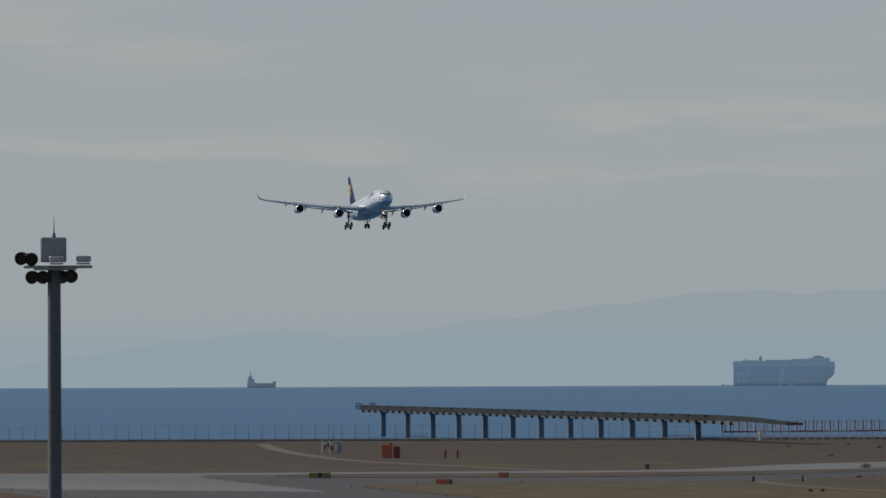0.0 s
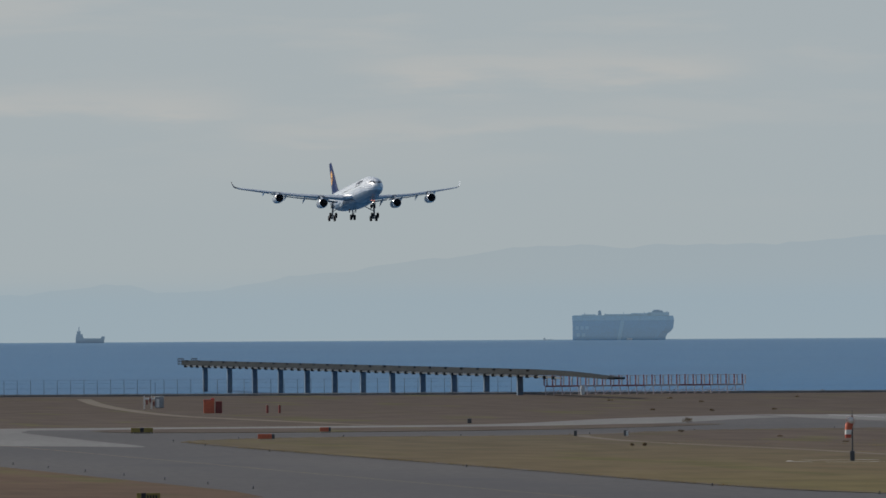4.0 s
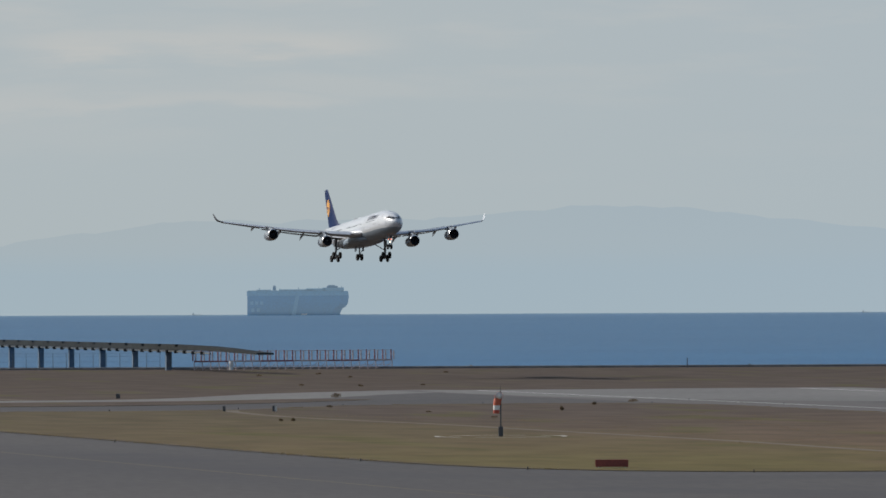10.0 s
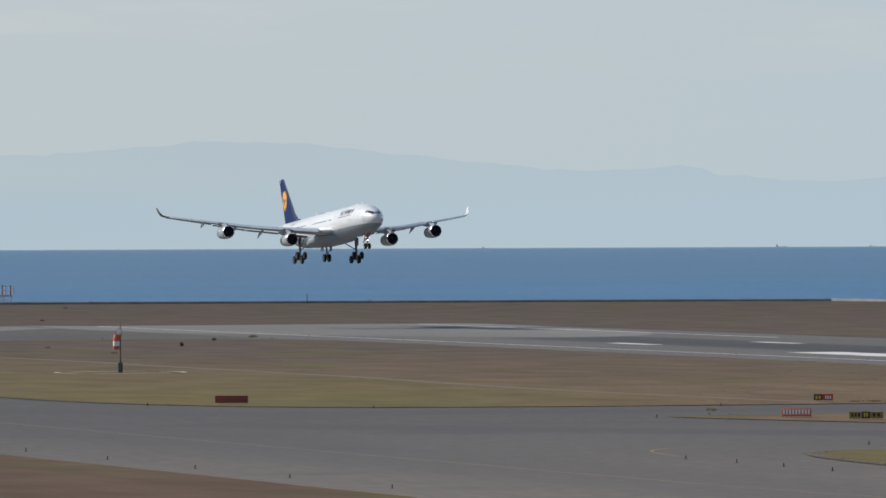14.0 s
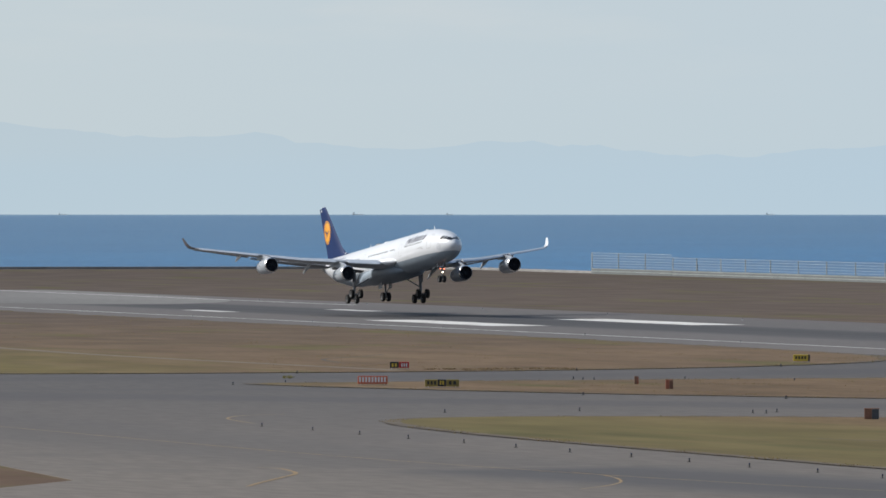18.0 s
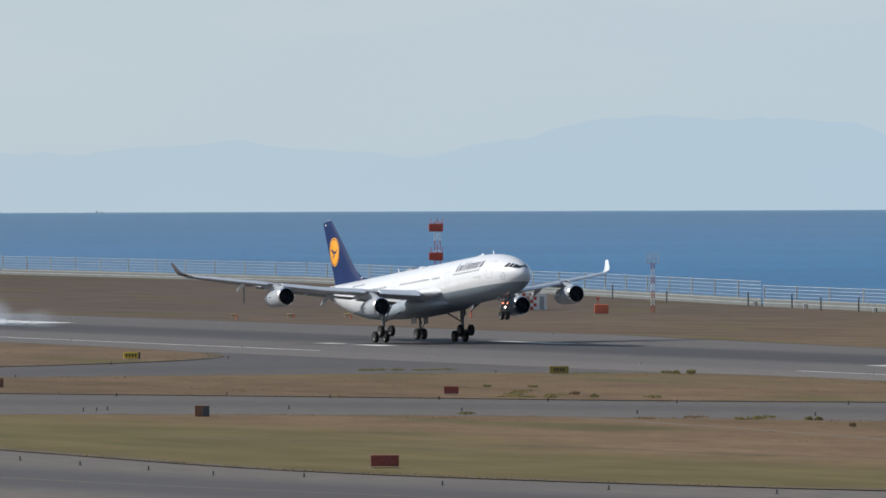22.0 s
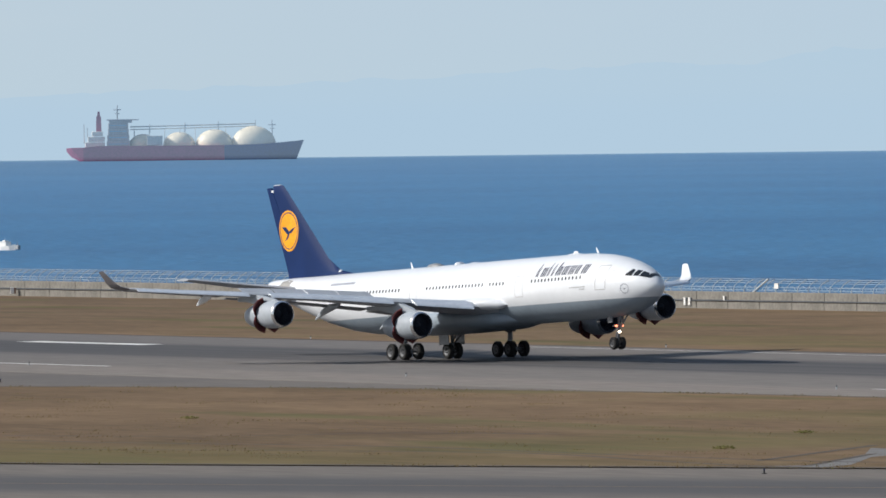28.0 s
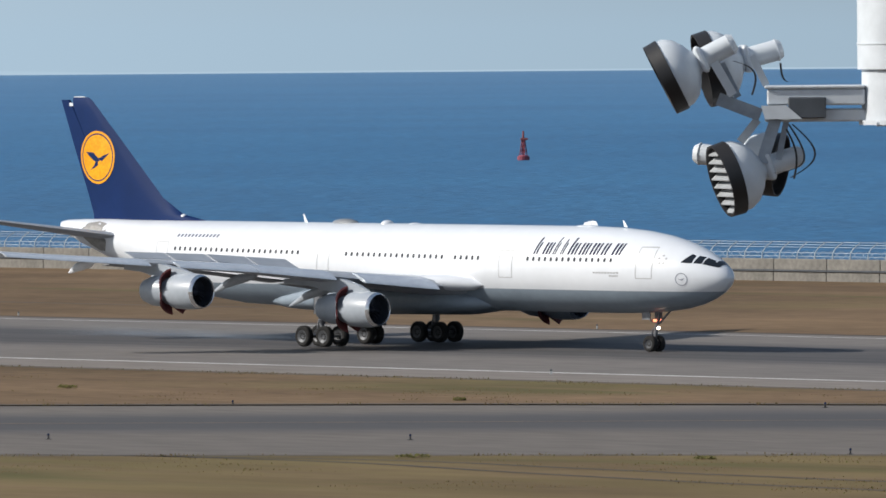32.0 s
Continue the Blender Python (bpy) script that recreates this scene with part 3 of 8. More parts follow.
sheet("road_end", "pale concrete at the runway's start", flat_shape(curve_through([(-1704, 420), (-1700, 400), (-1620, 399), (-1560, 410), (-1500, 440), (-1540, 470), (-1640, 482), (-1702, 481)], 5, True), 0.054), PALE_CONCRETE, "runway")
ISLAND_SOUTH = curve_through([(-1424, 243.5), (-1380, 241), (-1320, 240), (-1180, 240), (-1043, 240), (-990, 246), (-965, 264), (-960, 300), (-964, 332), (-978, 360), (-1003, 383), (-1040, 394),
                              (-1110, 397), (-1280, 398), (-1400, 398), (-1470, 398), (-1504, 392), (-1513, 366), (-1500, 340), (-1466, 316), (-1457, 294), (-1459, 276), (-1450, 258)], 4, True)
ISLAND_STRIP = curve_through([(-1533, 254), (-1522, 274), (-1521, 300), (-1533, 327), (-1558, 349), (-1580, 363), (-1590, 352), (-1577, 335), (-1571, 320), (-1570, 300), (-1571, 278), (-1570, 258), (-1553, 250)], 4, True)
ISLAND_WEDGE = curve_through([(-905, 279), (-858, 297), (-820, 324), (-788, 346), (-762, 374), (-744, 394), (-780, 396.5), (-860, 397), (-897, 394), (-911, 370), (-914, 330), (-911, 292)], 4, True)
ISLAND_TONGUE = curve_through([(-763, 247), (-720, 241), (-660, 240), (-612, 241), (-572, 252), (-543, 266), (-509, 281), (-470, 304), (-424, 334), (-372, 372), (-342, 397), (-420, 399.5),
                               (-540, 399), (-590, 394), (-628, 381), (-678, 351), (-734, 318), (-762, 290), (-774, 262)], 4, True)
ISLAND_EXIT = curve_through([(-309, 338), (-345, 312), (-388, 280), (-402, 258), (-390, 238), (-330, 230), (-100, 228), (300, 230), (420, 300), (380, 392), (100, 398), (-180, 398), (-240, 388)], 4, True)
for shape, text in ((ISLAND_SOUTH, "wide dry grass island beside the runway"), (ISLAND_STRIP, "narrow strip of brown grass before pale concrete"), (ISLAND_WEDGE, "wedge of dry brown grass between exits"), (ISLAND_TONGUE, "tapered grass island between runway and taxiway"), (ISLAND_EXIT, "grass island beside a rapid exit taxiway")):
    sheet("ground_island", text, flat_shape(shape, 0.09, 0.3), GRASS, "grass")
WORN = surface("worn_path", (0.145, 0.118, 0.088), (0.112, 0.09, 0.064), 0.1, 0.95, fine=1.0)
DARK_EDGE = surface("dark_edge_line", (0.072, 0.058, 0.044), (0.10, 0.078, 0.054), 0.1, 0.95, fine=1.2)
for shape in (ISLAND_SOUTH, ISLAND_STRIP, ISLAND_WEDGE, ISLAND_TONGUE, ISLAND_EXIT):
    sheet("trim_dark_edge", "dark edge line round a grass island", ribbon(shape + shape[:1], 1.5, 0.098), DARK_EDGE, "edge")

TRENCH = surface("trench_soil", (0.046, 0.037, 0.031), (0.065, 0.05, 0.038), 0.1, 0.95, fine=1.2)
sheet("trim_dark_edge", "dark edge line along the far side of the runway", ribbon([(-1700, 485.2), (-1118, 484.7), (-1060, 478.2), (-1010, 473.2), (-700, 473.2), (600, 473.2)], 1.7, 0.058), TRENCH, "edge")
sheet("trim_trench", "narrow dark trench line in the dry grass", ribbon(curve_through([(-700, 503), (-640, 502), (-597, 501.5), (-576, 500.4), (-520, 500)], 6), 1.0, 0.012), DARK_EDGE, "edge")
for line in ([(-540, 313.4), (-531, 319), (-525, 326), (-523, 333), (-512, 339)], [(-517.5, 300), (-502, 309.7), (-489.6, 316), (-480, 318), (-464, 315.6), (-453, 316), (-458.7, 323.4), (-466, 331.3)], [(-339, 316.6), (-325, 317.6), (-311, 315), (-298, 313), (-284, 312)], [(-674, 263.5), (-666, 267), (-647, 269)], [(-540, 307), (-520, 312), (-501, 319), (-480, 320), (-460, 321.5), (-448, 326)], [(-345, 314), (-339, 316), (-324, 320.4), (-310, 319.5), (-296, 318.5), (-270, 318)], [(-462, 320), (-470, 330), (-478, 340)], [(-1010, 321), (-1029, 325), (-1042, 333), (-1056, 341)], [(-700, 262), (-670, 272.4), (-654, 279.5), (-634, 283), (-621, 287), (-599, 294), (-575, 299.2), (-550, 303.5)], [(-1441, 547.5), (-1426, 552.5), (-1410, 559)], [(-1415, 548.5), (-1400, 551), (-1385, 552.5), (-1368, 552)]):
    sheet("trim_trench", "narrow dark trench line in the dry grass", ribbon(curve_through(line, 6), 0.6, 0.101), TRENCH, "edge")
# a paved pocket at the tongue's edge
POCKET = [(-450.4, 316.5), (-454.6, 315.0), (-453.6, 318.0), (-459.0, 323.6), (-465.9, 330.6), (-469.7, 333.5), (-474.3, 337.0), (-469.9, 336.5), (-464.8, 333.4), (-461.7, 328.1), (-452.3, 319.9)]
sheet("pavement_pocket", "paved pocket cut into the grass edge", flat_shape(POCKET, 0.0995), PALE_CONCRETE, "taxiway")
sheet("trim_path", "faint pale path worn across the grass island", ribbon(curve_through([(-1456, 312), (-1430, 308), (-1374, 305), (-1295, 309), (-1250, 309), (-1191, 310), (-1138, 310.5), (-1066, 308.5), (-1010, 311), (-966, 314)], 6), 2.2, 0.1), WORN, "path")
sheet("trim_path", "faint pale path worn across the grass island", ribbon(curve_through([(-737, 314.5), (-700, 312.5), (-660, 309), (-638, 307.2), (-607, 305.6), (-560, 302), (-505, 292)], 6), 1.1, 0.1), WORN, "path")

# tyre-darkened lanes: dark along the middle, fading to the sides
WEAR = TAXIWAY.copy()
WEAR.name = "worn_lane"
_nt = WEAR.node_tree
_b = _nt.nodes["Principled BSDF"]
_old = _b.inputs["Base Color"].links[0].from_socket
_at = _nt.nodes.new("ShaderNodeAttribute")
_at.attribute_name = "wear"
_mx = _nt.nodes.new("ShaderNodeMixRGB")
_mx.inputs[2].default_value = (0.06, 0.06, 0.066, 1)
_nt.links.new(_at.outputs["Fac"], _mx.inputs[0])
_nt.links.new(_old, _mx.inputs[1])
_nt.links.new(_mx.outputs[0], _b.inputs["Base Color"])


def worn_lane(points, width, z, depth=0.8, material=WEAR, label="lane darkened by tyres on the taxiway"):
    bm = bmesh.new()
    layer = bm.verts.layers.float.new("wear")
    rows = []
    for i, q in enumerate(points):
        q = Vector(q)
        d = (Vector(points[min(i + 1, len(points) - 1)]) - Vector(points[max(i - 1, 0)])).normalized()
        s = Vector((-d.y, d.x)) * width / 2
        row = []
        for k, w in ((1, 0), (0.45, depth), (-0.45, depth), (-1, 0)):
            v = bm.verts.new((*(q + s * k), z))
            v[layer] = w if 0 < i < len(points) - 1 else 0
            row.append(v)
        rows.append(row)
    for a, b in zip(rows, rows[1:]):
        for k in range(3):
            bm.faces.new((a[k], a[k + 1], b[k + 1], b[k]))
    bmesh.ops.recalc_face_normals(bm, faces=bm.faces)
    if sum(f.normal.z for f in bm.faces) < 0:
        bmesh.ops.reverse_faces(bm, faces=bm.faces)
    return sheet("pavement_lane", label, bm, material, "taxiway")


worn_lane(curve_through([(-1600, 212), (-1400, 211), (-1000, 211), (-750, 211), (-640, 214), (-590, 222)], 6), 34, 0.036, 0.3)
worn_lane(curve_through([(-640, 214), (-560, 228), (-500, 254), (-440, 291), (-380, 335), (-320, 385)], 6), 30, 0.037, 0.8)
worn_lane(curve_through([(-1000, 214), (-945, 235), (-938, 280), (-940, 340), (-960, 385)], 6), 26, 0.038, 0.4)
worn_lane(curve_through([(-900, 222), (-850, 258), (-800, 305), (-740, 352), (-680, 390)], 6), 26, 0.040, 0.5)
worn_lane(curve_through([(-1500, 232), (-1490, 270), (-1500, 310), (-1540, 345), (-1580, 385)], 6), 22, 0.042, 0.4)
# pale concrete: a broad turning patch, and a strip along the end of the asphalt round to the runway
sheet("pavement_end", "pale concrete patch at the taxiway's end", flat_shape(curve_through([(-1606, 188), (-1607, 211), (-1596, 239), (-1570, 241), (-1540, 236), (-1450, 232), (-1376, 229), (-1384, 221), (-1404, 204), (-1440, 188)], 5, True), 0.046), PALE_CONCRETE, "taxiway")
sheet("pavement_strip", "pale concrete strip along the taxiway's end", ribbon(curve_through([(-1586, 238), (-1586, 262), (-1584, 285), (-1585, 305), (-1590, 328), (-1606, 345), (-1636, 361), (-1662, 374), (-1690, 396), (-1706, 412)], 6), 27, 0.0445), PALE_CONCRETE, "taxiway")

# ---- runway and taxiway markings ----
near_line, far_line = RUNWAY_Y - 31, RUNWAY_Y + 31


def stripe(name, x0, x1, y0, y1, material=WHITE_MARK, label="white painted runway marking", z=0.055):
    return sheet(name, label, flat_shape([(x0, y0), (x1, y0), (x1, y1), (x0, y1)], z), material, "marking")


for x0, x1 in ((-1700, -1040), (-903, -690), (-578, 300)):
    stripe("trim_edge_line", x0, x1, near_line - 0.35, near_line + 0.35, label="white runway edge line")
for x0, x1 in ((-1700, -1480), (-715, 300)):
    stripe("trim_edge_line", x0, x1, far_line - (0.45 if x0 < -1000 else 4.0), far_line + (0.45 if x0 < -1000 else -3.6), label="white runway edge line")
for y0 in (RUNWAY_Y - 19, RUNWAY_Y + 10.5):
    stripe("trim_aiming_point", -1320, -1260, y0, y0 + 8.5, label="broad white aiming point block")
for x0 in (-1432, -1088, -925, -777):
    for y0 in (RUNWAY_Y - 13.2, RUNWAY_Y + 10.4):
        stripe("trim_touchdown_mark", x0, x0 + 23, y0, y0 + 2.8, label="white touchdown zone bar")


def taxi_line(points, width=0.22, material=YELLOW_MARK, label="thin yellow taxiway guide line"):
    return sheet("trim_taxi_line", label, ribbon(curve_through(points, 6), width, 0.047), material, "marking")


taxi_line([(-1690, 212), (-1400, 211.5), (-1000, 211), (-750, 211), (-640, 214), (-560, 228), (-500, 254), (-440, 291), (-380, 335), (-320, 385)])
taxi_line([(-643, 198.2), (-640, 199), (-630, 197), (-622, 193.6), (-612, 189), (-604, 185.5)], 0.32)
taxi_line([(-626, 216), (-618, 215.8), (-607, 213), (-599, 209.5), (-592, 205)], 0.22)
taxi_line([(-790, 246), (-786, 241), (-776, 236.5), (-760, 234)], 0.25)
HATCH = surface("worn_hatch_paint", (0.56, 0.43, 0.29), (0.40, 0.24, 0.11), 0.35, 0.8, fine=2.0)
ORANGE_STAIN = surface("orange_stained_asphalt", (0.24, 0.14, 0.06), (0.14, 0.115, 0.095), 0.25, 0.85, fine=1.5)
for k in range(4):
    sheet("trim_hatch", "worn pale orange hatch bar on the taxiway", ribbon([(-400.2 + 0.05 * k, 295.9 + 0.78 * k), (-414.8 + 0.7 * k, 309.0 + 0.2 * k)], 0.3, 0.049), HATCH, "marking")
taxi_line([(-414.6, 309), (-414.8, 311.3), (-416.7, 315.1), (-419, 319.6), (-419.7, 322.5), (-415, 330)], 0.45, HATCH, label="pale curved taxiway line")
sheet("trim_pad", "faded orange painted square on asphalt", flat_shape([(-395.3, 299.8), (-395.1, 300.6), (-388.3, 295.4), (-387.4, 293.8)], 0.05), ORANGE_STAIN, "marking")
sheet("trim_stain", "faded orange stain on the asphalt", flat_shape(curve_through([(-407.5, 290.0), (-404.2, 291.1), (-397.4, 287.4), (-395.3, 284.2), (-398.4, 285.4)], 4, True), 0.05), ORANGE_STAIN, "marking")
sheet("trim_dirt_track", "pale dirt track across the dry grass", ribbon(curve_through([(-2110, 337), (-1990, 321), (-1880, 309), (-1778, 301), (-1715, 302), (-1650, 305), (-1604, 308)], 5), 3.2, 0.02), WORN, "track")

FENCE_GREY = surface("dull_fence_steel", (0.44, 0.47, 0.49), (0.35, 0.375, 0.39), 1.0, 0.6, 0.1, fine=8)
# ---- sea wall with its panels and fence, slatted wind fences ----
WALL_Y = 577.0
wall = tagged(new("wall_west"), "pale concrete sea wall in panels along the shore", "wall", kind="structure")
bm = bmesh.new()
box(bm, -1184, 420, WALL_Y + 0.25, WALL_Y + 0.9, -4.5, 1.78)
part("core", bm, CONCRETE, wall)
bm = bmesh.new()
box(bm, 0, 5.94, -0.25, 0.28, -0.4, 0.85, 0.03)
lower_panel = finish(bm, "panel", CONCRETE)
bm = bmesh.new()
box(bm, 0, 5.94, -0.18, 0.28, 0.93, 1.86, 0.03)
upper_panel = finish(bm, "panel", CONCRETE)
bm = bmesh.new()
FENCE_BEND = (((0, 0, 1.8), (0, 0.05, 2.35)), ((0, 0.05, 2.35), (0.0, 0.5, 2.8)), ((0, 0.5, 2.8), (0, 1.3, 3.2)))
for a, b in FENCE_BEND:
    rod(bm, a, b, 0.05, 0.05, 6)
fence_post = finish(bm, "post", FENCE_GREY)
shore_fence = tagged(new("fence"), "galvanised shore fence with outward-curved posts", "fence")
FENCE_FROM, FENCE_TO = -1222, -340
for k in range(146):
    x = FENCE_FROM + 6.0 * k
    part("panel", lower_panel, None, wall, at=pose(x, WALL_Y, 0))
    if x > -1183:
        part("panel", upper_panel, None, wall, at=pose(x, WALL_Y, 0))
for k in range(280):
    part("post", fence_post, None, shore_fence, at=pose(-900 + 2.0 * k, WALL_Y + 0.5, 0))
bm = bmesh.new()
for k in range(161):
    for a, b in FENCE_BEND:
        rod(bm, (FENCE_FROM + 2.0 * k, WALL_Y + 0.5 + a[1], a[2]), (FENCE_FROM + 2.0 * k, WALL_Y + 0.5 + b[1], b[2]), 0.05, 0.05, 4)
part("far_posts", bm, FENCE_GREY, shore_fence, kind="stuff")
for y, z in ((0.06, 2.05), (0.05, 2.35), (0.5, 2.8), (0.9, 3.0), (1.3, 3.2)):
    bm = bmesh.new()
    rod(bm, (FENCE_FROM, WALL_Y + 0.5 + y, z), (FENCE_TO, WALL_Y + 0.5 + y, z), 0.025, 0.025, 5)
    part("rail", bm, FENCE_GREY, shore_fence)
bm = bmesh.new()
for k in range(int((FENCE_TO - FENCE_FROM) / 1.0)):
    x = FENCE_FROM + k
    rod(bm, (x, WALL_Y + 0.56, 1.85), (x + 0.9, WALL_Y + 0.56, 2.55), 0.012, 0.012, 3)
    rod(bm, (x + 0.9, WALL_Y + 0.56, 1.85), (x, WALL_Y + 0.56, 2.55), 0.012, 0.012, 3)
part("wire_mesh", bm, FENCE_GREY, shore_fence, kind="stuff")
# a dark cable clipped along the wall, sagging a little, and what hangs on the wall and fence
bm = bmesh.new()
for k in range(110):
    z0, z1 = (0.88 + 0.03 * math.sin(0.22 * j) + 0.015 * (j % 2) for j in (k, k + 1))
    rod(bm, (-1180 + 6 * k, WALL_Y - 0.31, z0), (-1174 + 6 * k, WALL_Y - 0.31, z1), 0.085, 0.085, 6)
part("cable", bm, DARK, wall, "dark cable along the wall")
for x, z, w, h, m in ((-846.1, 0.72, 0.38, 0.8, WHITE), (-845.2, 0.72, 0.38, 0.8, WHITE), (-838.6, 1.14, 0.32, 0.42, WHITE), (-1133.6, 0.62, 0.5, 0.5, DARK), (-829.7, 2.5, 0.8, 0.55, WHITE)):
    t = tagged(new("wall_box"), "small white box fixed to the sea wall" if m is WHITE else "small dark box fixed to the sea wall", "box", group="boxes on the sea wall")
    t.matrix_basis = pose(x, WALL_Y - 0.25 if z < 2 else WALL_Y + 0.45, z - h / 2)
    bm = bmesh.new()
    box(bm, -w / 2, w / 2, -0.14, 0.02, 0, h, 0.02)
    part("case", bm, m, t)
    bm = bmesh.new()
    box(bm, -w / 2 - 0.03, w / 2 + 0.03, -0.17, 0.02, h, h + 0.04, 0.01)
    part("lid", bm, m, t)
for a, b in (((-834.1, 2.1), (-831.3, 3.25)), ((-1127.8, 1.8), (-1127.8, 3.15))):
    t = tagged(new("fence_stay"), "pale steel stay fixed to the shore fence", "post", group="fence stays")
    t.matrix_basis = pose(a[0], WALL_Y + 0.45, a[1] - 0.25)
    bm = bmesh.new()
    rod(bm, (0, 0, 0), (b[0] - a[0], 0, b[1] - a[1] + 0.25), 0.1, 0.1, 8)
    part("tube", bm, FENCE_GREY, t)
    bm = bmesh.new()
    box(bm, -0.2, 0.2, -0.1, 0.3, -0.02, 0.06, 0.01)
    part("foot", bm, FENCE_GREY, t)


PANEL_GREY = surface("fence_panel_grey", (0.125, 0.145, 0.15), (0.10, 0.118, 0.125), 0.3, 0.7, fine=2)


def slat_fence(points, z0, z1, rows, label):
    """A wind fence: steel posts and long white slats, bay by bay, along a line of points."""
    f = tagged(new("wind_fence"), label, "fence", "slatted wind fences")
    for (ax, ay), (bx, by) in zip(points, points[1:]):
        d = Vector((bx - ax, by - ay))
        bays = max(1, round(d.length / 18))
        step = d / bays
        turn = math.degrees(math.atan2(d.y, d.x))
        bm = bmesh.new()
        box(bm, 0, step.length, -0.04, 0.04, -0.036, 0.036, 0.012)
        slat = finish(bm, "slat", SLAT)
        bm = bmesh.new()
        box(bm, 0.02, step.length - 0.02, 0.0, 0.12, -0.6, 1.25, 0.02)
        base = finish(bm, "base_panel", PANEL_GREY)
        bm = bmesh.new()
        for r in range(rows - 1):
            for q in (0.35, 0.65):
                zz = z0 + (z1 - z0) * (r + q) / (rows - 1)
                box(bm, 0, step.length, 0.1, 0.12, zz - 0.012, zz + 0.012)
        mesh = finish(bm, "mesh_panel", PANEL_GREY)
        bm = bmesh.new()
        box(bm, -0.07, 0.07, 0.06, 0.3, -0.5, z1 + 0.1, 0.02)
        post = finish(bm, "post", SLAT)
        for k in range(bays):
            at = Vector((ax, ay)) + step * k
            part("post", post, None, f, at=pose(at.x, at.y, 0, 0, 0, turn))
            part("base_panel", base, None, f, "grey solid foot panel", at=pose(at.x, at.y, 0, 0, 0, turn))
            part("mesh_panel", mesh, None, f, at=pose(at.x, at.y, 0, 0, 0, turn))
            for r in range(rows):
                part("slat", slat, None, f, at=pose(at.x, at.y, z0 + (z1 - z0) * r / (rows - 1), 0, 0, turn))
    return f


slat_fence([(-1970, 684.3), (-1915.2, 683.6)], 0.6, 4.6, 8, "tall white slatted wind fence on the shore")
slat_fence([(-1915, 683.6), (-1850, 682), (-1720, 677), (-1500, 642), (-1361, 613)], 0.5, 3.9, 7, "long white slatted wind fence above the sea")
slat_fence([(-1358, 612), (-1268, 599)], 0.6, 3.3, 6, "lower white slatted wind fence at its end")

wall_s = tagged(new("wall_south"), "low dark stone sea wall at the runway's end", "wall", kind="structure")
for (ax, ay), (bx, by) in zip(SHORE[5:11], SHORE[6:12]):
    d = Vector((bx - ax, by - ay))
    bm = bmesh.new()
    box(bm, 0, d.length, -0.6, 0.9, -5, 0.55, 0.12)
    part("coping", bm, DARK_STONE, wall_s, at=pose(ax, ay, 0, 0, 0, math.degrees(math.atan2(d.y, d.x))))
d = Vector((-2180 + 1720, 0))
bm = bmesh.new()
for k in range(500):
    t = random.random()
    i = random.choice((7, 8, 9, 10))
    (ax, ay), (bx, by) = SHORE[i], SHORE[i + 1]
    x, y = ax + (bx - ax) * t, ay + (by - ay) * t
    s = random.uniform(0.25, 0.6)
    r = bmesh.ops.create_icosphere(bm, subdivisions=1, radius=s)
    o = Vector((x + random.uniform(-4, 0.5), y + random.uniform(-1, 3), random.uniform(-1, 0.3)))
    for v in r["verts"]:
        v.co = v.co * random.uniform(0.7, 1.2) + o
tagged(new("ground_rocks", finish(bm, "ground_rocks", DARK_STONE)), "dark rock armour along the shore", "rocks", kind="stuff")

# ---- the airliner: four engines, white and grey hull, blue fin ----
HULL_WHITE = surface("hull_white", (0.695, 0.725, 0.77), (0.665, 0.695, 0.74), 0.25, 0.28, fine=1.3, coat=0.4, grain=0.02)
HULL_GREY = surface("hull_grey", (0.25, 0.305, 0.365), (0.22, 0.27, 0.325), 0.3, 0.4, fine=1.5, grain=0.06)
WING_GREY = surface("wing_grey", (0.41, 0.44, 0.485), (0.36, 0.385, 0.425), 0.35, 0.36, 0.15, fine=2, grain=0.06)
FLAP_GREY = surface("flap_grey", (0.22, 0.235, 0.26), (0.18, 0.195, 0.215), 0.5, 0.5, fine=3, grain=0.06)
NACELLE = surface("nacelle_grey", (0.35, 0.385, 0.43), (0.31, 0.345, 0.39), 0.6, 0.34, 0.0, fine=3, grain=0.05)
LIP = surface("polished_lip", (0.75, 0.76, 0.78), (0.65, 0.66, 0.68), 1, 0.18, 0.95)
SLAT_GREY = surface("slat_grey", (0.58, 0.63, 0.70), (0.50, 0.55, 0.62), 0.5, 0.26, 0.3, fine=3, grain=0.05)
FIN_BLUE = surface("fin_blue", (0.006, 0.024, 0.10), (0.005, 0.021, 0.088), 0.3, 0.6, fine=1.5, grain=0.04, specular=0.12)
FIN_YELLOW = surface("fin_yellow", (0.85, 0.37, 0.015), (0.78, 0.33, 0.015), 0.6, 0.22)
TITLE_BLUE = surface("title_blue", (0.006, 0.010, 0.045), (0.005, 0.009, 0.04), 1, 0.5, specular=0.15)
GLASS_DARK = surface("cockpit_glass", (0.012, 0.014, 0.018), (0.008, 0.01, 0.012), 1, 0.08, coat=0.6)
WINGLET_OUT = surface("winglet_dark", (0.10, 0.095, 0.105), (0.08, 0.076, 0.085), 0.6, 0.45)
BARE_PLATE = surface("bare_tail_plate", (0.30, 0.29, 0.275), (0.22, 0.215, 0.21), 0.8, 0.5, fine=3)
CABIN_PANE = surface("cabin_pane", (0.055, 0.06, 0.075), (0.035, 0.04, 0.05), 1.5, 0.15)
TYRE = surface("tyre_rubber", (0.022, 0.022, 0.023), (0.03, 0.03, 0.03), 3, 0.9, specular=0.15)
HUB = surface("wheel_hub", (0.085, 0.09, 0.10), (0.065, 0.07, 0.08), 3, 0.5, 0.4)
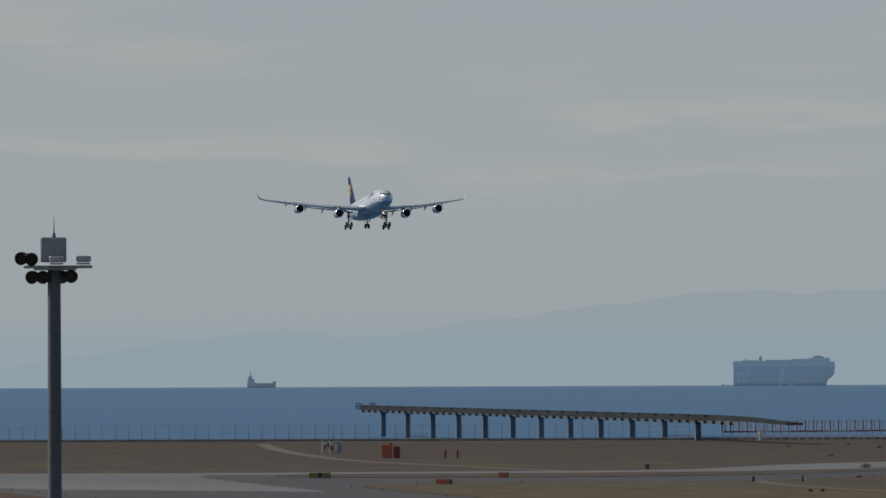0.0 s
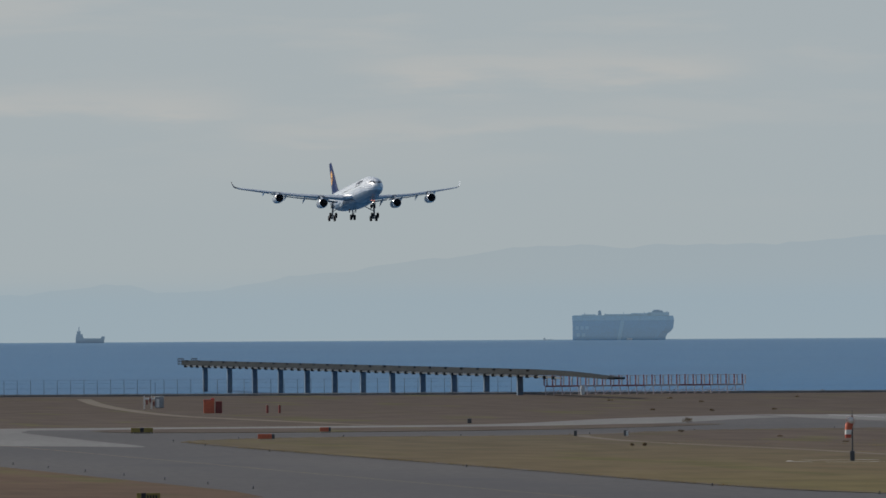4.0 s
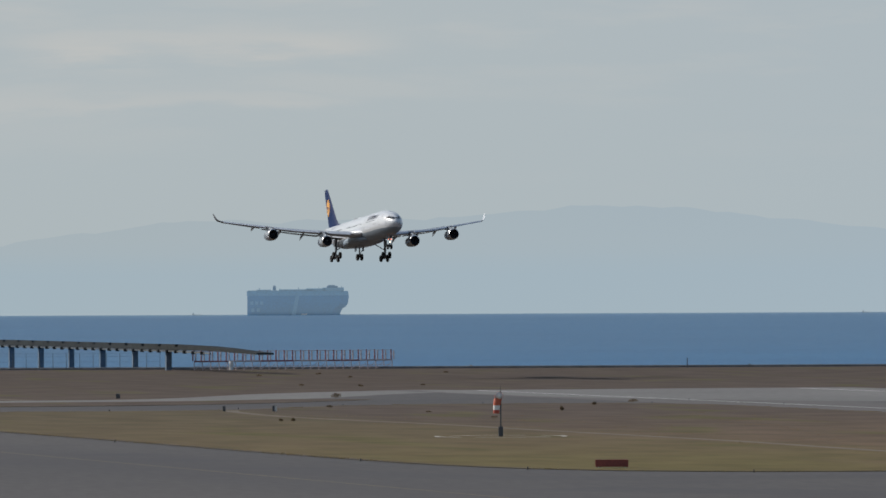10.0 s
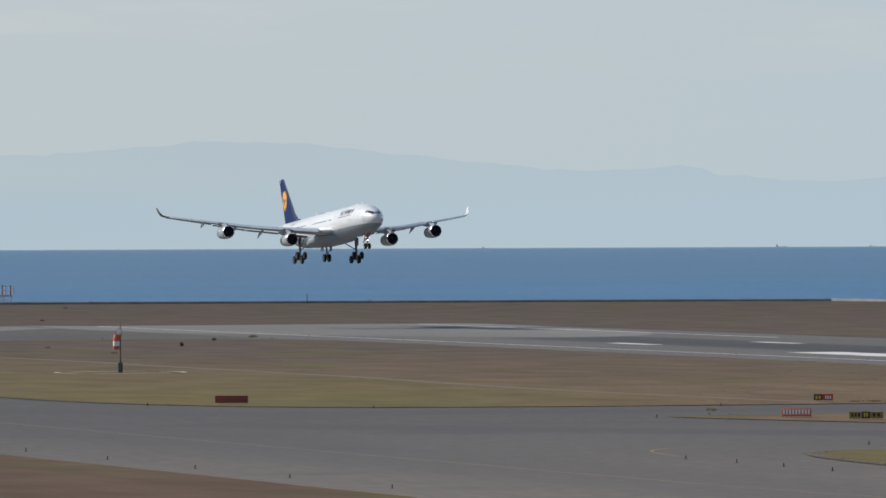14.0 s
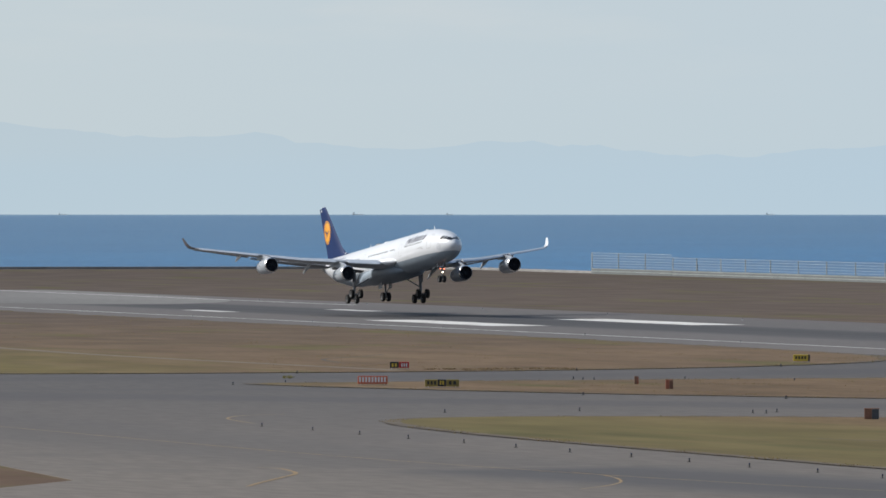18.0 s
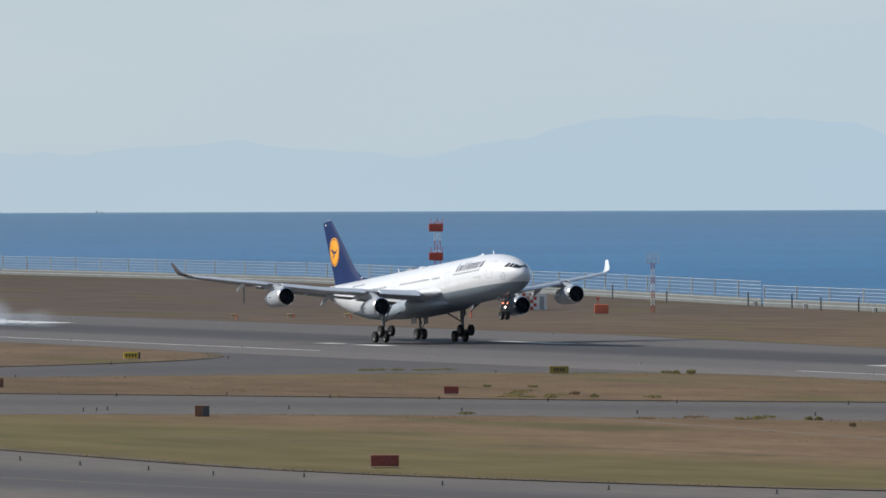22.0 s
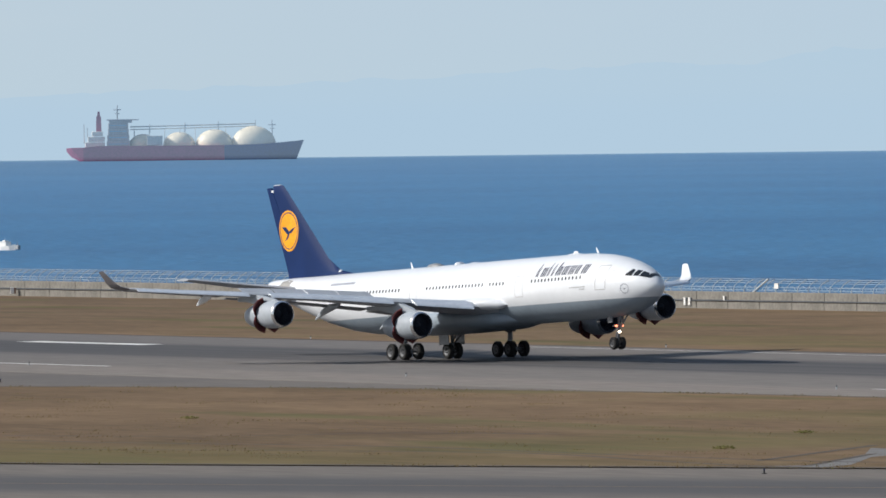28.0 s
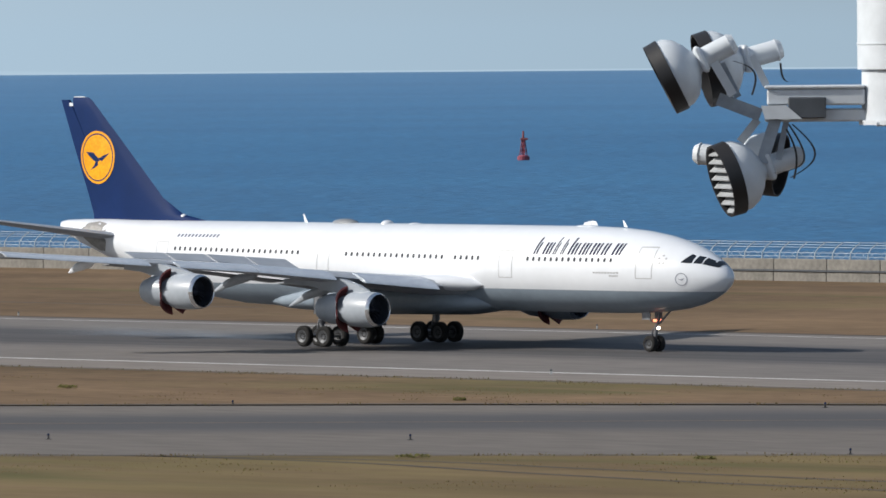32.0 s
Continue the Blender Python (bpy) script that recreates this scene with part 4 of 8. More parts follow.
STRUT = surface("gear_strut", (0.2, 0.21, 0.23), (0.15, 0.155, 0.17), 2, 0.4, 0.4)
FANBLACK = surface("fan_dark", (0.042, 0.05, 0.068), (0.03, 0.036, 0.05), 2, 0.45, 0.3)
REVERSER_RED = surface("reverser_inner_red", (0.13, 0.025, 0.025), (0.08, 0.022, 0.022), 2, 0.6)
HOT_METAL = surface("exhaust_metal", (0.26, 0.24, 0.22), (0.18, 0.165, 0.15), 2, 0.4, 0.8)
SEAM = surface("seam_line", (0.42, 0.43, 0.45), None, 1, 0.6)
EMBLEM_GREY = surface("emblem_grey_blue", (0.10, 0.12, 0.19), None, 1, 0.5)
LAMP_RED = surface("beacon_red", (1.0, 0.25, 0.13), None, 1, 0.4, glow=3.0)
LAMP_WARM = surface("landing_lamp", (1.0, 0.85, 0.65), None, 1, 0.4, glow=6.0)

airliner = thing("airliner", "white and grey four-engined airliner with a dark blue fin", "airplane")

HULL = [  # station x, centre height, half width, half height
    (32.40, 4.90, 0.03, 0.03), (32.25, 4.90, 0.36, 0.34), (31.9, 4.91, 0.72, 0.70), (31.3, 4.91, 1.10, 1.10), (30.5, 4.93, 1.50, 1.51), (29.5, 4.97, 1.88, 1.89),
    (28.3, 5.03, 2.20, 2.20), (26.8, 5.11, 2.50, 2.46), (25.0, 5.18, 2.70, 2.66), (22.6, 5.25, 2.80, 2.78), (20.0, 5.28, 2.82, 2.82), (10.0, 5.28, 2.82, 2.82), (0.0, 5.28, 2.82, 2.82),
    (-9.0, 5.28, 2.82, 2.82), (-12.5, 5.34, 2.78, 2.76), (-16.0, 5.54, 2.62, 2.56), (-20.0, 5.94, 2.25, 2.18), (-23.5, 6.42, 1.80, 1.70), (-26.5, 6.88, 1.38, 1.26), (-28.8, 7.24, 0.98, 0.86),
    (-30.4, 7.52, 0.62, 0.52), (-31.05, 7.64, 0.36, 0.32)]


def hull_at(x):
    xs = [h[0] for h in HULL][::-1]
    return [float(np.interp(x, xs, [h[k] for h in HULL][::-1])) for k in (1, 2, 3)]


def on_hull(x, z, side, lift=0.0):
    """The point of the hull's skin at station x and height z, on side +1 (left) or -1 (right)."""
    c, w, h = hull_at(x)
    u = max(-1.0, min(1.0, (z - c) / h))
    return Vector((x, side * (w * math.sqrt(1 - u * u) + lift), z))


def hull_bm():
    bm = bmesh.new()
    fine = []
    for (a, b) in zip(HULL, HULL[1:]):
        n = 2 if abs(a[0] - b[0]) < 5 else 4
        for k in range(n):
            fine.append(tuple(a[i] + (b[i] - a[i]) * k / n for i in range(4)))
    fine.append(HULL[-1])
    rings = []
    for x, c, w, h in fine:
        rings.append([(x, w * math.cos(t), c + h * math.sin(t)) for t in np.linspace(0, 2 * math.pi, 48, endpoint=False)])
    loft(bm, rings)
    bmesh.ops.bisect_plane(bm, geom=bm.verts[:] + bm.edges[:] + bm.faces[:], plane_co=(0, 0, 4.0), plane_no=(0, 0, 1))
    bm.normal_update()
    for f in bm.faces:
        if f.calc_center_median().z < 4.0:
            f.material_index = 1
    bmesh.ops.recalc_face_normals(bm, faces=bm.faces)
    return bm


fuselage = part("fuselage", hull_bm(), [HULL_WHITE, HULL_GREY], airliner, "white fuselage with grey belly", smooth=True)

# belly fairing between the wings
bm = bmesh.new()
rings = []
for x, w, zt, zb in ((12.6, 0.6, 3.1, 2.8), (11.2, 2.3, 3.6, 2.45), (8.6, 3.0, 4.2, 2.14), (2, 3.2, 4.4, 2.06), (-3, 2.95, 4.2, 2.1), (-7.5, 1.9, 3.5, 2.3), (-10.5, 0.8, 3.2, 2.7)):
    c, h = (zt + zb) / 2, (zt - zb) / 2
    rings.append([(x, w * math.copysign(abs(math.cos(t)) ** 0.75, math.cos(t)), c + h * math.copysign(abs(math.sin(t)) ** 0.75, math.sin(t))) for t in np.linspace(0, 2 * math.pi, 28, endpoint=False)])
loft(bm, rings)
bmesh.ops.recalc_face_normals(bm, faces=bm.faces)
part("belly_fairing", bm, HULL_GREY, airliner, smooth=True)

FOIL = [(1.0, 0.0), (0.85, 0.022), (0.6, 0.052), (0.35, 0.064), (0.15, 0.055), (0.05, 0.035), (0.0, 0.0), (0.05, -0.028), (0.15, -0.042), (0.35, -0.05), (0.6, -0.032), (0.85, -0.008)]


def foil_ring(x, y, z, chord, thick=1.0, droop=0.0, upright=False, c0=0.0, c1=1.0):
    """A closed wing section: leading edge at (x, y, z), chord backwards; droop in degrees lowers its trailing edge."""
    out = []
    cd, sd = math.cos(radians(droop)), math.sin(radians(droop))
    for u, v in FOIL:
        u = c0 + u * (c1 - c0)
        bx, bz = -u * chord, v * chord * thick
        px, pz = bx * cd + bz * sd * 0, bz + bx * sd
        out.append((x + px, y + bz, z) if upright else (x + px, y, z + pz))
    return out


# spanwise stations of the wing: span, leading edge x, height, chord
WING = [(0.0, 11.9, 3.9, 11.8), (2.6, 10.9, 4.0, 10.9), (5.5, 8.9, 4.3, 9.0), (9.4, 6.3, 4.78, 7.1), (14.5, 2.9, 5.42, 5.7), (19.5, -0.5, 6.05, 4.5), (25.0, -4.25, 6.75, 3.25), (28.4, -6.75, 7.22, 2.45)]


def wing_at(y):
    ys = [w[0] for w in WING]
    return [float(np.interp(y, ys, [w[k] for w in WING])) for k in (1, 2, 3)]


def span_strip(side, ys, make):
    bm = bmesh.new()
    loft(bm, [[(p[0], side * p[1], p[2]) for p in make(y)] for y in ys])
    bmesh.ops.recalc_face_normals(bm, faces=bm.faces)
    return bm


spoilers, reversers, bogies, wheels, flexing, sinking = [], [], [], [], [], []
JOINT = 14.5  # outboard of this span the wing bends as one piece
for side in (-1, 1):
    def main_section(y):
        x, z, c = wing_at(y)
        return foil_ring(x, y, z, c * 0.86, 1.1 if y > 6 else 1.25)
    part("wing", span_strip(side, [0.0, 2.6, 5.5, 9.4, JOINT], main_section), WING_GREY, airliner, "grey swept inner wing", smooth=True)
    flexing.append((part("outer_wing", span_strip(side, [JOINT - 0.12, 17, 19.5, 22, 25, 27, 28.4], main_section), WING_GREY, airliner, "grey swept outer wing", smooth=True), side))
    bm = bmesh.new()
    x, z, c = wing_at(28.4)
    loft(bm, [[(p[0], side * p[1], p[2]) for p in foil_ring(*q)] for q in ((x, 28.4, z, 2.1, 1.0), (x - 0.5, 28.9, z + 0.2, 1.9, 0.9), (x - 1.1, 29.25, z + 0.65, 1.5, 0.8), (x - 2.2, 29.65, z + 1.65, 0.85, 0.8))])
    bmesh.ops.recalc_face_normals(bm, faces=bm.faces)
    for f in bm.faces:
        if f.normal.y * side > 0.15:
            f.material_index = 1
    flexing.append((part("winglet", bm, [HULL_WHITE, WINGLET_OUT], airliner, "upturned winglet, white inside and dark grey outside", smooth=True), side))
    # slats, drooped ahead of the leading edge
    for y0, y1 in ((4.6, 8.6), (10.2, 14.45), (14.5, 18.7), (20.3, 28.0)):
        def slat_section(y):
            x, z, c = wing_at(y)
            return foil_ring(x + 0.05 * c + 0.35, y, z - 0.18 - 0.010 * c, 0.16 * c + 0.36, 1.3, -25)
        ob = part("slat", span_strip(side, np.linspace(y0, y1, 4), slat_section), SLAT_GREY, airliner, "lowered leading-edge slat", smooth=True)
        if y0 >= JOINT:
            flexing.append((ob, side))
    # flaps, lowered
    for y0, y1 in ((4.2, 8.7), (9.2, 14.6), (14.7, 20.2)):
        def flap_section(y):
            x, z, c = wing_at(y)
            return foil_ring(x - 0.82 * c, y, z - 0.045 * c + 0.06, 0.19 * c + 0.1, 0.8, 7)
        ob = part("flap", span_strip(side, np.linspace(y0, y1, 3), flap_section), FLAP_GREY, airliner, "grey trailing-edge flap lowered", smooth=True)
        if y0 >= JOINT:
            flexing.append((ob, side))
    def aileron_section(y):
        x, z, c = wing_at(y)
        return foil_ring(x - 0.80 * c, y, z + 0.01 * c, 0.24 * c, 0.7, 8)
    flexing.append((part("aileron", span_strip(side, np.linspace(20.5, 28.0, 3), aileron_section), FLAP_GREY, airliner, smooth=True), side))
    # spoiler panels on the upper side, hinged at their front edge
    for y0, y1 in ((5.0, 8.6), (9.4, 11.9), (12.0, 14.4), (14.5, 16.9), (17.0, 19.4)):
        bm = bmesh.new()
        ends = []
        for y in (y0, y1):
            x, z, c = wing_at(y)
            ends.append(Vector((x - 0.60 * c, side * y, z + 0.066 * c)))
        hinge = (ends[0] + ends[1]) / 2
        # local axes: y along the hinge line, x forwards, z up
        hy = (ends[1] - ends[0]).normalized() * side
        hz = Vector((hy.y, -hy.x, 0)).normalized().cross(hy)
        frame_m = Matrix((hy.cross(hz), hy, hz)).transposed().to_4x4()
        frame_m.translation = hinge
        back = frame_m.inverted()
        pts = []
        for y, u in ((y0, 0.60), (y1, 0.60), (y1, 0.81), (y0, 0.81)):
            x, z, c = wing_at(y)
            pts.append(back @ Vector((x - u * c, side * y, z + (0.066 if u < 0.7 else 0.034) * c)))
        loft(bm, [[p + Vector((0, 0, 0.02)) for p in pts], [p + Vector((0, 0, 0.07)) for p in pts]])
        bmesh.ops.recalc_face_normals(bm, faces=bm.faces)
        ob = part("spoiler", bm, WING_GREY, airliner, at=frame_m)
        spoilers.append((ob, frame_m.copy(), 0 if y0 < 6 else 36, side if y0 >= JOINT else 0))
    # flap-track fairings
    for y, ln in ((7.0, 5.4), (12.4, 4.4), (16.8, 3.9), (22.0, 2.6)):
        x, z, c = wing_at(y)
        bm = bmesh.new()
        rings = []
        for u, r, dz in ((0, 0.05, 0.1), (0.12, 0.22, -0.02), (0.4, 0.34, -0.18), (0.7, 0.27, -0.55), (0.92, 0.12, -0.98), (1, 0.02, -1.12)):
            rings.append([(x - 0.48 * c - u * ln, side * (y + 0.7 * r * math.cos(t)), z - 0.05 * c + dz * ln / 4.4 + r * math.sin(t)) for t in np.linspace(0, 2 * math.pi, 10, endpoint=False)])
        loft(bm, rings)
        bmesh.ops.recalc_face_normals(bm, faces=bm.faces)
        ob = part("flap_track_fairing", bm, HULL_WHITE if y > 20 else NACELLE, airliner, smooth=True)
        if y > JOINT:
            flexing.append((ob, side))
    # engines
    for y, xf, zc in ((9.4, 9.6, 2.72), (19.4, 3.4, 4.25)):
        eng = new("engine")
        eng.parent = airliner
        eng.matrix_basis = pose(xf, side * y, zc)
        tagged(eng, "pale grey turbofan engine pod")
        if y > JOINT:
            flexing.append((eng, side))
        bm = bmesh.new()
        def ring(x, r):
            return [(x, r * math.cos(t), r * math.sin(t)) for t in np.linspace(0, 2 * math.pi, 28, endpoint=False)]
        loft(bm, [ring(x, r) for x, r in ((-0.25, 1.12), (-0.8, 1.17), (-1.6, 1.18), (-2.45, 1.13), (-2.45, 1.02), (-1.6, 0.98), (-0.9, 0.95), (-0.2, 0.95))], caps=False)
        bmesh.ops.recalc_face_normals(bm, faces=bm.faces)
        bm.normal_update()
        for f in bm.faces:
            c = f.calc_center_median()
            if c.x < -0.5 and f.normal.dot(Vector((0, c.y, c.z))) < 0:
                f.material_index = 1
        part("fan_cowl", bm, [NACELLE, FANBLACK], eng, smooth=True)
        bm = bmesh.new()
        loft(bm, [ring(x, r) for x, r in ((-0.25, 1.12), (-0.08, 1.06), (0.0, 1.00), (-0.06, 0.955), (-0.2, 0.95))], caps=False)
        bmesh.ops.recalc_face_normals(bm, faces=bm.faces)
        part("inlet_lip", bm, LIP, eng, "polished metal inlet lip", smooth=True)
        bm = bmesh.new()
        loft(bm, [ring(-0.95, 0.96), ring(-1.0, 0.34), ring(-0.75, 0.26), ring(-0.5, 0.03)], caps=False)
        for k in range(22):
            t = 2 * math.pi * k / 22
            a, b = Vector((0, math.cos(t), math.sin(t))), Vector((0, -math.sin(t), math.cos(t)))
            q = [a * 0.3 + Vector((-0.82, 0, 0)), a * 0.94 + Vector((-0.8, 0, 0)), a * 0.94 + b * 0.2 + Vector((-0.95, 0, 0)), a * 0.3 + b * 0.08 + Vector((-0.95, 0, 0))]
            bm.faces.new([bm.verts.new(p) for p in q])
        part("fan", bm, FANBLACK, eng, "dark fan with spinner", smooth=True)
        bm = bmesh.new()
        loft(bm, [ring(x, r) for x, r in ((-2.5, 0.92), (-3.4, 0.93), (-3.7, 1.05), (-4.6, 0.97), (-5.3, 0.76), (-5.3, 0.62), (-4.4, 0.70), (-2.6, 0.7))], caps=False)
        bmesh.ops.recalc_face_normals(bm, faces=bm.faces)
        part("exhaust_duct", bm, NACELLE, eng, smooth=True)
        bm = bmesh.new()
        loft(bm, [ring(x, r) for x, r in ((-4.0, 0.55), (-5.2, 0.45), (-5.9, 0.05))])
        bmesh.ops.recalc_face_normals(bm, faces=bm.faces)
        part("exhaust_cone", bm, HOT_METAL, eng, smooth=True)
        # four pivoting reverser doors closing the gap behind the cowl
        for q in range(4):
            ang = 45 + 90 * q
            bm = bmesh.new()
            outer, inner = [], []
            for x in (-2.47, -3.1, -3.72):
                r = 1.13 if x > -3 else (1.10 if x > -3.5 else 1.02)
                outer.append([(x + 3.1, r * math.sin(radians(d)), r * math.cos(radians(d)) - 1.05) for d in np.linspace(-42, 42, 8)])
                inner.append([(x + 3.1, (r - 0.1) * math.sin(radians(d)), (r - 0.1) * math.cos(radians(d)) - 1.05) for d in np.linspace(42, -42, 8)])
            loft(bm, [o + i for o, i in zip(outer, inner)])
            bmesh.ops.recalc_face_normals(bm, faces=bm.faces)
            bm.normal_update()
            for f in bm.faces:
                if f.normal.z < 0.2:
                    f.material_index = 1
            base = pose(-3.1, 0, 0, ang, 0, 0) @ pose(0, 0, 1.05)
            ob = part("reverser_door", bm, [NACELLE, REVERSER_RED], eng, "reverser door with a red inner side", at=base, smooth=True)
            reversers.append((ob, base))
        # pylon up to the wing
        x, z, c = wing_at(y)
        bm = bmesh.new()
        top = z - zc - 0.02 * c
        rings = []
        for px, zb, zt, w in ((-0.9, 1.05, 1.2, 0.06), (-1.8, 1.0, max(1.25, top * 0.55 + 0.5), 0.18), (x - xf - 0.3, 1.0, top + 0.12, 0.22), (x - xf - 0.45 * c, top - 0.45, top + 0.02, 0.16), (x - xf - 0.8 * c, top - 0.35, top - 0.02, 0.04)):
            zb = min(zb, zt - 0.05)
            rings.append([(px, -w, zb), (px, w, zb), (px, w, zt), (px, -w, zt)])
        loft(bm, rings)
        bmesh.ops.recalc_face_normals(bm, faces=bm.faces)
        part("pylon", bm, NACELLE, eng)
    # tailplane
    bm = span_strip(side, (0.0, 3.0, 6.5, 9.35), lambda y: foil_ring(-23.1 - 0.70 * y, y, 6.8 + 0.16 * y, 5.6 - 0.36 * y, 0.9))
    part("tailplane", bm, WING_GREY, airliner, "grey swept tailplane", smooth=True)
    bm = bmesh.new()
    rim = [(-25.1, 6.5), (-25.3, 7.3), (-25.7, 7.85), (-26.7, 7.98), (-27.7, 7.85), (-28.2, 7.4), (-27.8, 6.85), (-27.1, 6.4), (-26.3, 6.0), (-25.5, 5.95)]
    mid = (-26.7, 7.0)
    loft(bm, [[on_hull(mid[0] + (x - mid[0]) * k, mid[1] + (z - mid[1]) * k, side, 0.045) for x, z in rim] for k in (0.02, 0.35, 0.7, 1.0)], caps=False)
    bmesh.ops.recalc_face_normals(bm, faces=bm.faces)
    part("tail_root_plate", bm, BARE_PLATE, airliner, "bare grey plate at the tailplane root")

# fin and rudder: height, leading edge, chord, thickness, where the fin ends and the rudder begins
FIN = ((7.4, -15.0, 13.0, 0.5, 0.694, 0.695), (8.05, -16.4, 11.6, 0.5, 0.694, 0.695), (8.5, -19.0, 9.05, 0.6, 0.694, 0.695), (9.6, -21.0, 7.45, 0.7, 0.694, 0.695), (13.0, -24.6, 5.3, 0.75, 0.694, 0.696), (15.7, -27.5, 3.49, 0.75, 0.68, 0.70), (16.3, -28.15, 3.08, 0.75, 0.58, 0.74), (16.46, -28.45, 2.75, 0.5, 0.54, 0.78))


def half_thick(u):
    us = [p[0] for p in FOIL[:7]][::-1]
    return float(np.interp(u, us, [p[1] for p in FOIL[:7]][::-1]))


def fin_ring(z, x, chord, thick, u0, u1):
    """A blunt-ended slice of the fin's section between two shares of its chord."""
    us = [u0 + (u1 - u0) * k / 7 for k in range(8)]
    near = [(x - u * chord, half_thick(u) * chord * thick + 0.004, z) for u in us]
    return near + [(px, -py, z) for px, py, _ in reversed(near)]


bm = bmesh.new()
loft(bm, [fin_ring(z, x, c, t, 0.0, e) for z, x, c, t, e, _ in FIN])
bmesh.ops.recalc_face_normals(bm, faces=bm.faces)
fin = part("fin", bm, FIN_BLUE, airliner, "dark blue tail fin", smooth=True)
bm = bmesh.new()
loft(bm, [fin_ring(z, x, c, t, r, 1.0) for z, x, c, t, _, r in FIN[1:7]])
bmesh.ops.recalc_face_normals(bm, faces=bm.faces)
part("rudder", bm, FIN_BLUE, fin, smooth=True)
for x0, x1, z0, z1 in ((-29.9, -28.75, 16.455, 16.53), (-30.35, -29.95, 15.85, 16.1)):
    bm = bmesh.new()
    box(bm, x0, x1, -0.1, 0.1, z0, z1, 0.025)
    part("tip_cap", bm, HULL_WHITE, fin)
for side in (-1, 1):
    def on_fin(x, z, lift):
        c = float(np.interp(z, (9.6, 13.0, 16.35), (7.45, 5.3, 3.05)))
        x0 = float(np.interp(z, (9.6, 13.0, 16.35), (-21.0, -24.6, -28.2)))
        u = min(1.0, max(0.0, (x0 - x) / c))
        us = [p[0] for p in FOIL[:7]][::-1]
        h = float(np.interp(u, us, [p[1] for p in FOIL[:7]][::-1])) * c * 0.75
        return Vector((x, side * (h + lift), z))

    def fin_disc(r0, r1, lift, n=40):
        bm = bmesh.new()
        rows = []
        for r in np.linspace(r0, r1, 4):
            rows.append([on_fin(-27.4 + r * math.cos(t), 12.35 + r * math.sin(t), lift) for t in np.linspace(0, 2 * math.pi, n, endpoint=False)])
        loft(bm, rows, caps=False)
        return bm
    part("roundel", fin_disc(0.01, 1.56, 0.022), FIN_YELLOW, fin, "yellow disc")
    part("roundel_gap", fin_disc(1.56, 1.66, 0.02), FIN_BLUE, fin)
    part("roundel_ring", fin_disc(1.66, 1.82, 0.022), FIN_YELLOW, fin, "thin yellow ring")
    bm = bmesh.new()
    for shape in (((-1.1, 0.34), (-0.35, 0.30), (0.12, -0.05), (0.0, -0.32), (-0.35, -0.2), (-0.75, 0.08)), ((-0.2, -0.3), (0.1, -0.08), (0.6, 0.12), (1.25, 0.3), (0.7, -0.06), (0.25, -0.36), (-0.2, -0.62), (-0.75, -0.8), (-0.3, -0.5))):
        bm.faces.new([bm.verts.new(on_fin(-27.4 + u * 1.12, 12.35 + v * 1.12, 0.034)) for u, v in shape])
    part("emblem", bm, FIN_BLUE, fin, "plain dark blue swept shapes on the disc")
    # cabin windows
    rows = []
    for x0, x1 in ((-17.3, -4.9), (-0.4, 8.8), (9.9, 12.4), (16.6, 24.3)):
        rows += list(np.arange(x0, x1, 0.533))
    bm = bmesh.new()
    prof = [(0.10 * math.copysign(abs(math.cos(t)) ** 0.6, math.cos(t)), 0.145 * math.copysign(abs(math.sin(t)) ** 0.6, math.sin(t))) for t in np.linspace(0, 2 * math.pi, 12, endpoint=False)]
    loft(bm, [[(u, side * 0.0, v) for u, v in prof], [(u, side * 0.014, v) for u, v in prof]])
    bmesh.ops.recalc_face_normals(bm, faces=bm.faces)
    pane = finish(bm, "cabin_window", CABIN_PANE)
    for x in rows:
        wz = 5.99 + 0.0095 * max(0.0, 12.0 - x)
        p = on_hull(x, wz, side, 0.0)
        c, w, h = hull_at(x)
        part("cabin_window", pane, None, fuselage, at=pose(p.x, p.y, p.z, side * math.degrees(math.asin((wz - c) / h)), 0, 0))
    # doors drawn by their seams
    for x0, x1, z0, z1 in ((26.2, 27.45, 4.83, 6.84), (14.0, 15.2, 4.75, 6.5), (-3.1, -2.0, 4.75, 6.6), (-19.3, -18.1, 4.9, 6.7)):
        bm = bmesh.new()
        w = 0.03 if x0 > 20 else 0.02
        for (ax, az), (bx, bz) in zip(((x0, z0), (x1, z0), (x1, z1), (x0, z1)), ((x1, z0), (x1, z1), (x0, z1), (x0, z0))):
            n = 6
            for k in range(n):
                px, pz = ax + (bx - ax) * k / n, az + (bz - az) * k / n
                qx, qz = ax + (bx - ax) * (k + 1) / n, az + (bz - az) * (k + 1) / n
                d = Vector((qx - px, qz - pz)).normalized()
                s = Vector((-d.y, d.x)) * w
                bm.faces.new([bm.verts.new(on_hull(u, v, side, 0.012)) for u, v in ((px + s.x, pz + s.y), (qx + s.x, qz + s.y), (qx - s.x, qz - s.y), (px - s.x, pz - s.y))])
        part("door_seam", bm, SEAM, fuselage, "thin grey outline of a cabin door")
    # title: plain slanted bars of the letters' size and colour
    x = 17.0
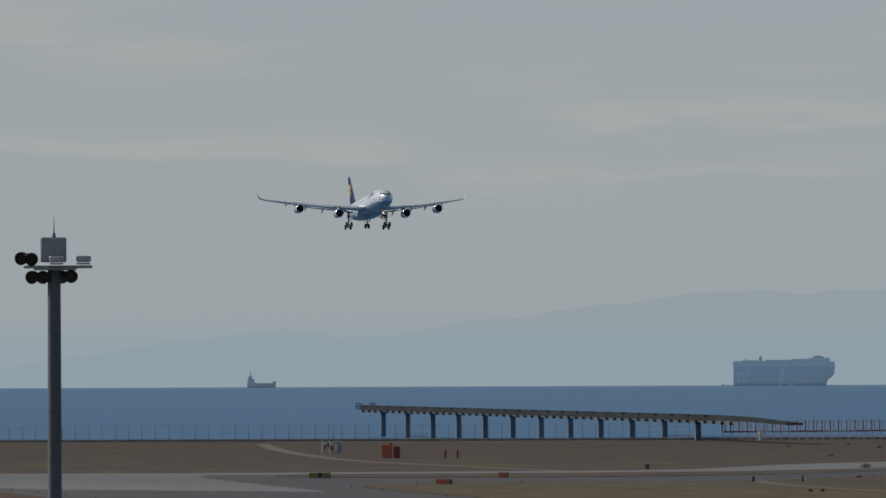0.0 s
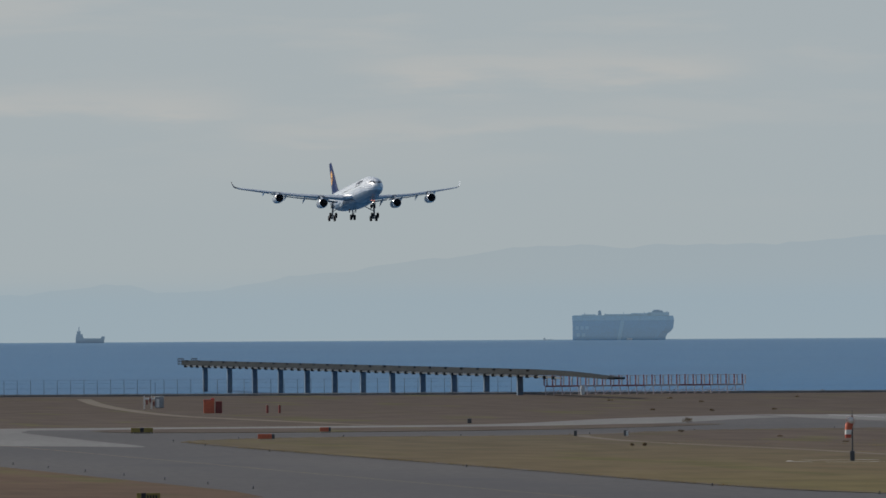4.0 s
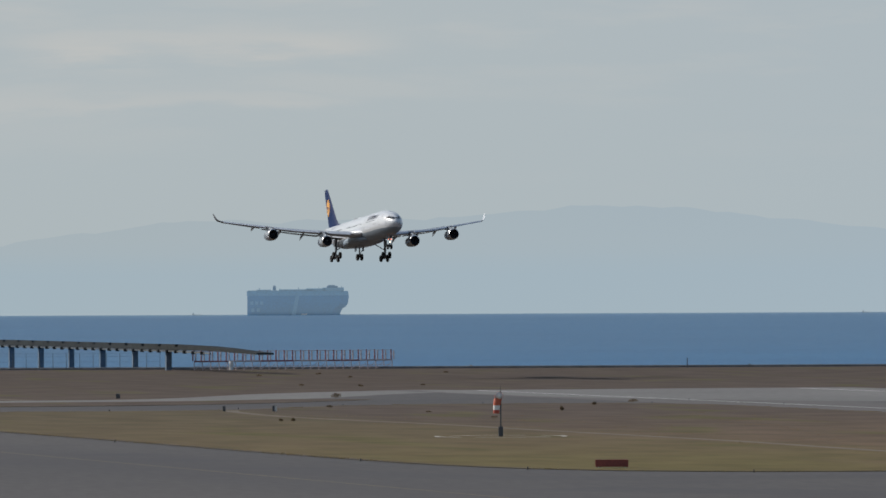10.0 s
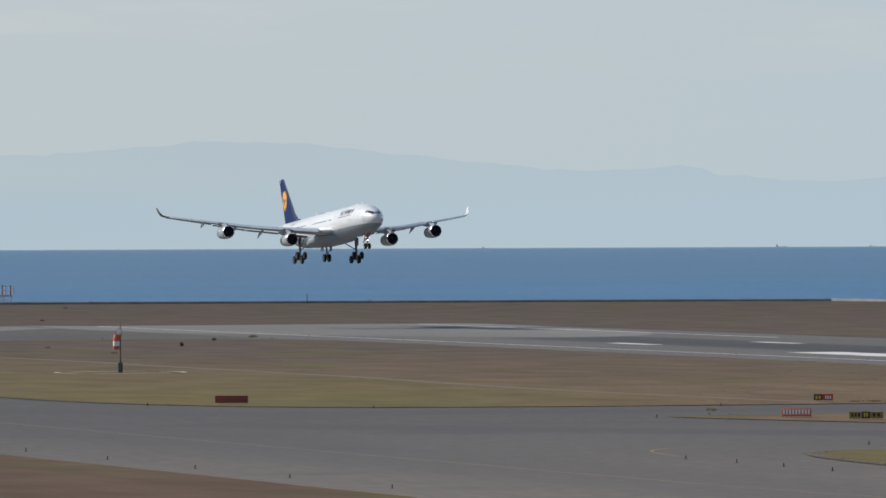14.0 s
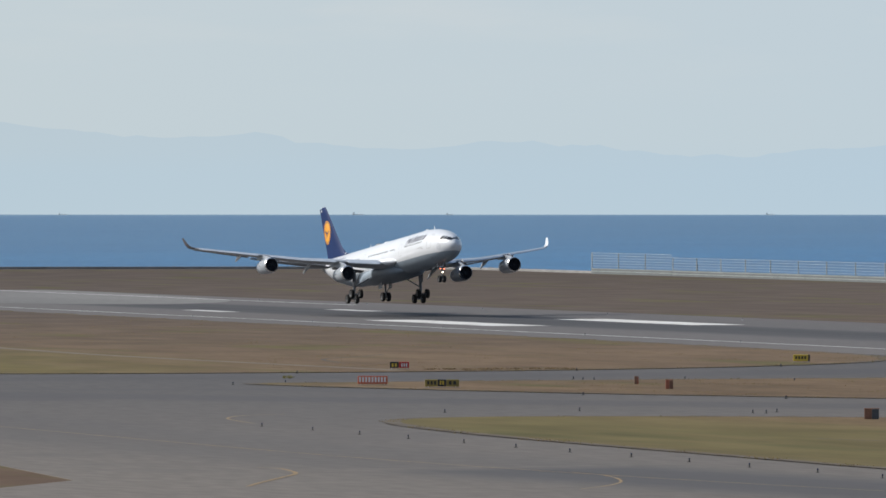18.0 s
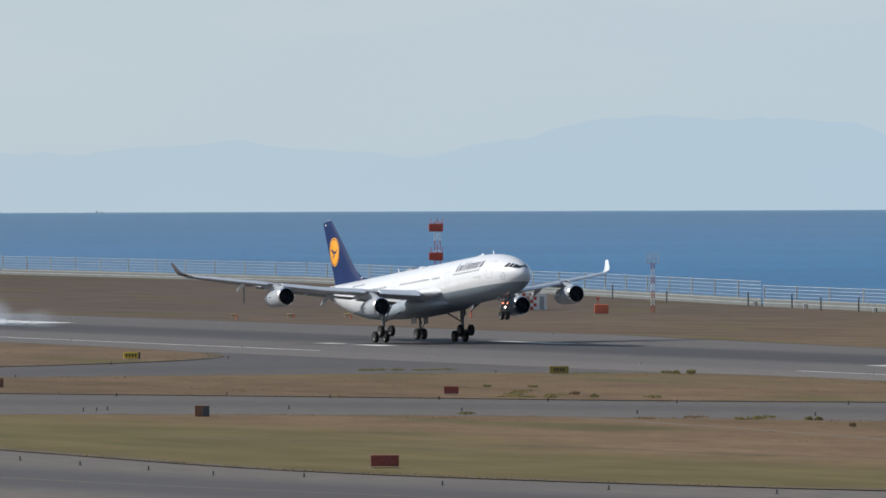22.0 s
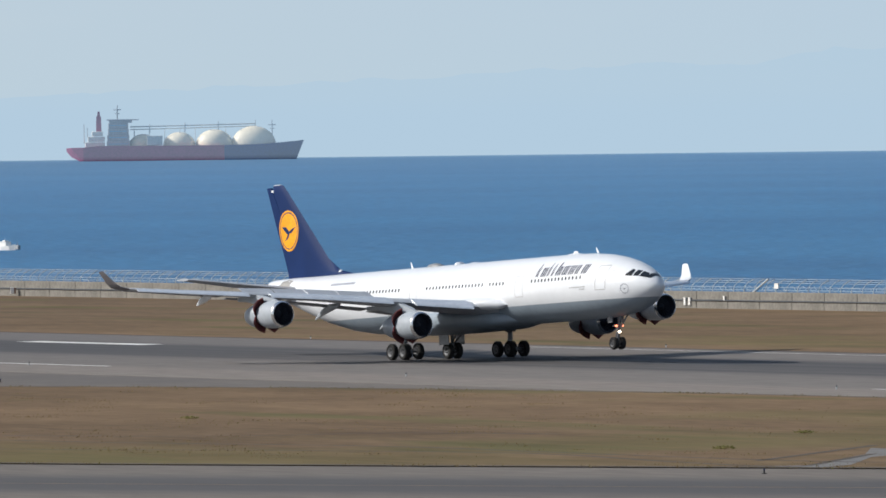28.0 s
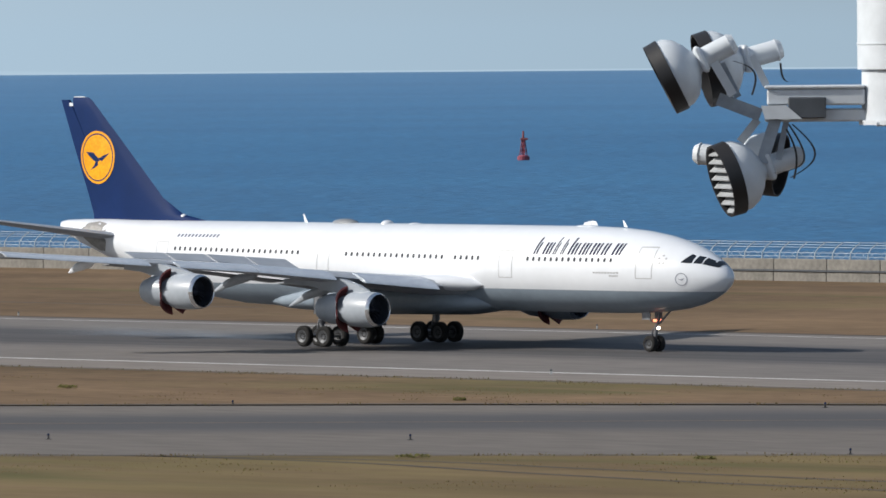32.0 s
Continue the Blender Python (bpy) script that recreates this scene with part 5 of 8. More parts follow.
    for width, tall in ((0.60, 1.08), (0.74, 0.76), (0.46, 1.1), (0.46, 0.98), (0.78, 1.08), (0.76, 0.76), (0.78, 0.76), (0.70, 0.76), (0.78, 0.76)):
        bm = bmesh.new()
        for u0, u1, full in ((0.0, 0.24, 1.0), (0.40, 0.64, 0.76 / tall), (0.78, 0.98, 0.76 / tall))[:3 if width > 0.7 else 2]:
            z0, z1 = 6.30, 6.30 + tall * full
            for k in range(3):
                a0, a1 = z0 + (z1 - z0) * k / 3, z0 + (z1 - z0) * (k + 1) / 3
                quad = [(x + width * u + 0.26 * (z - 6.30), z) for u, z in ((u0, a0), (u1, a0), (u1, a1), (u0, a1))]
                if side > 0:
                    quad = [(42.2 - u, z) for u, z in quad]
                bm.faces.new([bm.verts.new(on_hull(u, z, side, 0.014)) for u, z in quad])
        bmesh.ops.recalc_face_normals(bm, faces=bm.faces)
        part("title_bar", bm, TITLE_BLUE, fuselage, "dark blue painted title bar")
        x += width + 0.21
    for k in range(12):
        xx = -17.5 + 0.36 * k
        bm = bmesh.new()
        bm.faces.new([bm.verts.new(on_hull(u, z, side, 0.012)) for u, z in ((xx, 7.05), (xx + 0.19, 7.05), (xx + 0.24, 7.24), (xx + 0.05, 7.24))])
        part("small_title_bar", bm, EMBLEM_GREY, fuselage)
    bm = bmesh.new()
    for t in np.linspace(0, 2 * math.pi, 20, endpoint=False):
        t2 = t + 2 * math.pi / 20
        bm.faces.new([bm.verts.new(on_hull(29.6 + r * math.cos(a), 4.8 + r * math.sin(a), side, 0.02)) for r, a in ((0.375, t), (0.41, t), (0.41, t2), (0.375, t2))])
    bm.faces.new([bm.verts.new(on_hull(29.6 + u, 4.8 + v, side, 0.02)) for u, v in ((-0.22, 0.06), (0, -0.01), (0.22, 0.08), (0.02, -0.08))])
    part("nose_emblem", bm, EMBLEM_GREY, fuselage, "thin blue ring emblem")
    bm = bmesh.new()
    for k in range(5):
        t = 2 * math.pi * k / 5 + 0.3
        bm.faces.new([bm.verts.new(on_hull(28.1 + 0.26 * math.cos(t) + u, 6.05 + 0.26 * math.sin(t) + v, side, 0.02)) for u, v in ((-0.07, -0.05), (0.07, -0.05), (0.07, 0.05), (-0.07, 0.05))])
    part("alliance_emblem", bm, SEAM, fuselage, "small ring of grey marks")
    for x0, x1, z in ((22.6, 24.9, 5.12), (24.0, 24.8, 4.92)):
        bm = bmesh.new()
        n = 9
        for k in range(n):
            xa = x0 + (x1 - x0) * k / n
            bm.faces.new([bm.verts.new(on_hull(a, b, side, 0.012)) for a, b in ((xa, z), (xa + (x1 - x0) / n * 0.7, z), (xa + (x1 - x0) / n * 0.7, z + 0.1), (xa, z + 0.1))])
        part("small_writing", bm, SEAM, fuselage, "tiny row of grey bars")
    bm = bmesh.new()
    loft(bm, [[(x, side * (y + w * math.cos(t)), z + h * math.sin(t)) for t in np.linspace(0, 2 * math.pi, 12, endpoint=False)] for x, y, z, w, h in ((12.4, 2.55, 4.2, 0.05, 0.05), (11.6, 2.7, 4.25, 0.4, 0.4), (10.2, 3.1, 4.35, 0.8, 0.55), (8.2, 3.8, 4.4, 1.0, 0.5), (5.5, 4.0, 4.2, 1.0, 0.4))])
    bmesh.ops.recalc_face_normals(bm, faces=bm.faces)
    part("wing_root_fillet", bm, HULL_WHITE, airliner, "white fillet at the wing root", smooth=True)
    # cockpit glazing
    for quad in (((29.4, 5.88), (30.12, 5.84), (30.14, 6.3), (29.86, 6.42)), ((30.21, 5.84), (30.72, 5.8), (30.7, 6.22), (30.32, 6.31)), ((30.78, 5.78), (31.74, 5.55), (31.42, 5.93), (30.80, 6.18))):
        bm = bmesh.new()
        n = 4
        (ax, az), (bx, bz), (cx, cz), (dx, dz) = quad
        grid = []
        for i in range(n + 1):
            u = i / n
            lo, hi = Vector((ax + (bx - ax) * u, az + (bz - az) * u)), Vector((dx + (cx - dx) * u, dz + (cz - dz) * u))
            grid.append([bm.verts.new(on_hull(*(lo + (hi - lo) * j / n), side, 0.02)) for j in range(n + 1)])
        for i in range(n):
            for j in range(n):
                bm.faces.new((grid[i][j], grid[i + 1][j], grid[i + 1][j + 1], grid[i][j + 1]))
        bmesh.ops.recalc_face_normals(bm, faces=bm.faces)
        part("cockpit_pane", bm, GLASS_DARK, fuselage, "dark cockpit window pane", smooth=True)
bm = bmesh.new()
rows = []
for x in (31.74, 31.6, 31.48, 31.38):
    c, w, h = hull_at(x)
    rows.append([Vector((x + 0.02, y, c + (h + 0.02) * math.sqrt(max(0, 1 - (y / w) ** 2)))) for y in np.linspace(-0.5, 0.5, 7)])
loft(bm, rows, caps=False, closed=False)
part("cockpit_pane", bm, GLASS_DARK, fuselage, "dark windscreen pane", smooth=True)

# aerials and domes on the roof
for x, h, c in ((23.1, 0.42, 0.35), (-6.8, 0.55, 0.35)):
    if h:
        bm = bmesh.new()
        loft(bm, [foil_ring(x, 0, 8.05, c, 1.2, upright=True), foil_ring(x - 0.35, 0, 8.08 + h, c * 0.4, 1.2, upright=True)])
        bmesh.ops.recalc_face_normals(bm, faces=bm.faces)
        part("aerial", bm, HULL_WHITE, fuselage)
for x, ln, hh, m in ((-3.2, 2.4, 0.32, FLAP_GREY), (19.4, 2.0, 0.13, HULL_WHITE), (0.8, 0.8, 0.26, HULL_WHITE), (3.4, 0.7, 0.12, HULL_WHITE)):
    bm = bmesh.new()
    r = bmesh.ops.create_uvsphere(bm, u_segments=16, v_segments=8, radius=1)
    for v in r["verts"]:
        v.co = Vector((x + v.co.x * ln / 2, v.co.y * 0.5, 8.05 + v.co.z * hh))
    part("dome", bm, m, fuselage, smooth=True)
bm = bmesh.new()
loft(bm, [foil_ring(19.95, 0, 8.08, 0.95, 1.6, upright=True), foil_ring(19.75, 0, 8.34, 0.6, 1.6, upright=True)])
bmesh.ops.recalc_face_normals(bm, faces=bm.faces)
part("aerial_fin", bm, HULL_WHITE, fuselage)
bm = bmesh.new()
r = bmesh.ops.create_uvsphere(bm, u_segments=10, v_segments=6, radius=0.25)
for v in r["verts"]:
    v.co += Vector((-19.0, 0.0, 8.3))
part("beacon", bm, HULL_WHITE, fuselage)


# landing gear
def wheel_mesh(r, w):
    bm = bmesh.new()
    prof = [(-w * 0.30, r * 0.42, 1), (-w * 0.5, r * 0.60, 0), (-w * 0.5, r * 0.88, 0), (-w * 0.34, r, 0), (w * 0.34, r, 0), (w * 0.5, r * 0.88, 0), (w * 0.5, r * 0.60, 0), (w * 0.30, r * 0.42, 1)]
    rings = [[(q * math.cos(t), y, q * math.sin(t)) for t in np.linspace(0, 2 * math.pi, 24, endpoint=False)] for y, q, _ in prof]
    loft(bm, rings)
    bmesh.ops.recalc_face_normals(bm, faces=bm.faces)
    for f in bm.faces:
        c = f.calc_center_median()
        if math.hypot(c.x, c.z) < r * 0.55:
            f.material_index = 1
    for k in range(8):
        t = 2 * math.pi * k / 8
        for s in (-1, 1):
            rod(bm, (r * 0.27 * math.cos(t), s * w * 0.31, r * 0.27 * math.sin(t)), (r * 0.27 * math.cos(t), s * w * 0.36, r * 0.27 * math.sin(t)), r * 0.07, None, 6, 0)
    return finish(bm, "wheel", [TYRE, HUB], True)


BIG, SMALL = wheel_mesh(0.70, 0.48), wheel_mesh(0.53, 0.40)
for side in (-1, 1):
    bm = bmesh.new()
    rod(bm, (0.15, side * 5.2, 4.4), (0.0, side * 5.34, 1.5), 0.24, 0.22, 12)
    rod(bm, (0.0, side * 5.34, 1.6), (0.0, side * 5.34, 0.7), 0.15, 0.15, 10)
    rod(bm, (0.1, side * 3.0, 3.4), (0.0, side * 5.3, 2.1), 0.1, 0.09, 8)
    rod(bm, (1.9, side * 5.0, 3.9), (0.05, side * 5.34, 2.0), 0.09, 0.08, 8)
    rod(bm, (-0.28, side * 5.34, 1.9), (-0.45, side * 5.34, 1.2), 0.06, 0.06, 6)
    sinking.append((part("main_gear_leg", bm, STRUT, airliner, smooth=True), "main"))
    bm = bmesh.new()
    box(bm, -0.45, 0.45, side * 5.34 + side * 0.26, side * 5.34 + side * 0.32, 2.2, 3.6, 0.03)
    part("gear_door", bm, STRUT, airliner)
    bog = new("bogie")
    bog.parent = airliner
    bog.matrix_basis = pose(0, side * 5.34, 0.72)
    bogies.append((bog, Vector((0, side * 5.34, 0.72))))
    bm = bmesh.new()
    rod(bm, (-1.05, 0, 0), (1.05, 0, 0), 0.15, 0.15, 10)
    for x in (-0.99, 0.99):
        rod(bm, (x, -0.72, 0), (x, 0.72, 0), 0.09, 0.09, 8)
    part("bogie_beam", bm, STRUT, bog, smooth=True)
    for x in (-0.99, 0.99):
        for y in (-0.70, 0.70):
            wheels.append((part("wheel", BIG, None, bog, "black tyre on a grey hub", at=pose(x, y, 0)), Vector((x, y, 0)), "bogie"))
bm = bmesh.new()
rod(bm, (-0.9, 0, 2.7), (-0.9, 0, 0.7), 0.17, 0.13, 10)
rod(bm, (-0.9, -0.55, 0.7), (-0.9, 0.55, 0.7), 0.09, 0.09, 8)
rod(bm, (-0.9, -0.1, 1.3), (0.3, -0.3, 2.2), 0.07, 0.07, 6)
rod(bm, (-0.9, 0.1, 1.3), (0.3, 0.3, 2.2), 0.07, 0.07, 6)
sinking.append((part("centre_gear_leg", bm, STRUT, airliner, smooth=True), "main"))
for s in (-1, 1):
    bm = bmesh.new()
    box(bm, -1.7, -0.2, s * 0.78, s * 0.83, 1.25, 2.3, 0.02)
    part("gear_door", bm, STRUT, airliner)
    wheels.append((part("wheel", BIG, None, airliner, "black tyre on a grey hub", at=pose(-0.9, s * 0.44, 0.72)), Vector((-0.9, s * 0.44, 0.72)), "main"))
    wheels.append((part("wheel", SMALL, None, airliner, "small black nose tyre", at=pose(25.4, s * 0.36, 0.55)), Vector((25.4, s * 0.36, 0.55)), "nose"))
bm = bmesh.new()
rod(bm, (25.95, 0, 2.9), (25.4, 0, 0.55), 0.15, 0.11, 10)
rod(bm, (25.4, -0.42, 0.55), (25.4, 0.42, 0.55), 0.08, 0.08, 8)
rod(bm, (25.45, 0, 1.5), (27.1, 0, 2.9), 0.08, 0.07, 8)
rod(bm, (25.3, 0, 1.5), (25.1, 0, 0.8), 0.05, 0.05, 6)
box(bm, 25.5, 25.66, -0.5, 0.5, 1.98, 2.1, 0.02)
box(bm, 25.5, 25.66, -0.15, 0.15, 1.45, 1.62, 0.02)
sinking.append((part("nose_gear_leg", bm, STRUT, airliner, smooth=True), "nose"))
for s in (-1, 1):
    bm = bmesh.new()
    box(bm, 24.9, 25.6, s * 0.55, s * 0.59, 2.1, 2.75, 0.02)
    part("nose_gear_door", bm, STRUT, airliner)
for y, z, m, r in ((-0.3, 2.05, LAMP_RED, 0.08), (0.3, 2.05, LAMP_RED, 0.08), (0.0, 1.55, LAMP_WARM, 0.1)):
    bm = bmesh.new()
    rod(bm, (25.66, y, z), (25.86, y, z), r, r, 10)
    sinking.append((part("landing_lamp", bm, m, airliner, "lit landing lamp on the nose gear"), "nose"))

# ---- things on the airfield ----
movers = []


def facing(bearing, distance, z=0.0):
    """A pose whose x runs to the right and whose y runs away, as seen from the deck."""
    p = polar(bearing, distance, z)
    return pose(p.x, p.y, p.z, 0, 0, 90 - bearing)


def bearing_of(x, y):
    return math.degrees(math.atan2(y, -x))


def standing(x, y, z=0.1):
    return pose(x, y, z, 0, 0, 90 - bearing_of(x, y))


def lump(bm, c, r, squash=1.0, rough=0.15, sub=2, mi=0):
    g = bmesh.ops.create_icosphere(bm, subdivisions=sub, radius=1.0)
    off = Vector((random.uniform(0, 50), random.uniform(0, 50), random.uniform(0, 50)))
    for v in g["verts"]:
        k = 1 + rough * 2 * noise.noise(v.co * 1.6 + off)
        v.co = Vector(c) + Vector((v.co.x * r, v.co.y * r, v.co.z * r * squash)) * k
    for f in {f for v in g["verts"] for f in v.link_faces}:
        f.material_index = mi
    return bm


# floodlight masts
def dish_lamp(parent, at, r=0.31, louvres=False, label="round floodlight with a black rim", shell=None, depth=1.0):
    """A floodlight whose mouth looks along its local -x."""
    holder = new("floodlight")
    holder.parent = parent
    holder.matrix_basis = at
    tagged(holder, label)

    def ring(x, q):
        return [(x, q * math.cos(t), q * math.sin(t)) for t in np.linspace(0, 2 * math.pi, 24, endpoint=False)]
    bm = bmesh.new()
    loft(bm, [ring(-0.10, r * 1.0), ring(-0.10, r * 0.94), ring(0.02, r * 0.92), ring(0.02, r * 1.02), ring(-0.10, r * 1.0)], caps=False)
    bmesh.ops.recalc_face_normals(bm, faces=bm.faces)
    part("rim", bm, BLACK, holder, "black rim", smooth=True)
    bm = bmesh.new()
    loft(bm, [ring(x * depth, q * r) for x, q in ((0.0, 0.99), (0.12, 0.96), (0.24, 0.82), (0.33, 0.58), (0.38, 0.38), (0.42, 0.30), (0.52, 0.3))])
    bmesh.ops.recalc_face_normals(bm, faces=bm.faces)
    part("reflector", bm, shell or WHITE, holder, "" if shell else "white reflector shell", smooth=True)
    # black disc added to stand for the shade inside the lamp
    bm = bmesh.new()
    loft(bm, [ring(-0.012, r * 0.93), ring(-0.006, 0.02)], caps=False)
    part("dark_mouth", bm, BLACK, holder, "black disc for the shade inside the mouth")
    if louvres:
        for k in range(8):
            z = -r * 0.8 + r * 1.6 * k / 7
            w = math.sqrt(max(0.02, (r * 0.9) ** 2 - z * z))
            bm = bmesh.new()
            loft(bm, [[(-0.095, y, z - 0.03), (-0.095, y, z - 0.022), (-0.02, y, z + 0.022), (-0.02, y, z + 0.014)] for y in (-w, w)])
            bmesh.ops.recalc_face_normals(bm, faces=bm.faces)
            part("louvre", bm, GREY, holder)
    bm = bmesh.new()
    d = 0.46 * depth
    rod(bm, (d, 0.0, 0.0), (d + 0.3, 0.0, 0.0), 0.09, 0.09, 12)
    rod(bm, (d + 0.28, 0.0, 0.0), (d + 0.33, 0.0, 0.0), 0.1, 0.07, 12)
    box(bm, d - 0.02, d + 0.04, -0.12, 0.12, -0.12, 0.12, 0.02)
    part("gear_housing", bm, shell or GALV, holder, smooth=True)
    return holder


MAST_DARK = surface("mast_blue_grey", (0.105, 0.122, 0.145), (0.085, 0.10, 0.12), 0.5, 0.5, fine=5)
mast = thing("floodlight_mast", "tall dark steel mast crowned with floodlights and an equipment box", "light mast", facing(7.82, 420.0))
bm = bmesh.new()
rod(bm, (0, 0, 0), (0, 0, 24.4), 0.34, 0.29, 16)
part("pole", bm, MAST_DARK, mast, smooth=True)
bm = bmesh.new()
box(bm, -0.6, 0.55, -0.45, 0.45, 24.55, 25.65, 0.05)
part("equipment_box", bm, GREY, mast, "grey equipment box")
bm = bmesh.new()
rod(bm, (0, 0, 25.65), (0, 0, 25.85), 0.09, 0.05, 8)
rod(bm, (0, 0, 25.8), (0, 0, 26.55), 0.03, 0.01, 6)
part("lightning_rod", bm, DARK, mast)
bm = bmesh.new()
box(bm, -1.35, 1.7, -0.5, 0.5, 24.28, 24.4, 0.03)
box(bm, -0.9, 1.0, -0.7, 0.7, 24.2, 24.3, 0.03)
part("platform", bm, GREY, mast)
# dark shells: the shade of the backlit lamps is put into their colour
for x, y, z, rz in ((-1.45, -0.2, 24.72, 245), (-1.0, -0.5, 24.68, 262), (-0.98, 0.1, 23.88, 240), (-0.5, -0.4, 23.88, 262), (0.75, -0.4, 23.92, 285), (0.35, 0.4, 23.9, 60)):
    dish_lamp(mast, pose(x, y, z, 0, 0, rz - 180) @ pose(0, 0, 0, 0, -12, 0), 0.29, shell=DARK)
for x, y in ((0.1, -0.75), (1.3, -0.3)):
    bm = bmesh.new()
    box(bm, x - 0.32, x + 0.34, y - 0.3, y + 0.3, 24.55, 24.82, 0.05)
    box(bm, x - 0.3, x + 0.3, y - 0.32, y + 0.1, 24.44, 24.52, 0.02)
    part("floodlight", bm, GALV, mast, "flat grey floodlight")

MAST_WHITE = surface("mast_enamel", (0.60, 0.645, 0.69), (0.55, 0.59, 0.635), 1.2, 0.4, fine=9, grain=0.05)
near_mast = thing("floodlight_mast", "white steel mast with tilted floodlights on brackets", "light mast", facing(47.83, 80.0))
bm = bmesh.new()
rod(bm, (0, 0, 0), (0, 0, 19.8), 0.2, 0.18, 20)
rod(bm, (0, 0, 19.72), (0, 0, 20.16), 0.415, 0.415, 24)
rod(bm, (0, 0, 20.16), (0, 0, 23.5), 0.45, 0.45, 24)
rod(bm, (0, 0, 20.37), (0, 0, 20.385), 0.456, 0.456, 24)
rod(bm, (0, 0, 19.69), (0, 0, 19.73), 0.44, 0.44, 24)
part("pole", bm, MAST_WHITE, near_mast, "white steel pole", smooth=True)
bm = bmesh.new()
box(bm, -1.235, 0.3, -0.14, 0.1, 19.72, 19.83, 0.015)
box(bm, -1.215, -0.385, -0.2, 0.2, 19.86, 20.0, 0.015)
box(bm, -1.235, -0.385, -0.22, 0.22, 20.0, 20.03, 0.01)
box(bm, -0.3, 0.3, -0.35, 0.35, 19.68, 19.72, 0.01)
part("bracket_arm", bm, MAST_WHITE, near_mast, "grey steel bracket")
bm = bmesh.new()
box(bm, -1.035, -0.715, -0.23, -0.15, 19.75, 19.93, 0.01)
part("junction_box", bm, DARK, near_mast)
TILTED = pose(0, 0, 0, 0, -27, 0)
dish_lamp(near_mast, pose(-2.03, -0.1, 20.12, 0, 0, 3) @ TILTED, 0.315, shell=MAST_WHITE, depth=0.62)
dish_lamp(near_mast, pose(-1.68, 0.38, 20.18, 0, 0, 10) @ pose(0, 0, 0, 0, -15, 0), 0.32, shell=MAST_WHITE, depth=0.62)
dish_lamp(near_mast, pose(-1.52, -0.15, 19.25, 0, 0, 17) @ pose(0, 0, 0, 0, -17, 0), 0.315, True, "round floodlight with black louvres, tilted down", MAST_WHITE, 0.7)
dish_lamp(near_mast, pose(-1.20, 0.42, 19.36, 0, 0, 165) @ pose(0, 0, 0, 0, -8, 0), 0.27, shell=MAST_WHITE, depth=0.75)


def bar(p, q, wide, thick=0.018):
    """A flat steel bar between two points of the lamp bracket, on edge to the deck."""
    bm = bmesh.new()
    p, q = Vector(p), Vector(q)
    d = (q - p).normalized()
    side = Vector((-d.z, 0, d.x)).normalized() * wide / 2
    deep = Vector((0, thick, 0))
    loft(bm, [[c - side - deep, c + side - deep, c + side + deep, c - side + deep] for c in (p, q)])
    bmesh.ops.recalc_face_normals(bm, faces=bm.faces)
    return bm


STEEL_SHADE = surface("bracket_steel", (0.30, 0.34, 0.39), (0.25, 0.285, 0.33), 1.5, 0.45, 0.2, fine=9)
for p, q, wide, m in (((-1.70, -0.12, 20.30), (-1.50, -0.10, 19.95), 0.075, MAST_WHITE), ((-1.60, 0.05, 20.22), (-1.46, 0.05, 19.93), 0.06, STEEL_SHADE), ((-1.34, -0.05, 20.28), (-1.22, -0.05, 20.03), 0.06, MAST_WHITE),
                      ((-1.63, -0.05, 19.92), (-1.27, -0.05, 19.78), 0.11, STEEL_SHADE), ((-1.14, -0.14, 19.75), (-1.26, -0.16, 19.38), 0.10, STEEL_SHADE), ((-1.05, -0.10, 19.74), (-1.12, -0.1, 19.40), 0.05, STEEL_SHADE), ((-1.30, 0.2, 19.74), (-1.45, 0.3, 19.55), 0.07, MAST_WHITE)):
    part("lamp_yoke", bar(p, q, wide), m, near_mast)
bm = bmesh.new()
loft(bm, [[(-1.265, y, 19.86), (-1.05, y, 19.86), (-0.915, y, 19.745), (-1.23, y, 19.745)] for y in (-0.24, -0.21)])
bmesh.ops.recalc_face_normals(bm, faces=bm.faces)
part("end_plate", bm, MAST_WHITE, near_mast, "bright slanted end plate")
for p, q, sag in (((-1.03, -0.2, 19.70), (-1.16, -0.2, 19.29), (0.19, -0.10)), ((-1.00, -0.18, 19.70), (-1.02, -0.18, 19.25), (0.20, -0.03)), ((-1.05, -0.19, 19.66), (-0.99, -0.2, 19.24), (0.05, 0.0)), ((-1.50, -0.2, 20.24), (-1.34, -0.2, 19.95), (0.10, 0.05)), ((-1.10, 0.0, 20.22), (-0.98, -0.05, 20.06), (-0.03, -0.06))):
    p, q = Vector(p), Vector(q)
    pts = [p + (q - p) * t + Vector((sag[0], 0, sag[1])) * math.sin(math.pi * t) for t in np.linspace(0, 1, 11)]
    bm = bmesh.new()
    loft(bm, [[c + Vector((0.009 * math.cos(k), 0.009 * math.sin(k), 0)) for k in np.linspace(0, 2 * math.pi, 6, endpoint=False)] for c in pts])
    bmesh.ops.recalc_face_normals(bm, faces=bm.faces)
    part("cable", bm, BLACK, near_mast, "hanging black cable")

# windsock
sock = thing("windsock", "red and white windsock hanging limp on its pole", "windsock", standing(-1195, 292, 0.09))
bm = bmesh.new()
rod(bm, (0, 0, 0), (0, 0, 5.95), 0.11, 0.07, 8)
box(bm, -0.3, 0.3, -0.3, 0.3, 0, 1.3, 0.04)
part("pole", bm, DARK, sock)
bm = bmesh.new()
rod(bm, (0, 0, 5.9), (0, 0, 6.6), 0.05, 0.03, 6)
part("tip_rod", bm, DARK, sock)
bm = bmesh.new()
g = bmesh.ops.create_cone(bm, cap_ends=False, segments=18, radius1=0.62, radius2=0.6, depth=0.3)
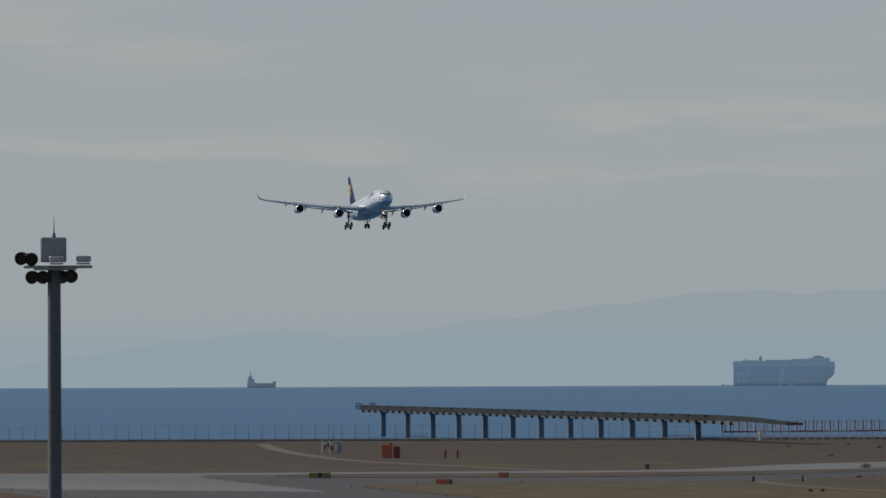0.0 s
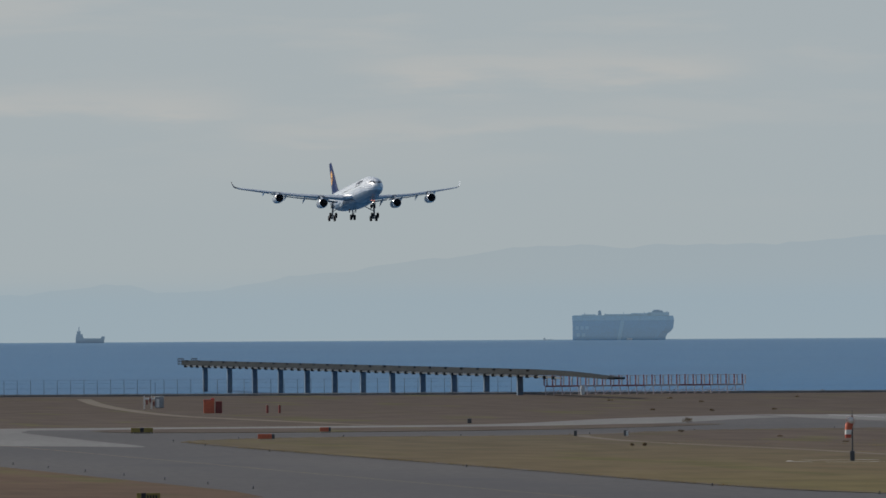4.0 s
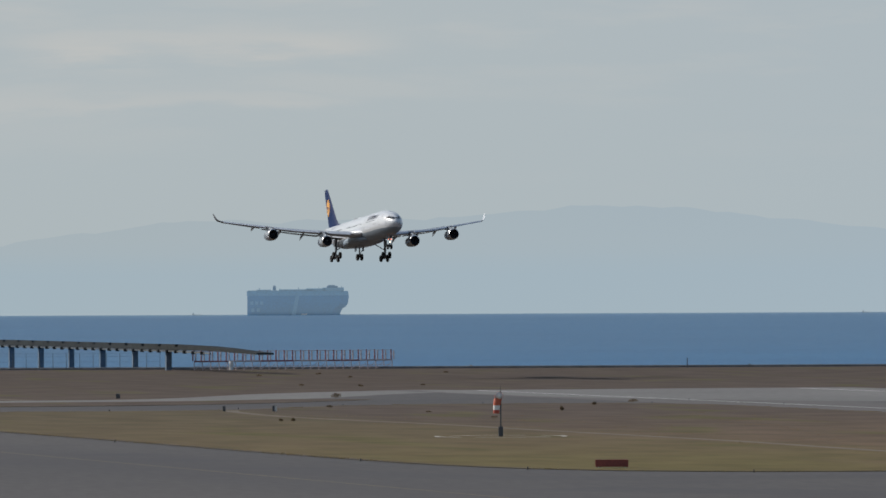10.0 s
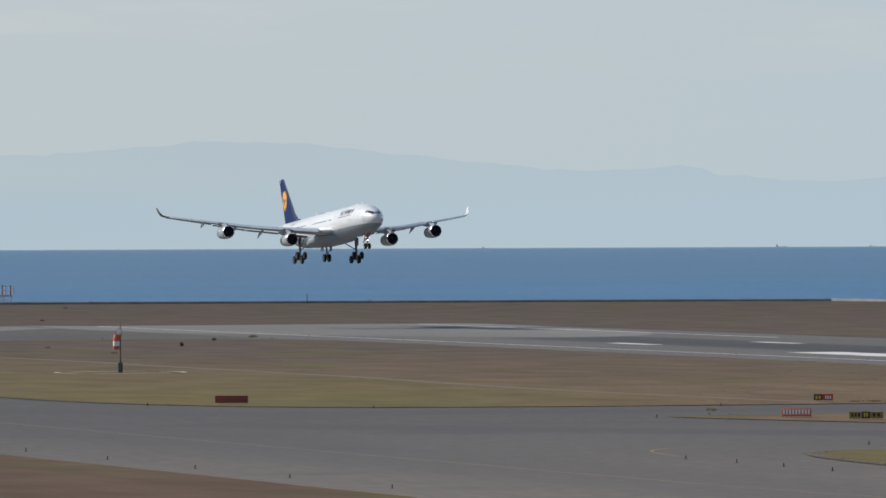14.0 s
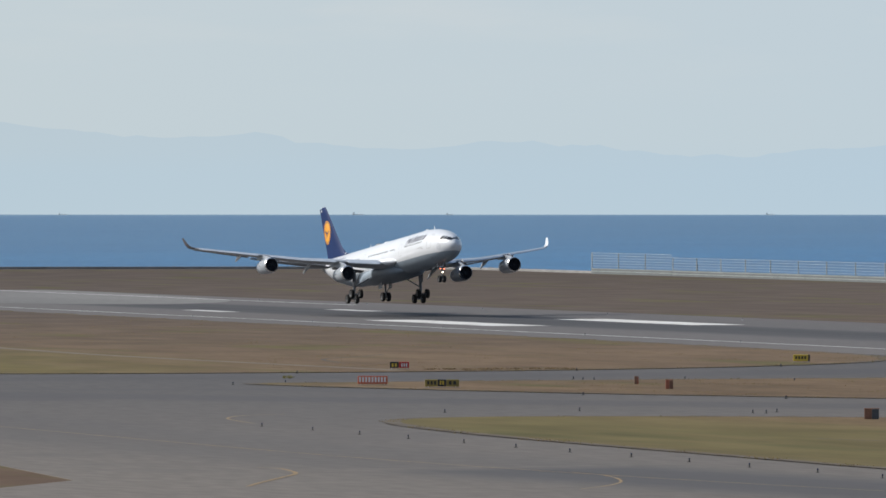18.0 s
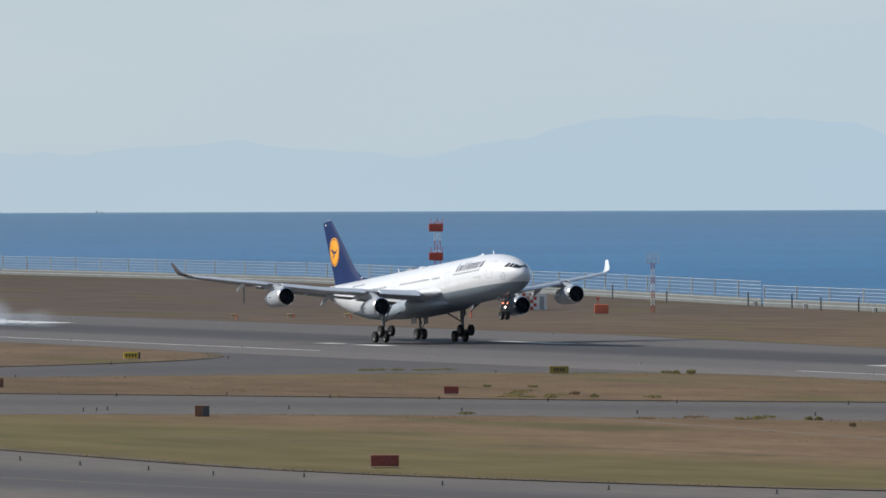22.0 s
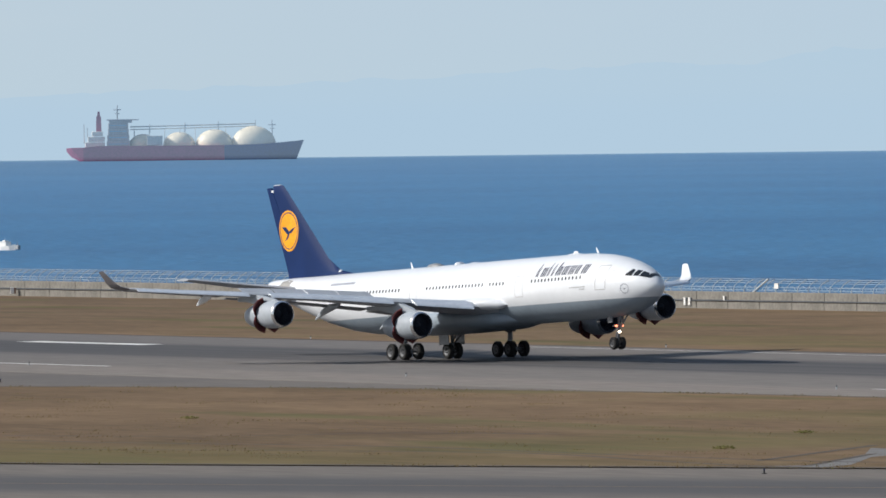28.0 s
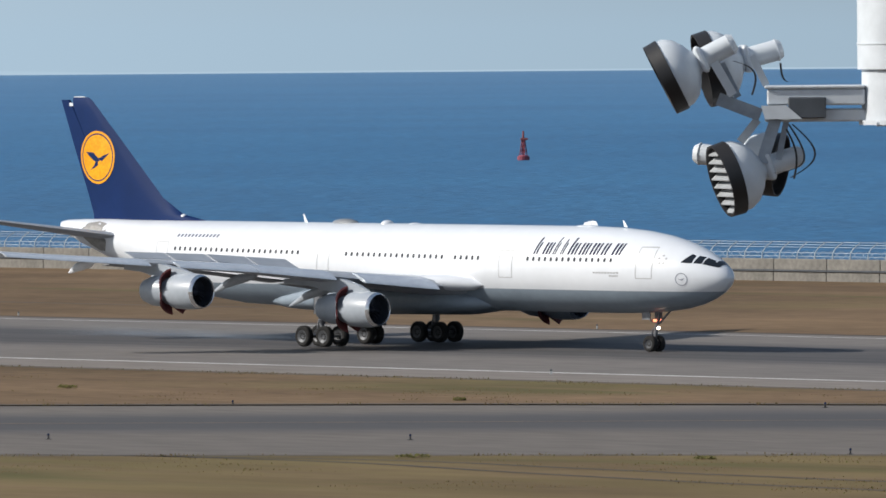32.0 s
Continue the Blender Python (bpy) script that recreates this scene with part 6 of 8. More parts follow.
for v in g["verts"]:
    v.co = Vector((-0.22 + v.co.x * 0.95, -0.35 + v.co.z, 5.25 + v.co.y))
part("hoop", bm, ORANGE, sock, "orange hoop at the mouth", smooth=True)
bm = bmesh.new()
lump(bm, (-0.18, -0.25, 5.25), 0.46, 1.05, 0.06)
part("mouth", bm, WHITE, sock, "white lining at the mouth", smooth=True)
SOCK = ((-0.30, 0.5, 5.0), (-0.42, 0.5, 4.55), (-0.50, 0.45, 4.05), (-0.55, 0.42, 3.45), (-0.56, 0.38, 3.0))
for (a, b), m, text in zip(zip(SOCK, SOCK[1:]), (ORANGE, ORANGE, WHITE, RED), ("", "orange sleeve", "white sleeve", "red tail")):
    bm = bmesh.new()
    loft(bm, [[(cx + r * math.cos(t), -0.15 + 0.8 * r * math.sin(t), z) for t in np.linspace(0, 2 * math.pi, 14, endpoint=False)] for cx, r, z in (a, b)])
    part("sleeve", bm, m, sock, text, smooth=True)
bm = bmesh.new()
n = 48
vs = [[bm.verts.new((-1195 + r * math.cos(2 * math.pi * k / n), 292 + r * math.sin(2 * math.pi * k / n), 0.115)) for k in range(n)] for r in (8.0, 8.7)]
for k in range(n):
    if k % 24 not in (5, 6, 7, 17, 18):
        bm.faces.new((vs[0][k], vs[1][k], vs[1][(k + 1) % n], vs[0][(k + 1) % n]))
sheet("trim_windsock_circle", "broken pale ring painted round the windsock", bm, WHITE_MARK, "marking")


# boards, signs and cabinets
def board(name, label, category, x, y, width, height, materials, depth=0.25, z=0.1, legs=True, group=""):
    """A low board on short legs, with its face split into panels left to right."""
    t = thing(name, label, category, standing(x, y, z), group)
    n = sum(w for w, _ in materials)
    u = -width / 2
    for w, m in materials:
        bm = bmesh.new()
        box(bm, u + 0.01, u + width * w / n - 0.01, -depth / 2, depth / 2, 0.12 if legs else 0.0, height, 0.025)
        part("panel", bm, m, t)
        u += width * w / n
    if legs:
        for s in (-0.4, 0.4):
            bm = bmesh.new()
            rod(bm, (s * width, 0, -0.1), (s * width, 0, 0.15), 0.04, 0.04, 6)
            part("leg", bm, GALV, t)
        bm = bmesh.new()
        box(bm, -width / 2 - 0.1, width / 2 + 0.1, -0.3, 0.3, -0.06, 0.02, 0.01)
        part("footing", bm, CONCRETE, t)
    return t


def bars(t, x0, x1, z0, z1, count, material, depth=0.25):
    """Unreadable writing as upright bars."""
    for k in range(count):
        u = x0 + (x1 - x0) * (k + 0.15) / count
        bm = bmesh.new()
        box(bm, u, u + (x1 - x0) * 0.6 / count, -depth / 2 - 0.02, -depth / 2 - 0.003, z0, z1)
        part("writing_bar", bm, material, t)


board("marker_board", "long faded red marker board on the grass edge", "marker board", -989, 254, 3.6, 0.9, [(1, RUST)], 0.5, group="red marker boards")
board("marker_board", "faded red marker board standing in mown grass", "marker board", -615, 248, 2.0, 0.9, [(1, RUST)], 0.8, group="red marker boards")
board("marker_board", "small dull red marker board in dry grass", "marker board", -819, 337, 1.4, 0.8, [(1, RUST)], 0.5, group="red marker boards")
t = board("barrier", "orange and white slatted barrier beside the taxiway", "barrier", -897, 288.5, 3.0, 0.9, [(1, ORANGE)], 0.35)
bars(t, -1.4, 1.4, 0.3, 0.8, 9, WHITE, 0.35)
board("barrier", "low orange barrier board in the grass", "barrier", -1437, 258, 2.6, 0.85, [(5, ORANGE), (1, DARK)], 0.4)
board("barrier", "low orange barrier board in the grass", "barrier", -1516, 282, 1.8, 0.8, [(4, ORANGE), (1, DARK)], 0.4)
t = board("taxiway_sign", "dark taxiway sign with a black middle panel", "sign", -884, 291.5, 3.4, 0.8, [(3, SIGN_DULL), (2, BLACK), (3, SIGN_DULL)], group="taxiway signs")
bars(t, -1.5, -0.5, 0.3, 0.65, 3, BLACK)
bars(t, -0.25, 0.25, 0.28, 0.68, 2, SIGN_YELLOW)
bars(t, 0.6, 1.5, 0.3, 0.65, 2, BLACK)
t = board("taxiway_sign", "black and red holding sign beside the taxiway", "sign", -973, 316, 2.1, 0.78, [(2, BLACK), (2.3, SIGN_RED)], group="taxiway signs")
bars(t, -0.9, -0.2, 0.25, 0.6, 2, SIGN_YELLOW)
bars(t, 0.15, 0.9, 0.25, 0.6, 3, WHITE)
t = board("taxiway_sign", "yellow sign with black writing in dry grass", "sign", -996, 371, 1.9, 0.85, [(8, SIGN_YELLOW), (1, BLACK)], group="taxiway signs")
bars(t, -0.75, 0.6, 0.35, 0.68, 4, BLACK)
t = board("taxiway_sign", "yellow sign with black writing at the runway edge", "sign", -897.4, 381.3, 2.0, 0.88, [(1, SIGN_DULL)], group="taxiway signs")
bars(t, -0.55, 0.6, 0.35, 0.66, 4, BLACK)
t = board("taxiway_sign", "yellow and black sign beside the far taxiway", "sign", -1524, 253, 3.6, 0.85, [(3, SIGN_DULL), (1.2, BLACK), (3, SIGN_DULL)], group="taxiway signs")
t = board("taxiway_sign", "yellow and black sign on a grass tip", "sign", -978, 163, 2.5, 1.0, [(1, SIGN_DULL), (1, BLACK), (3, SIGN_DULL)], group="taxiway signs")
bars(t, -0.2, 1.0, 0.3, 0.75, 4, BLACK)
t = board("taxiway_sign", "yellow and black sign with a white end on reddish grass", "sign", -601, 160.6, 3.4, 0.95, [(1.2, WHITE), (0.6, SIGN_PALE), (0.5, BLACK), (2, SIGN_PALE)], 0.35, 0.02, group="taxiway signs")
bars(t, 0.6, 1.5, 0.3, 0.7, 4, BLACK, 0.35)
t = board("taxiway_sign", "yellow sign with a black A4 panel in the middle", "sign", -551.5, 268.5, 3.15, 0.92, [(2.5, SIGN_DULL), (1.6, BLACK), (1.5, SIGN_DULL)], group="taxiway signs")
for text, x, ink in (("B4", -0.68, BLACK), ("A4", 0.27, SIGN_YELLOW), ("A", 0.95, BLACK)):
    fc = bpy.data.curves.new(text, "FONT")
    fc.body, fc.size, fc.extrude, fc.align_x, fc.offset = text, 0.62, 0.006, "CENTER", 0.012
    letters = new("writing", fc)
    letters.data.materials.append(ink)
    letters.parent = t
    letters.matrix_basis = pose(x, -0.14, 0.31, 90, 0, 0)
for x, s in ((-1.22, -1), (1.34, 1)):
    # slanting arrow: shaft and head
    bm = bmesh.new()
    rod(bm, (x - 0.14 * s, -0.135, 0.36), (x + 0.05 * s, -0.135, 0.55), 0.035, 0.035, 6)
    rod(bm, (x + 0.02 * s, -0.135, 0.52), (x + 0.15 * s, -0.135, 0.65), 0.13, 0.005, 8)
    part("arrow", bm, BLACK, t)
t = board("taxiway_sign", "orange and olive sign beside the runway", "sign", -463, 384, 1.05, 0.85, [(0.5, ORANGE), (3, surface("olive_sign", (0.25, 0.22, 0.03), (0.2, 0.17, 0.03), 1, 0.6))], group="taxiway signs")
bars(t, -0.2, 0.4, 0.35, 0.65, 3, BLACK)


def cabinet(label, x, y, width, height, left, right, group="airfield cabinets", z=0.1):
    t = thing("cabinet", label, "cabinet", standing(x, y, z), group)
    bm = bmesh.new()
    box(bm, -width / 2, 0.02 * width, -width * 0.3, width * 0.3, 0, height, 0.03)
    part("body", bm, left, t)
    bm = bmesh.new()
    box(bm, 0.03 * width, width / 2, -width * 0.28, width * 0.3, 0, height * 0.97, 0.03)
    part("door", bm, right, t)
    bm = bmesh.new()
    box(bm, -width * 0.54, width * 0.54, -width * 0.34, width * 0.34, height, height + 0.05, 0.02)
    part("roof", bm, left, t)
    return t


BOX_ORANGE = surface("box_orange_brown", (0.36, 0.12, 0.07), (0.28, 0.1, 0.06), 1.5, 0.7)
cabinet("dark brown cabinet on mown grass", -756, 288, 1.25, 0.88, BROWN, DARK)
cabinet("small brown and white cabinet in dry grass", -430.7, 338.35, 0.58, 0.95, BROWN, surface("cabinet_pale", (0.45, 0.36, 0.28), None, 2, 0.7))
cabinet("small brown and white cabinet beside the taxiway", -369.6, 289.3, 0.52, 0.98, BROWN, surface("cabinet_cream", (0.48, 0.38, 0.3), None, 2, 0.7))
cabinet("orange-brown box at the taxiway edge", -872, 311, 0.75, 0.85, BOX_ORANGE, BROWN)
cabinet("narrow brown box at the taxiway edge", -893, 315, 0.42, 0.75, BROWN, BOX_ORANGE)
cabinet("dark box in far grass", -1442, 316, 0.7, 0.85, DARK, WHITE)
cabinet("dark box in far grass", -1447, 309, 0.45, 0.8, DARK, DARK)
cabinet("small dark box beside the far taxiway", -1620, 327, 0.7, 0.8, DARK, DARK, z=0.03)
for x, y in ((-1806.5, 324.6), (-1807.5, 327.2)):
    t = thing("marker_post", "stout dark red post in far grass", "post", standing(x, y, 0.0), "far red posts")
    bm = bmesh.new()
    rod(bm, (0, 0, 0), (0, 0, 1.45), 0.24, 0.22, 8)
    part("shaft", bm, RUST, t)
    bm = bmesh.new()
    rod(bm, (0, 0, 1.45), (0, 0, 1.6), 0.28, 0.2, 8)
    part("cap", bm, BROWN, t)
for x, y in ((-621, 298), (-622, 299.3)):
    t = thing("marker_post", "thin dark post in mown grass", "post", standing(x, y, 0.09), "thin marker posts")
    bm = bmesh.new()
    rod(bm, (0, 0, 0), (0, 0, 1.05), 0.05, 0.04, 8)
    part("shaft", bm, BROWN, t)
    bm = bmesh.new()
    rod(bm, (0, 0, 0.85), (0, 0, 0.92), 0.06, 0.06, 8)
    part("band", bm, GREY, t)
t = thing("marker_light", "red T-shaped marker at the taxiway edge", "marker", standing(-392, 288, 0.05))
bm = bmesh.new()
box(bm, -0.32, 0.32, -0.06, 0.06, 0.22, 0.36, 0.02)
part("crossbar", bm, RUST, t)
bm = bmesh.new()
rod(bm, (0, 0, 0), (0, 0, 0.24), 0.07, 0.05, 8)
part("stem", bm, RUST, t)

# red sheds and equipment at the runway's far end
shed = thing("equipment_shed", "small orange-red equipment shed on the grass", "shed", standing(-1813, 315, 0.0))
bm = bmesh.new()
box(bm, -1.8, 0.3, -1.2, 1.2, 0, 2.5, 0.06)
part("body", bm, ORANGE, shed)
bm = bmesh.new()
box(bm, 0.5, 1.8, -1.0, 1.2, 0, 2.3, 0.06)
part("annex", bm, RUST, shed)
bm = bmesh.new()
box(bm, -1.9, 0.4, -1.3, 1.3, 2.5, 2.62, 0.03)
box(bm, -0.4, 0.3, -0.4, 0.4, 2.6, 2.95, 0.03)
part("roof", bm, RED, shed)
hut = thing("instrument_hut", "white instrument hut with red panels and a mast", "hut", standing(-1901, 318, 0.0))
bm = bmesh.new()
box(bm, 0.3, 2.1, -1.1, 1.1, 0.2, 2.4, 0.1)
part("body", bm, GREY, hut, "pale grey cabin")
bm = bmesh.new()
box(bm, 0.2, 2.2, -1.2, 1.2, 2.4, 2.52, 0.04)
part("roof", bm, WHITE, hut)
bm = bmesh.new()
box(bm, 0.6, 1.2, -1.14, -1.1, 0.3, 2.0)
part("door", bm, WHITE, hut)
for x in (-1.9, -0.4):
    bm = bmesh.new()
    rod(bm, (x, -0.6, 0), (x, -0.6, 2.7), 0.14, 0.12, 6)
    rod(bm, (x, 0.6, 0), (x, 0.6, 2.7), 0.14, 0.12, 6)
    part("frame_leg", bm, WHITE, hut)
bm = bmesh.new()
box(bm, -1.95, 0.3, -0.7, 0.7, 1.9, 2.2, 0.04)
part("platform", bm, WHITE, hut)
for x, z in ((-1.5, 0.9), (-0.85, 1.3), (-0.1, 0.6)):
    bm = bmesh.new()
    box(bm, x, x + 0.35, -0.8, -0.5, z, z + 0.9, 0.03)
    part("panel", bm, RUST, hut, "red panel")
bm = bmesh.new()
rod(bm, (0.35, 0, 2.4), (0.35, 0, 5.4), 0.06, 0.04, 6)
part("mast", bm, DARK, hut)

# glide-slope mast, checkered hut and their neighbours
def lattice(t, width, z0, z1, bays, rod_r, colours):
    """A square lattice mast in bands of colour."""
    h = (z1 - z0) / bays
    for k in range(bays):
        bm = bmesh.new()
        a, b = z0 + h * k, z0 + h * (k + 1)
        w = width / 2
        c = [(-w, -w), (w, -w), (w, w), (-w, w)]
        for i in range(4):
            j = (i + 1) % 4
            rod(bm, (*c[i], a), (*c[i], b), rod_r, None, 5)
            rod(bm, (*c[i], a), (*c[j], b), rod_r * 0.7, None, 4)
            rod(bm, (*c[j], a), (*c[i], b), rod_r * 0.7, None, 4)
            rod(bm, (*c[i], b), (*c[j], b), rod_r * 0.7, None, 4)
        part("lattice_section", bm, colours[k % len(colours)], t)


glide_mast = thing("antenna_tower", "red and white lattice tower with three red aerial boxes", "antenna tower", standing(-1364, 559, 0.0))
lattice(glide_mast, 0.95, 0, 13.6, 9, 0.042, [RED, WHITE])
for z in (4.0, 8.2, 12.7):
    bm = bmesh.new()
    box(bm, -1.35, 0.9, -0.9, -0.5, z - 0.62, z + 0.62, 0.08)
    part("aerial_box", bm, RED, glide_mast, "red aerial box")
    bm = bmesh.new()
    for x in (-1.0, 0.0, 0.8):
        rod(bm, (x, -0.7, z + 0.6), (x, -0.7, z + 1.5), 0.05, 0.05, 5)
    part("aerial_rods", bm, RED, glide_mast)
bm = bmesh.new()
box(bm, 0.9, 1.5, -0.3, 0.3, 0, 2.3, 0.05)
part("cabinet", bm, WHITE, glide_mast)
hut = thing("checkered_hut", "equipment hut in red and white checks", "hut", standing(-1343, 566, 0.0))
bm = bmesh.new()
box(bm, -2.45, -0.3, -1.5, 1.5, 0, 2.65, 0.05)
part("body", bm, WHITE, hut, "cabin in red and white checks")
bm = bmesh.new()
box(bm, -0.2, 2.4, -1.2, 1.4, 0, 2.55, 0.05)
part("annex", bm, WHITE, hut, "white annex")
for x0, cols, y in ((-2.45, 4, -1.5), (-0.2, 2, -1.2)):
    for i in range(cols):
        for k in range(5):
            if (i + k) % 2 == 0:
                bm = bmesh.new()
                box(bm, x0 + 0.53 * i + 0.03, x0 + 0.53 * (i + 1) - 0.01, y - 0.05, y, 0.04 + 0.52 * k, 0.04 + 0.52 * (k + 1) - 0.02, 0.0)
                part("check_panel", bm, RED, hut)
bm = bmesh.new()
box(bm, 1.3, 2.0, -1.24, -1.2, 0.1, 2.1, 0.0)
part("door", bm, GREY, hut)
bm = bmesh.new()
box(bm, -2.5, -0.25, -1.6, 1.6, 2.65, 2.74, 0.03)
box(bm, -0.15, 2.45, -1.3, 1.5, 2.55, 2.63, 0.03)
part("roof", bm, WHITE, hut)
t = thing("equipment_box", "red equipment box with a short mast", "equipment", standing(-1297, 558, 0.0))
bm = bmesh.new()
box(bm, -1.05, 1.05, -0.7, 0.7, 0.1, 1.45, 0.06)
part("body", bm, ORANGE, t)
bm = bmesh.new()
rod(bm, (-0.5, 0, 1.4), (-0.5, 0, 2.7), 0.09, 0.06, 6)
box(bm, -0.8, -0.2, -0.1, 0.1, 2.2, 2.45, 0.02)
part("mast", bm, RED, t)
t = thing("antenna_mast", "slim lattice mast with a square aerial cage", "antenna mast", standing(-1303, 569, 0.0))
lattice(t, 0.5, 0, 7.6, 7, 0.045, [RED, WHITE])
bm = bmesh.new()
for z in (7.6, 8.2, 8.9):
    for i in range(4):
        a, b = [(-0.95, -0.95), (0.95, -0.95), (0.95, 0.95), (-0.95, 0.95)][i], [(0.95, -0.95), (0.95, 0.95), (-0.95, 0.95), (-0.95, -0.95)][i]
        rod(bm, (*a, z), (*b, z), 0.05, None, 4)
for x in (-0.95, -0.3, 0.3, 0.95):
    for y in (-0.95, 0.95):
        rod(bm, (x, y, 7.6), (x, y, 8.95), 0.045, None, 4)
part("aerial_cage", bm, GALV, t)
for x, y, h, m in ((-1381, 577, 5.7, DARK), (-1273, 527, 1.0, ORANGE), (-1440.2, 556, 2.9, DARK), (-1282.5, 494, 0.35, ORANGE), (-1293, 507, 0.4, ORANGE), (-1277.7, 510, 0.35, ORANGE), (-1455, 628, 2.3, DARK), (-1405, 616, 1.8, DARK), (-1310, 600, 1.9, DARK), (-1240, 592, 1.6, DARK), (-1700, 676, 2.0, DARK), (-1560, 650, 2.2, DARK), (-1900, 684, 2.5, DARK), (-2110, 560, 2.2, DARK)):
    t = thing("marker_post", "slim dark post on the shore grass" if m is DARK else "short orange marker post", "post", standing(x, y, 0.0), "shore posts")
    bm = bmesh.new()
    rod(bm, (0, 0, -0.1), (0, 0, h), 0.12 if h > 1.2 else 0.15, 0.1, 8)
    part("shaft", bm, m, t)
    bm = bmesh.new()
    rod(bm, (0, 0, h), (0, 0, h + 0.12), 0.19, 0.14, 8)
    part("cap", bm, m, t)
for x, y in ((-1367.8, 613.8), (-1338.7, 608.2), (-1296.5, 600.1), (-1274.9, 596.4), (-1249.3, 593.5)):
    t = thing("marker_post", "slim dark post before the slatted fence", "post", standing(x, y, 0.0), "shore posts")
    bm = bmesh.new()
    rod(bm, (0, 0, -0.1), (0, 0, 2.1), 0.13, 0.11, 8)
    part("shaft", bm, DARK, t)
    bm = bmesh.new()
    rod(bm, (0, 0, 2.1), (0, 0, 2.2), 0.16, 0.12, 8)
    part("cap", bm, DARK, t)
for x, y, z in ((-1363, 612.8, 0), (-1330.1, 606.6, 0), (-1286.8, 598.3, 0), (-1269.3, 595.8, 0), (-1257.4, 594.4, 0), (-1036.7, 576.1, 0.3), (-989.7, 576.1, 0.3)):
    t = thing("junction_box", "small white and brown junction box by the shore wall", "box", standing(x, y, z), "shore junction boxes")
    bm = bmesh.new()
    box(bm, -0.3, 0.15, -0.2, 0.2, 0, 0.75, 0.03)
    part("body", bm, WHITE, t)
    bm = bmesh.new()
    box(bm, 0.17, 0.36, -0.18, 0.18, 0, 0.68, 0.03)
    part("side_box", bm, BROWN, t)
for x in (-1063.2, -1060.8):
    t = thing("fence_sign", "small white square sign on the shore fence", "sign", standing(x, 577.3, 2.0), "white fence signs")
    bm = bmesh.new()
    box(bm, -0.32, 0.32, -0.05, 0.0, 0.0, 0.6, 0.01)
    part("plate", bm, WHITE, t)
    bm = bmesh.new()
    rod(bm, (0, 0.02, -0.4), (0, 0.02, 0.5), 0.03, 0.03, 6)
    part("stay", bm, GALV, t)
t = thing("lamp_post", "slim shore lamp post with a pale head", "lamp post", standing(-1690, 672, 0.0))
bm = bmesh.new()
rod(bm, (0, 0, 0), (0, 0, 4.3), 0.1, 0.07, 8)
part("pole", bm, DARK, t)
bm = bmesh.new()
lump(bm, (0, 0, 4.45), 0.32, 0.6, 0.02)
part("lamp_head", bm, WHITE, t, smooth=True)
for bx in (21.05, 21.39, 21.74, 22.09):
    t = thing("approach_light_unit", "low pale light box beside the runway", "light unit", facing(bx, 1386, 0.0), "row of light units")
    bm = bmesh.new()
    box(bm, -0.5, 0.5, -0.6, 0.6, 0.25, 0.62, 0.06)
    part("housing", bm, surface("light_unit_tan", (0.5, 0.36, 0.2), None, 2, 0.6) if bx < 21.1 else bpy.data.materials["light_unit_tan"], t)
    for s in (-0.35, 0.35):
        bm = bmesh.new()
        rod(bm, (s, 0, 0), (s, 0, 0.3), 0.05, 0.05, 6)
        part("leg", bm, GALV, t)

# approach-light pier off the runway's end
pier = thing("approach_light_pier", "long dark approach-light pier on slim pillars in the sea", "pier")
PIER_DECK = surface("pier_deck", (0.038, 0.043, 0.046), (0.030, 0.034, 0.037), 0.1, 0.9, fine=1, specular=0.08)
# the legs' colour carries the blue of the haze
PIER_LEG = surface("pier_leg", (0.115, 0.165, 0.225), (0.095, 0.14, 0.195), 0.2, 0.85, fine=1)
PIER_PIPE = surface("pier_pipe", (0.12, 0.13, 0.135), (0.09, 0.098, 0.104), 0.3, 0.6, fine=2)
PIER_X0 = -2583.0


def pier_drop(x):
    """How far the deck has come down towards its landward end."""
    return float(np.interp(x, (-2120, -2085, -2060, -2030), (0, -0.2, -0.6, -1.3)))


def pier_thin(x):
    return float(np.interp(x, (-2110, -2030), (0, 0.85)))


for k in range(29):
    bm = bmesh.new()
    x0, x1 = PIER_X0 + 19.2 * k, PIER_X0 + 19.2 * k + 19.15
    loft(bm, [[(x, RUNWAY_Y - w, z0 + d), (x, RUNWAY_Y + w, z0 + d), (x, RUNWAY_Y + w, z1 + d), (x, RUNWAY_Y - w, z1 + d)] for x, d, w, z0, z1 in ((x0, pier_drop(x0), 1.9, 4.75 + pier_thin(x0), 6.0), (x1, pier_drop(x1), 1.9, 4.75 + pier_thin(x1), 6.0))])
    bmesh.ops.recalc_face_normals(bm, faces=bm.faces)
    part("deck_span", bm, PIER_DECK, pier)
for k in range(12):
    x = -2556 + 38.65 * k
    bm = bmesh.new()
    loft(bm, [[(x + sx * w, RUNWAY_Y + sy * w, z) for sx, sy in ((-1, -1), (1, -1), (1, 1), (-1, 1))] for z, w in ((-6, 0.64), (4.3, 0.64), (4.32, 0.85), (4.78, 0.85))])
    bmesh.ops.recalc_face_normals(bm, faces=bm.faces)
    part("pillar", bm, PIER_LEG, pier)
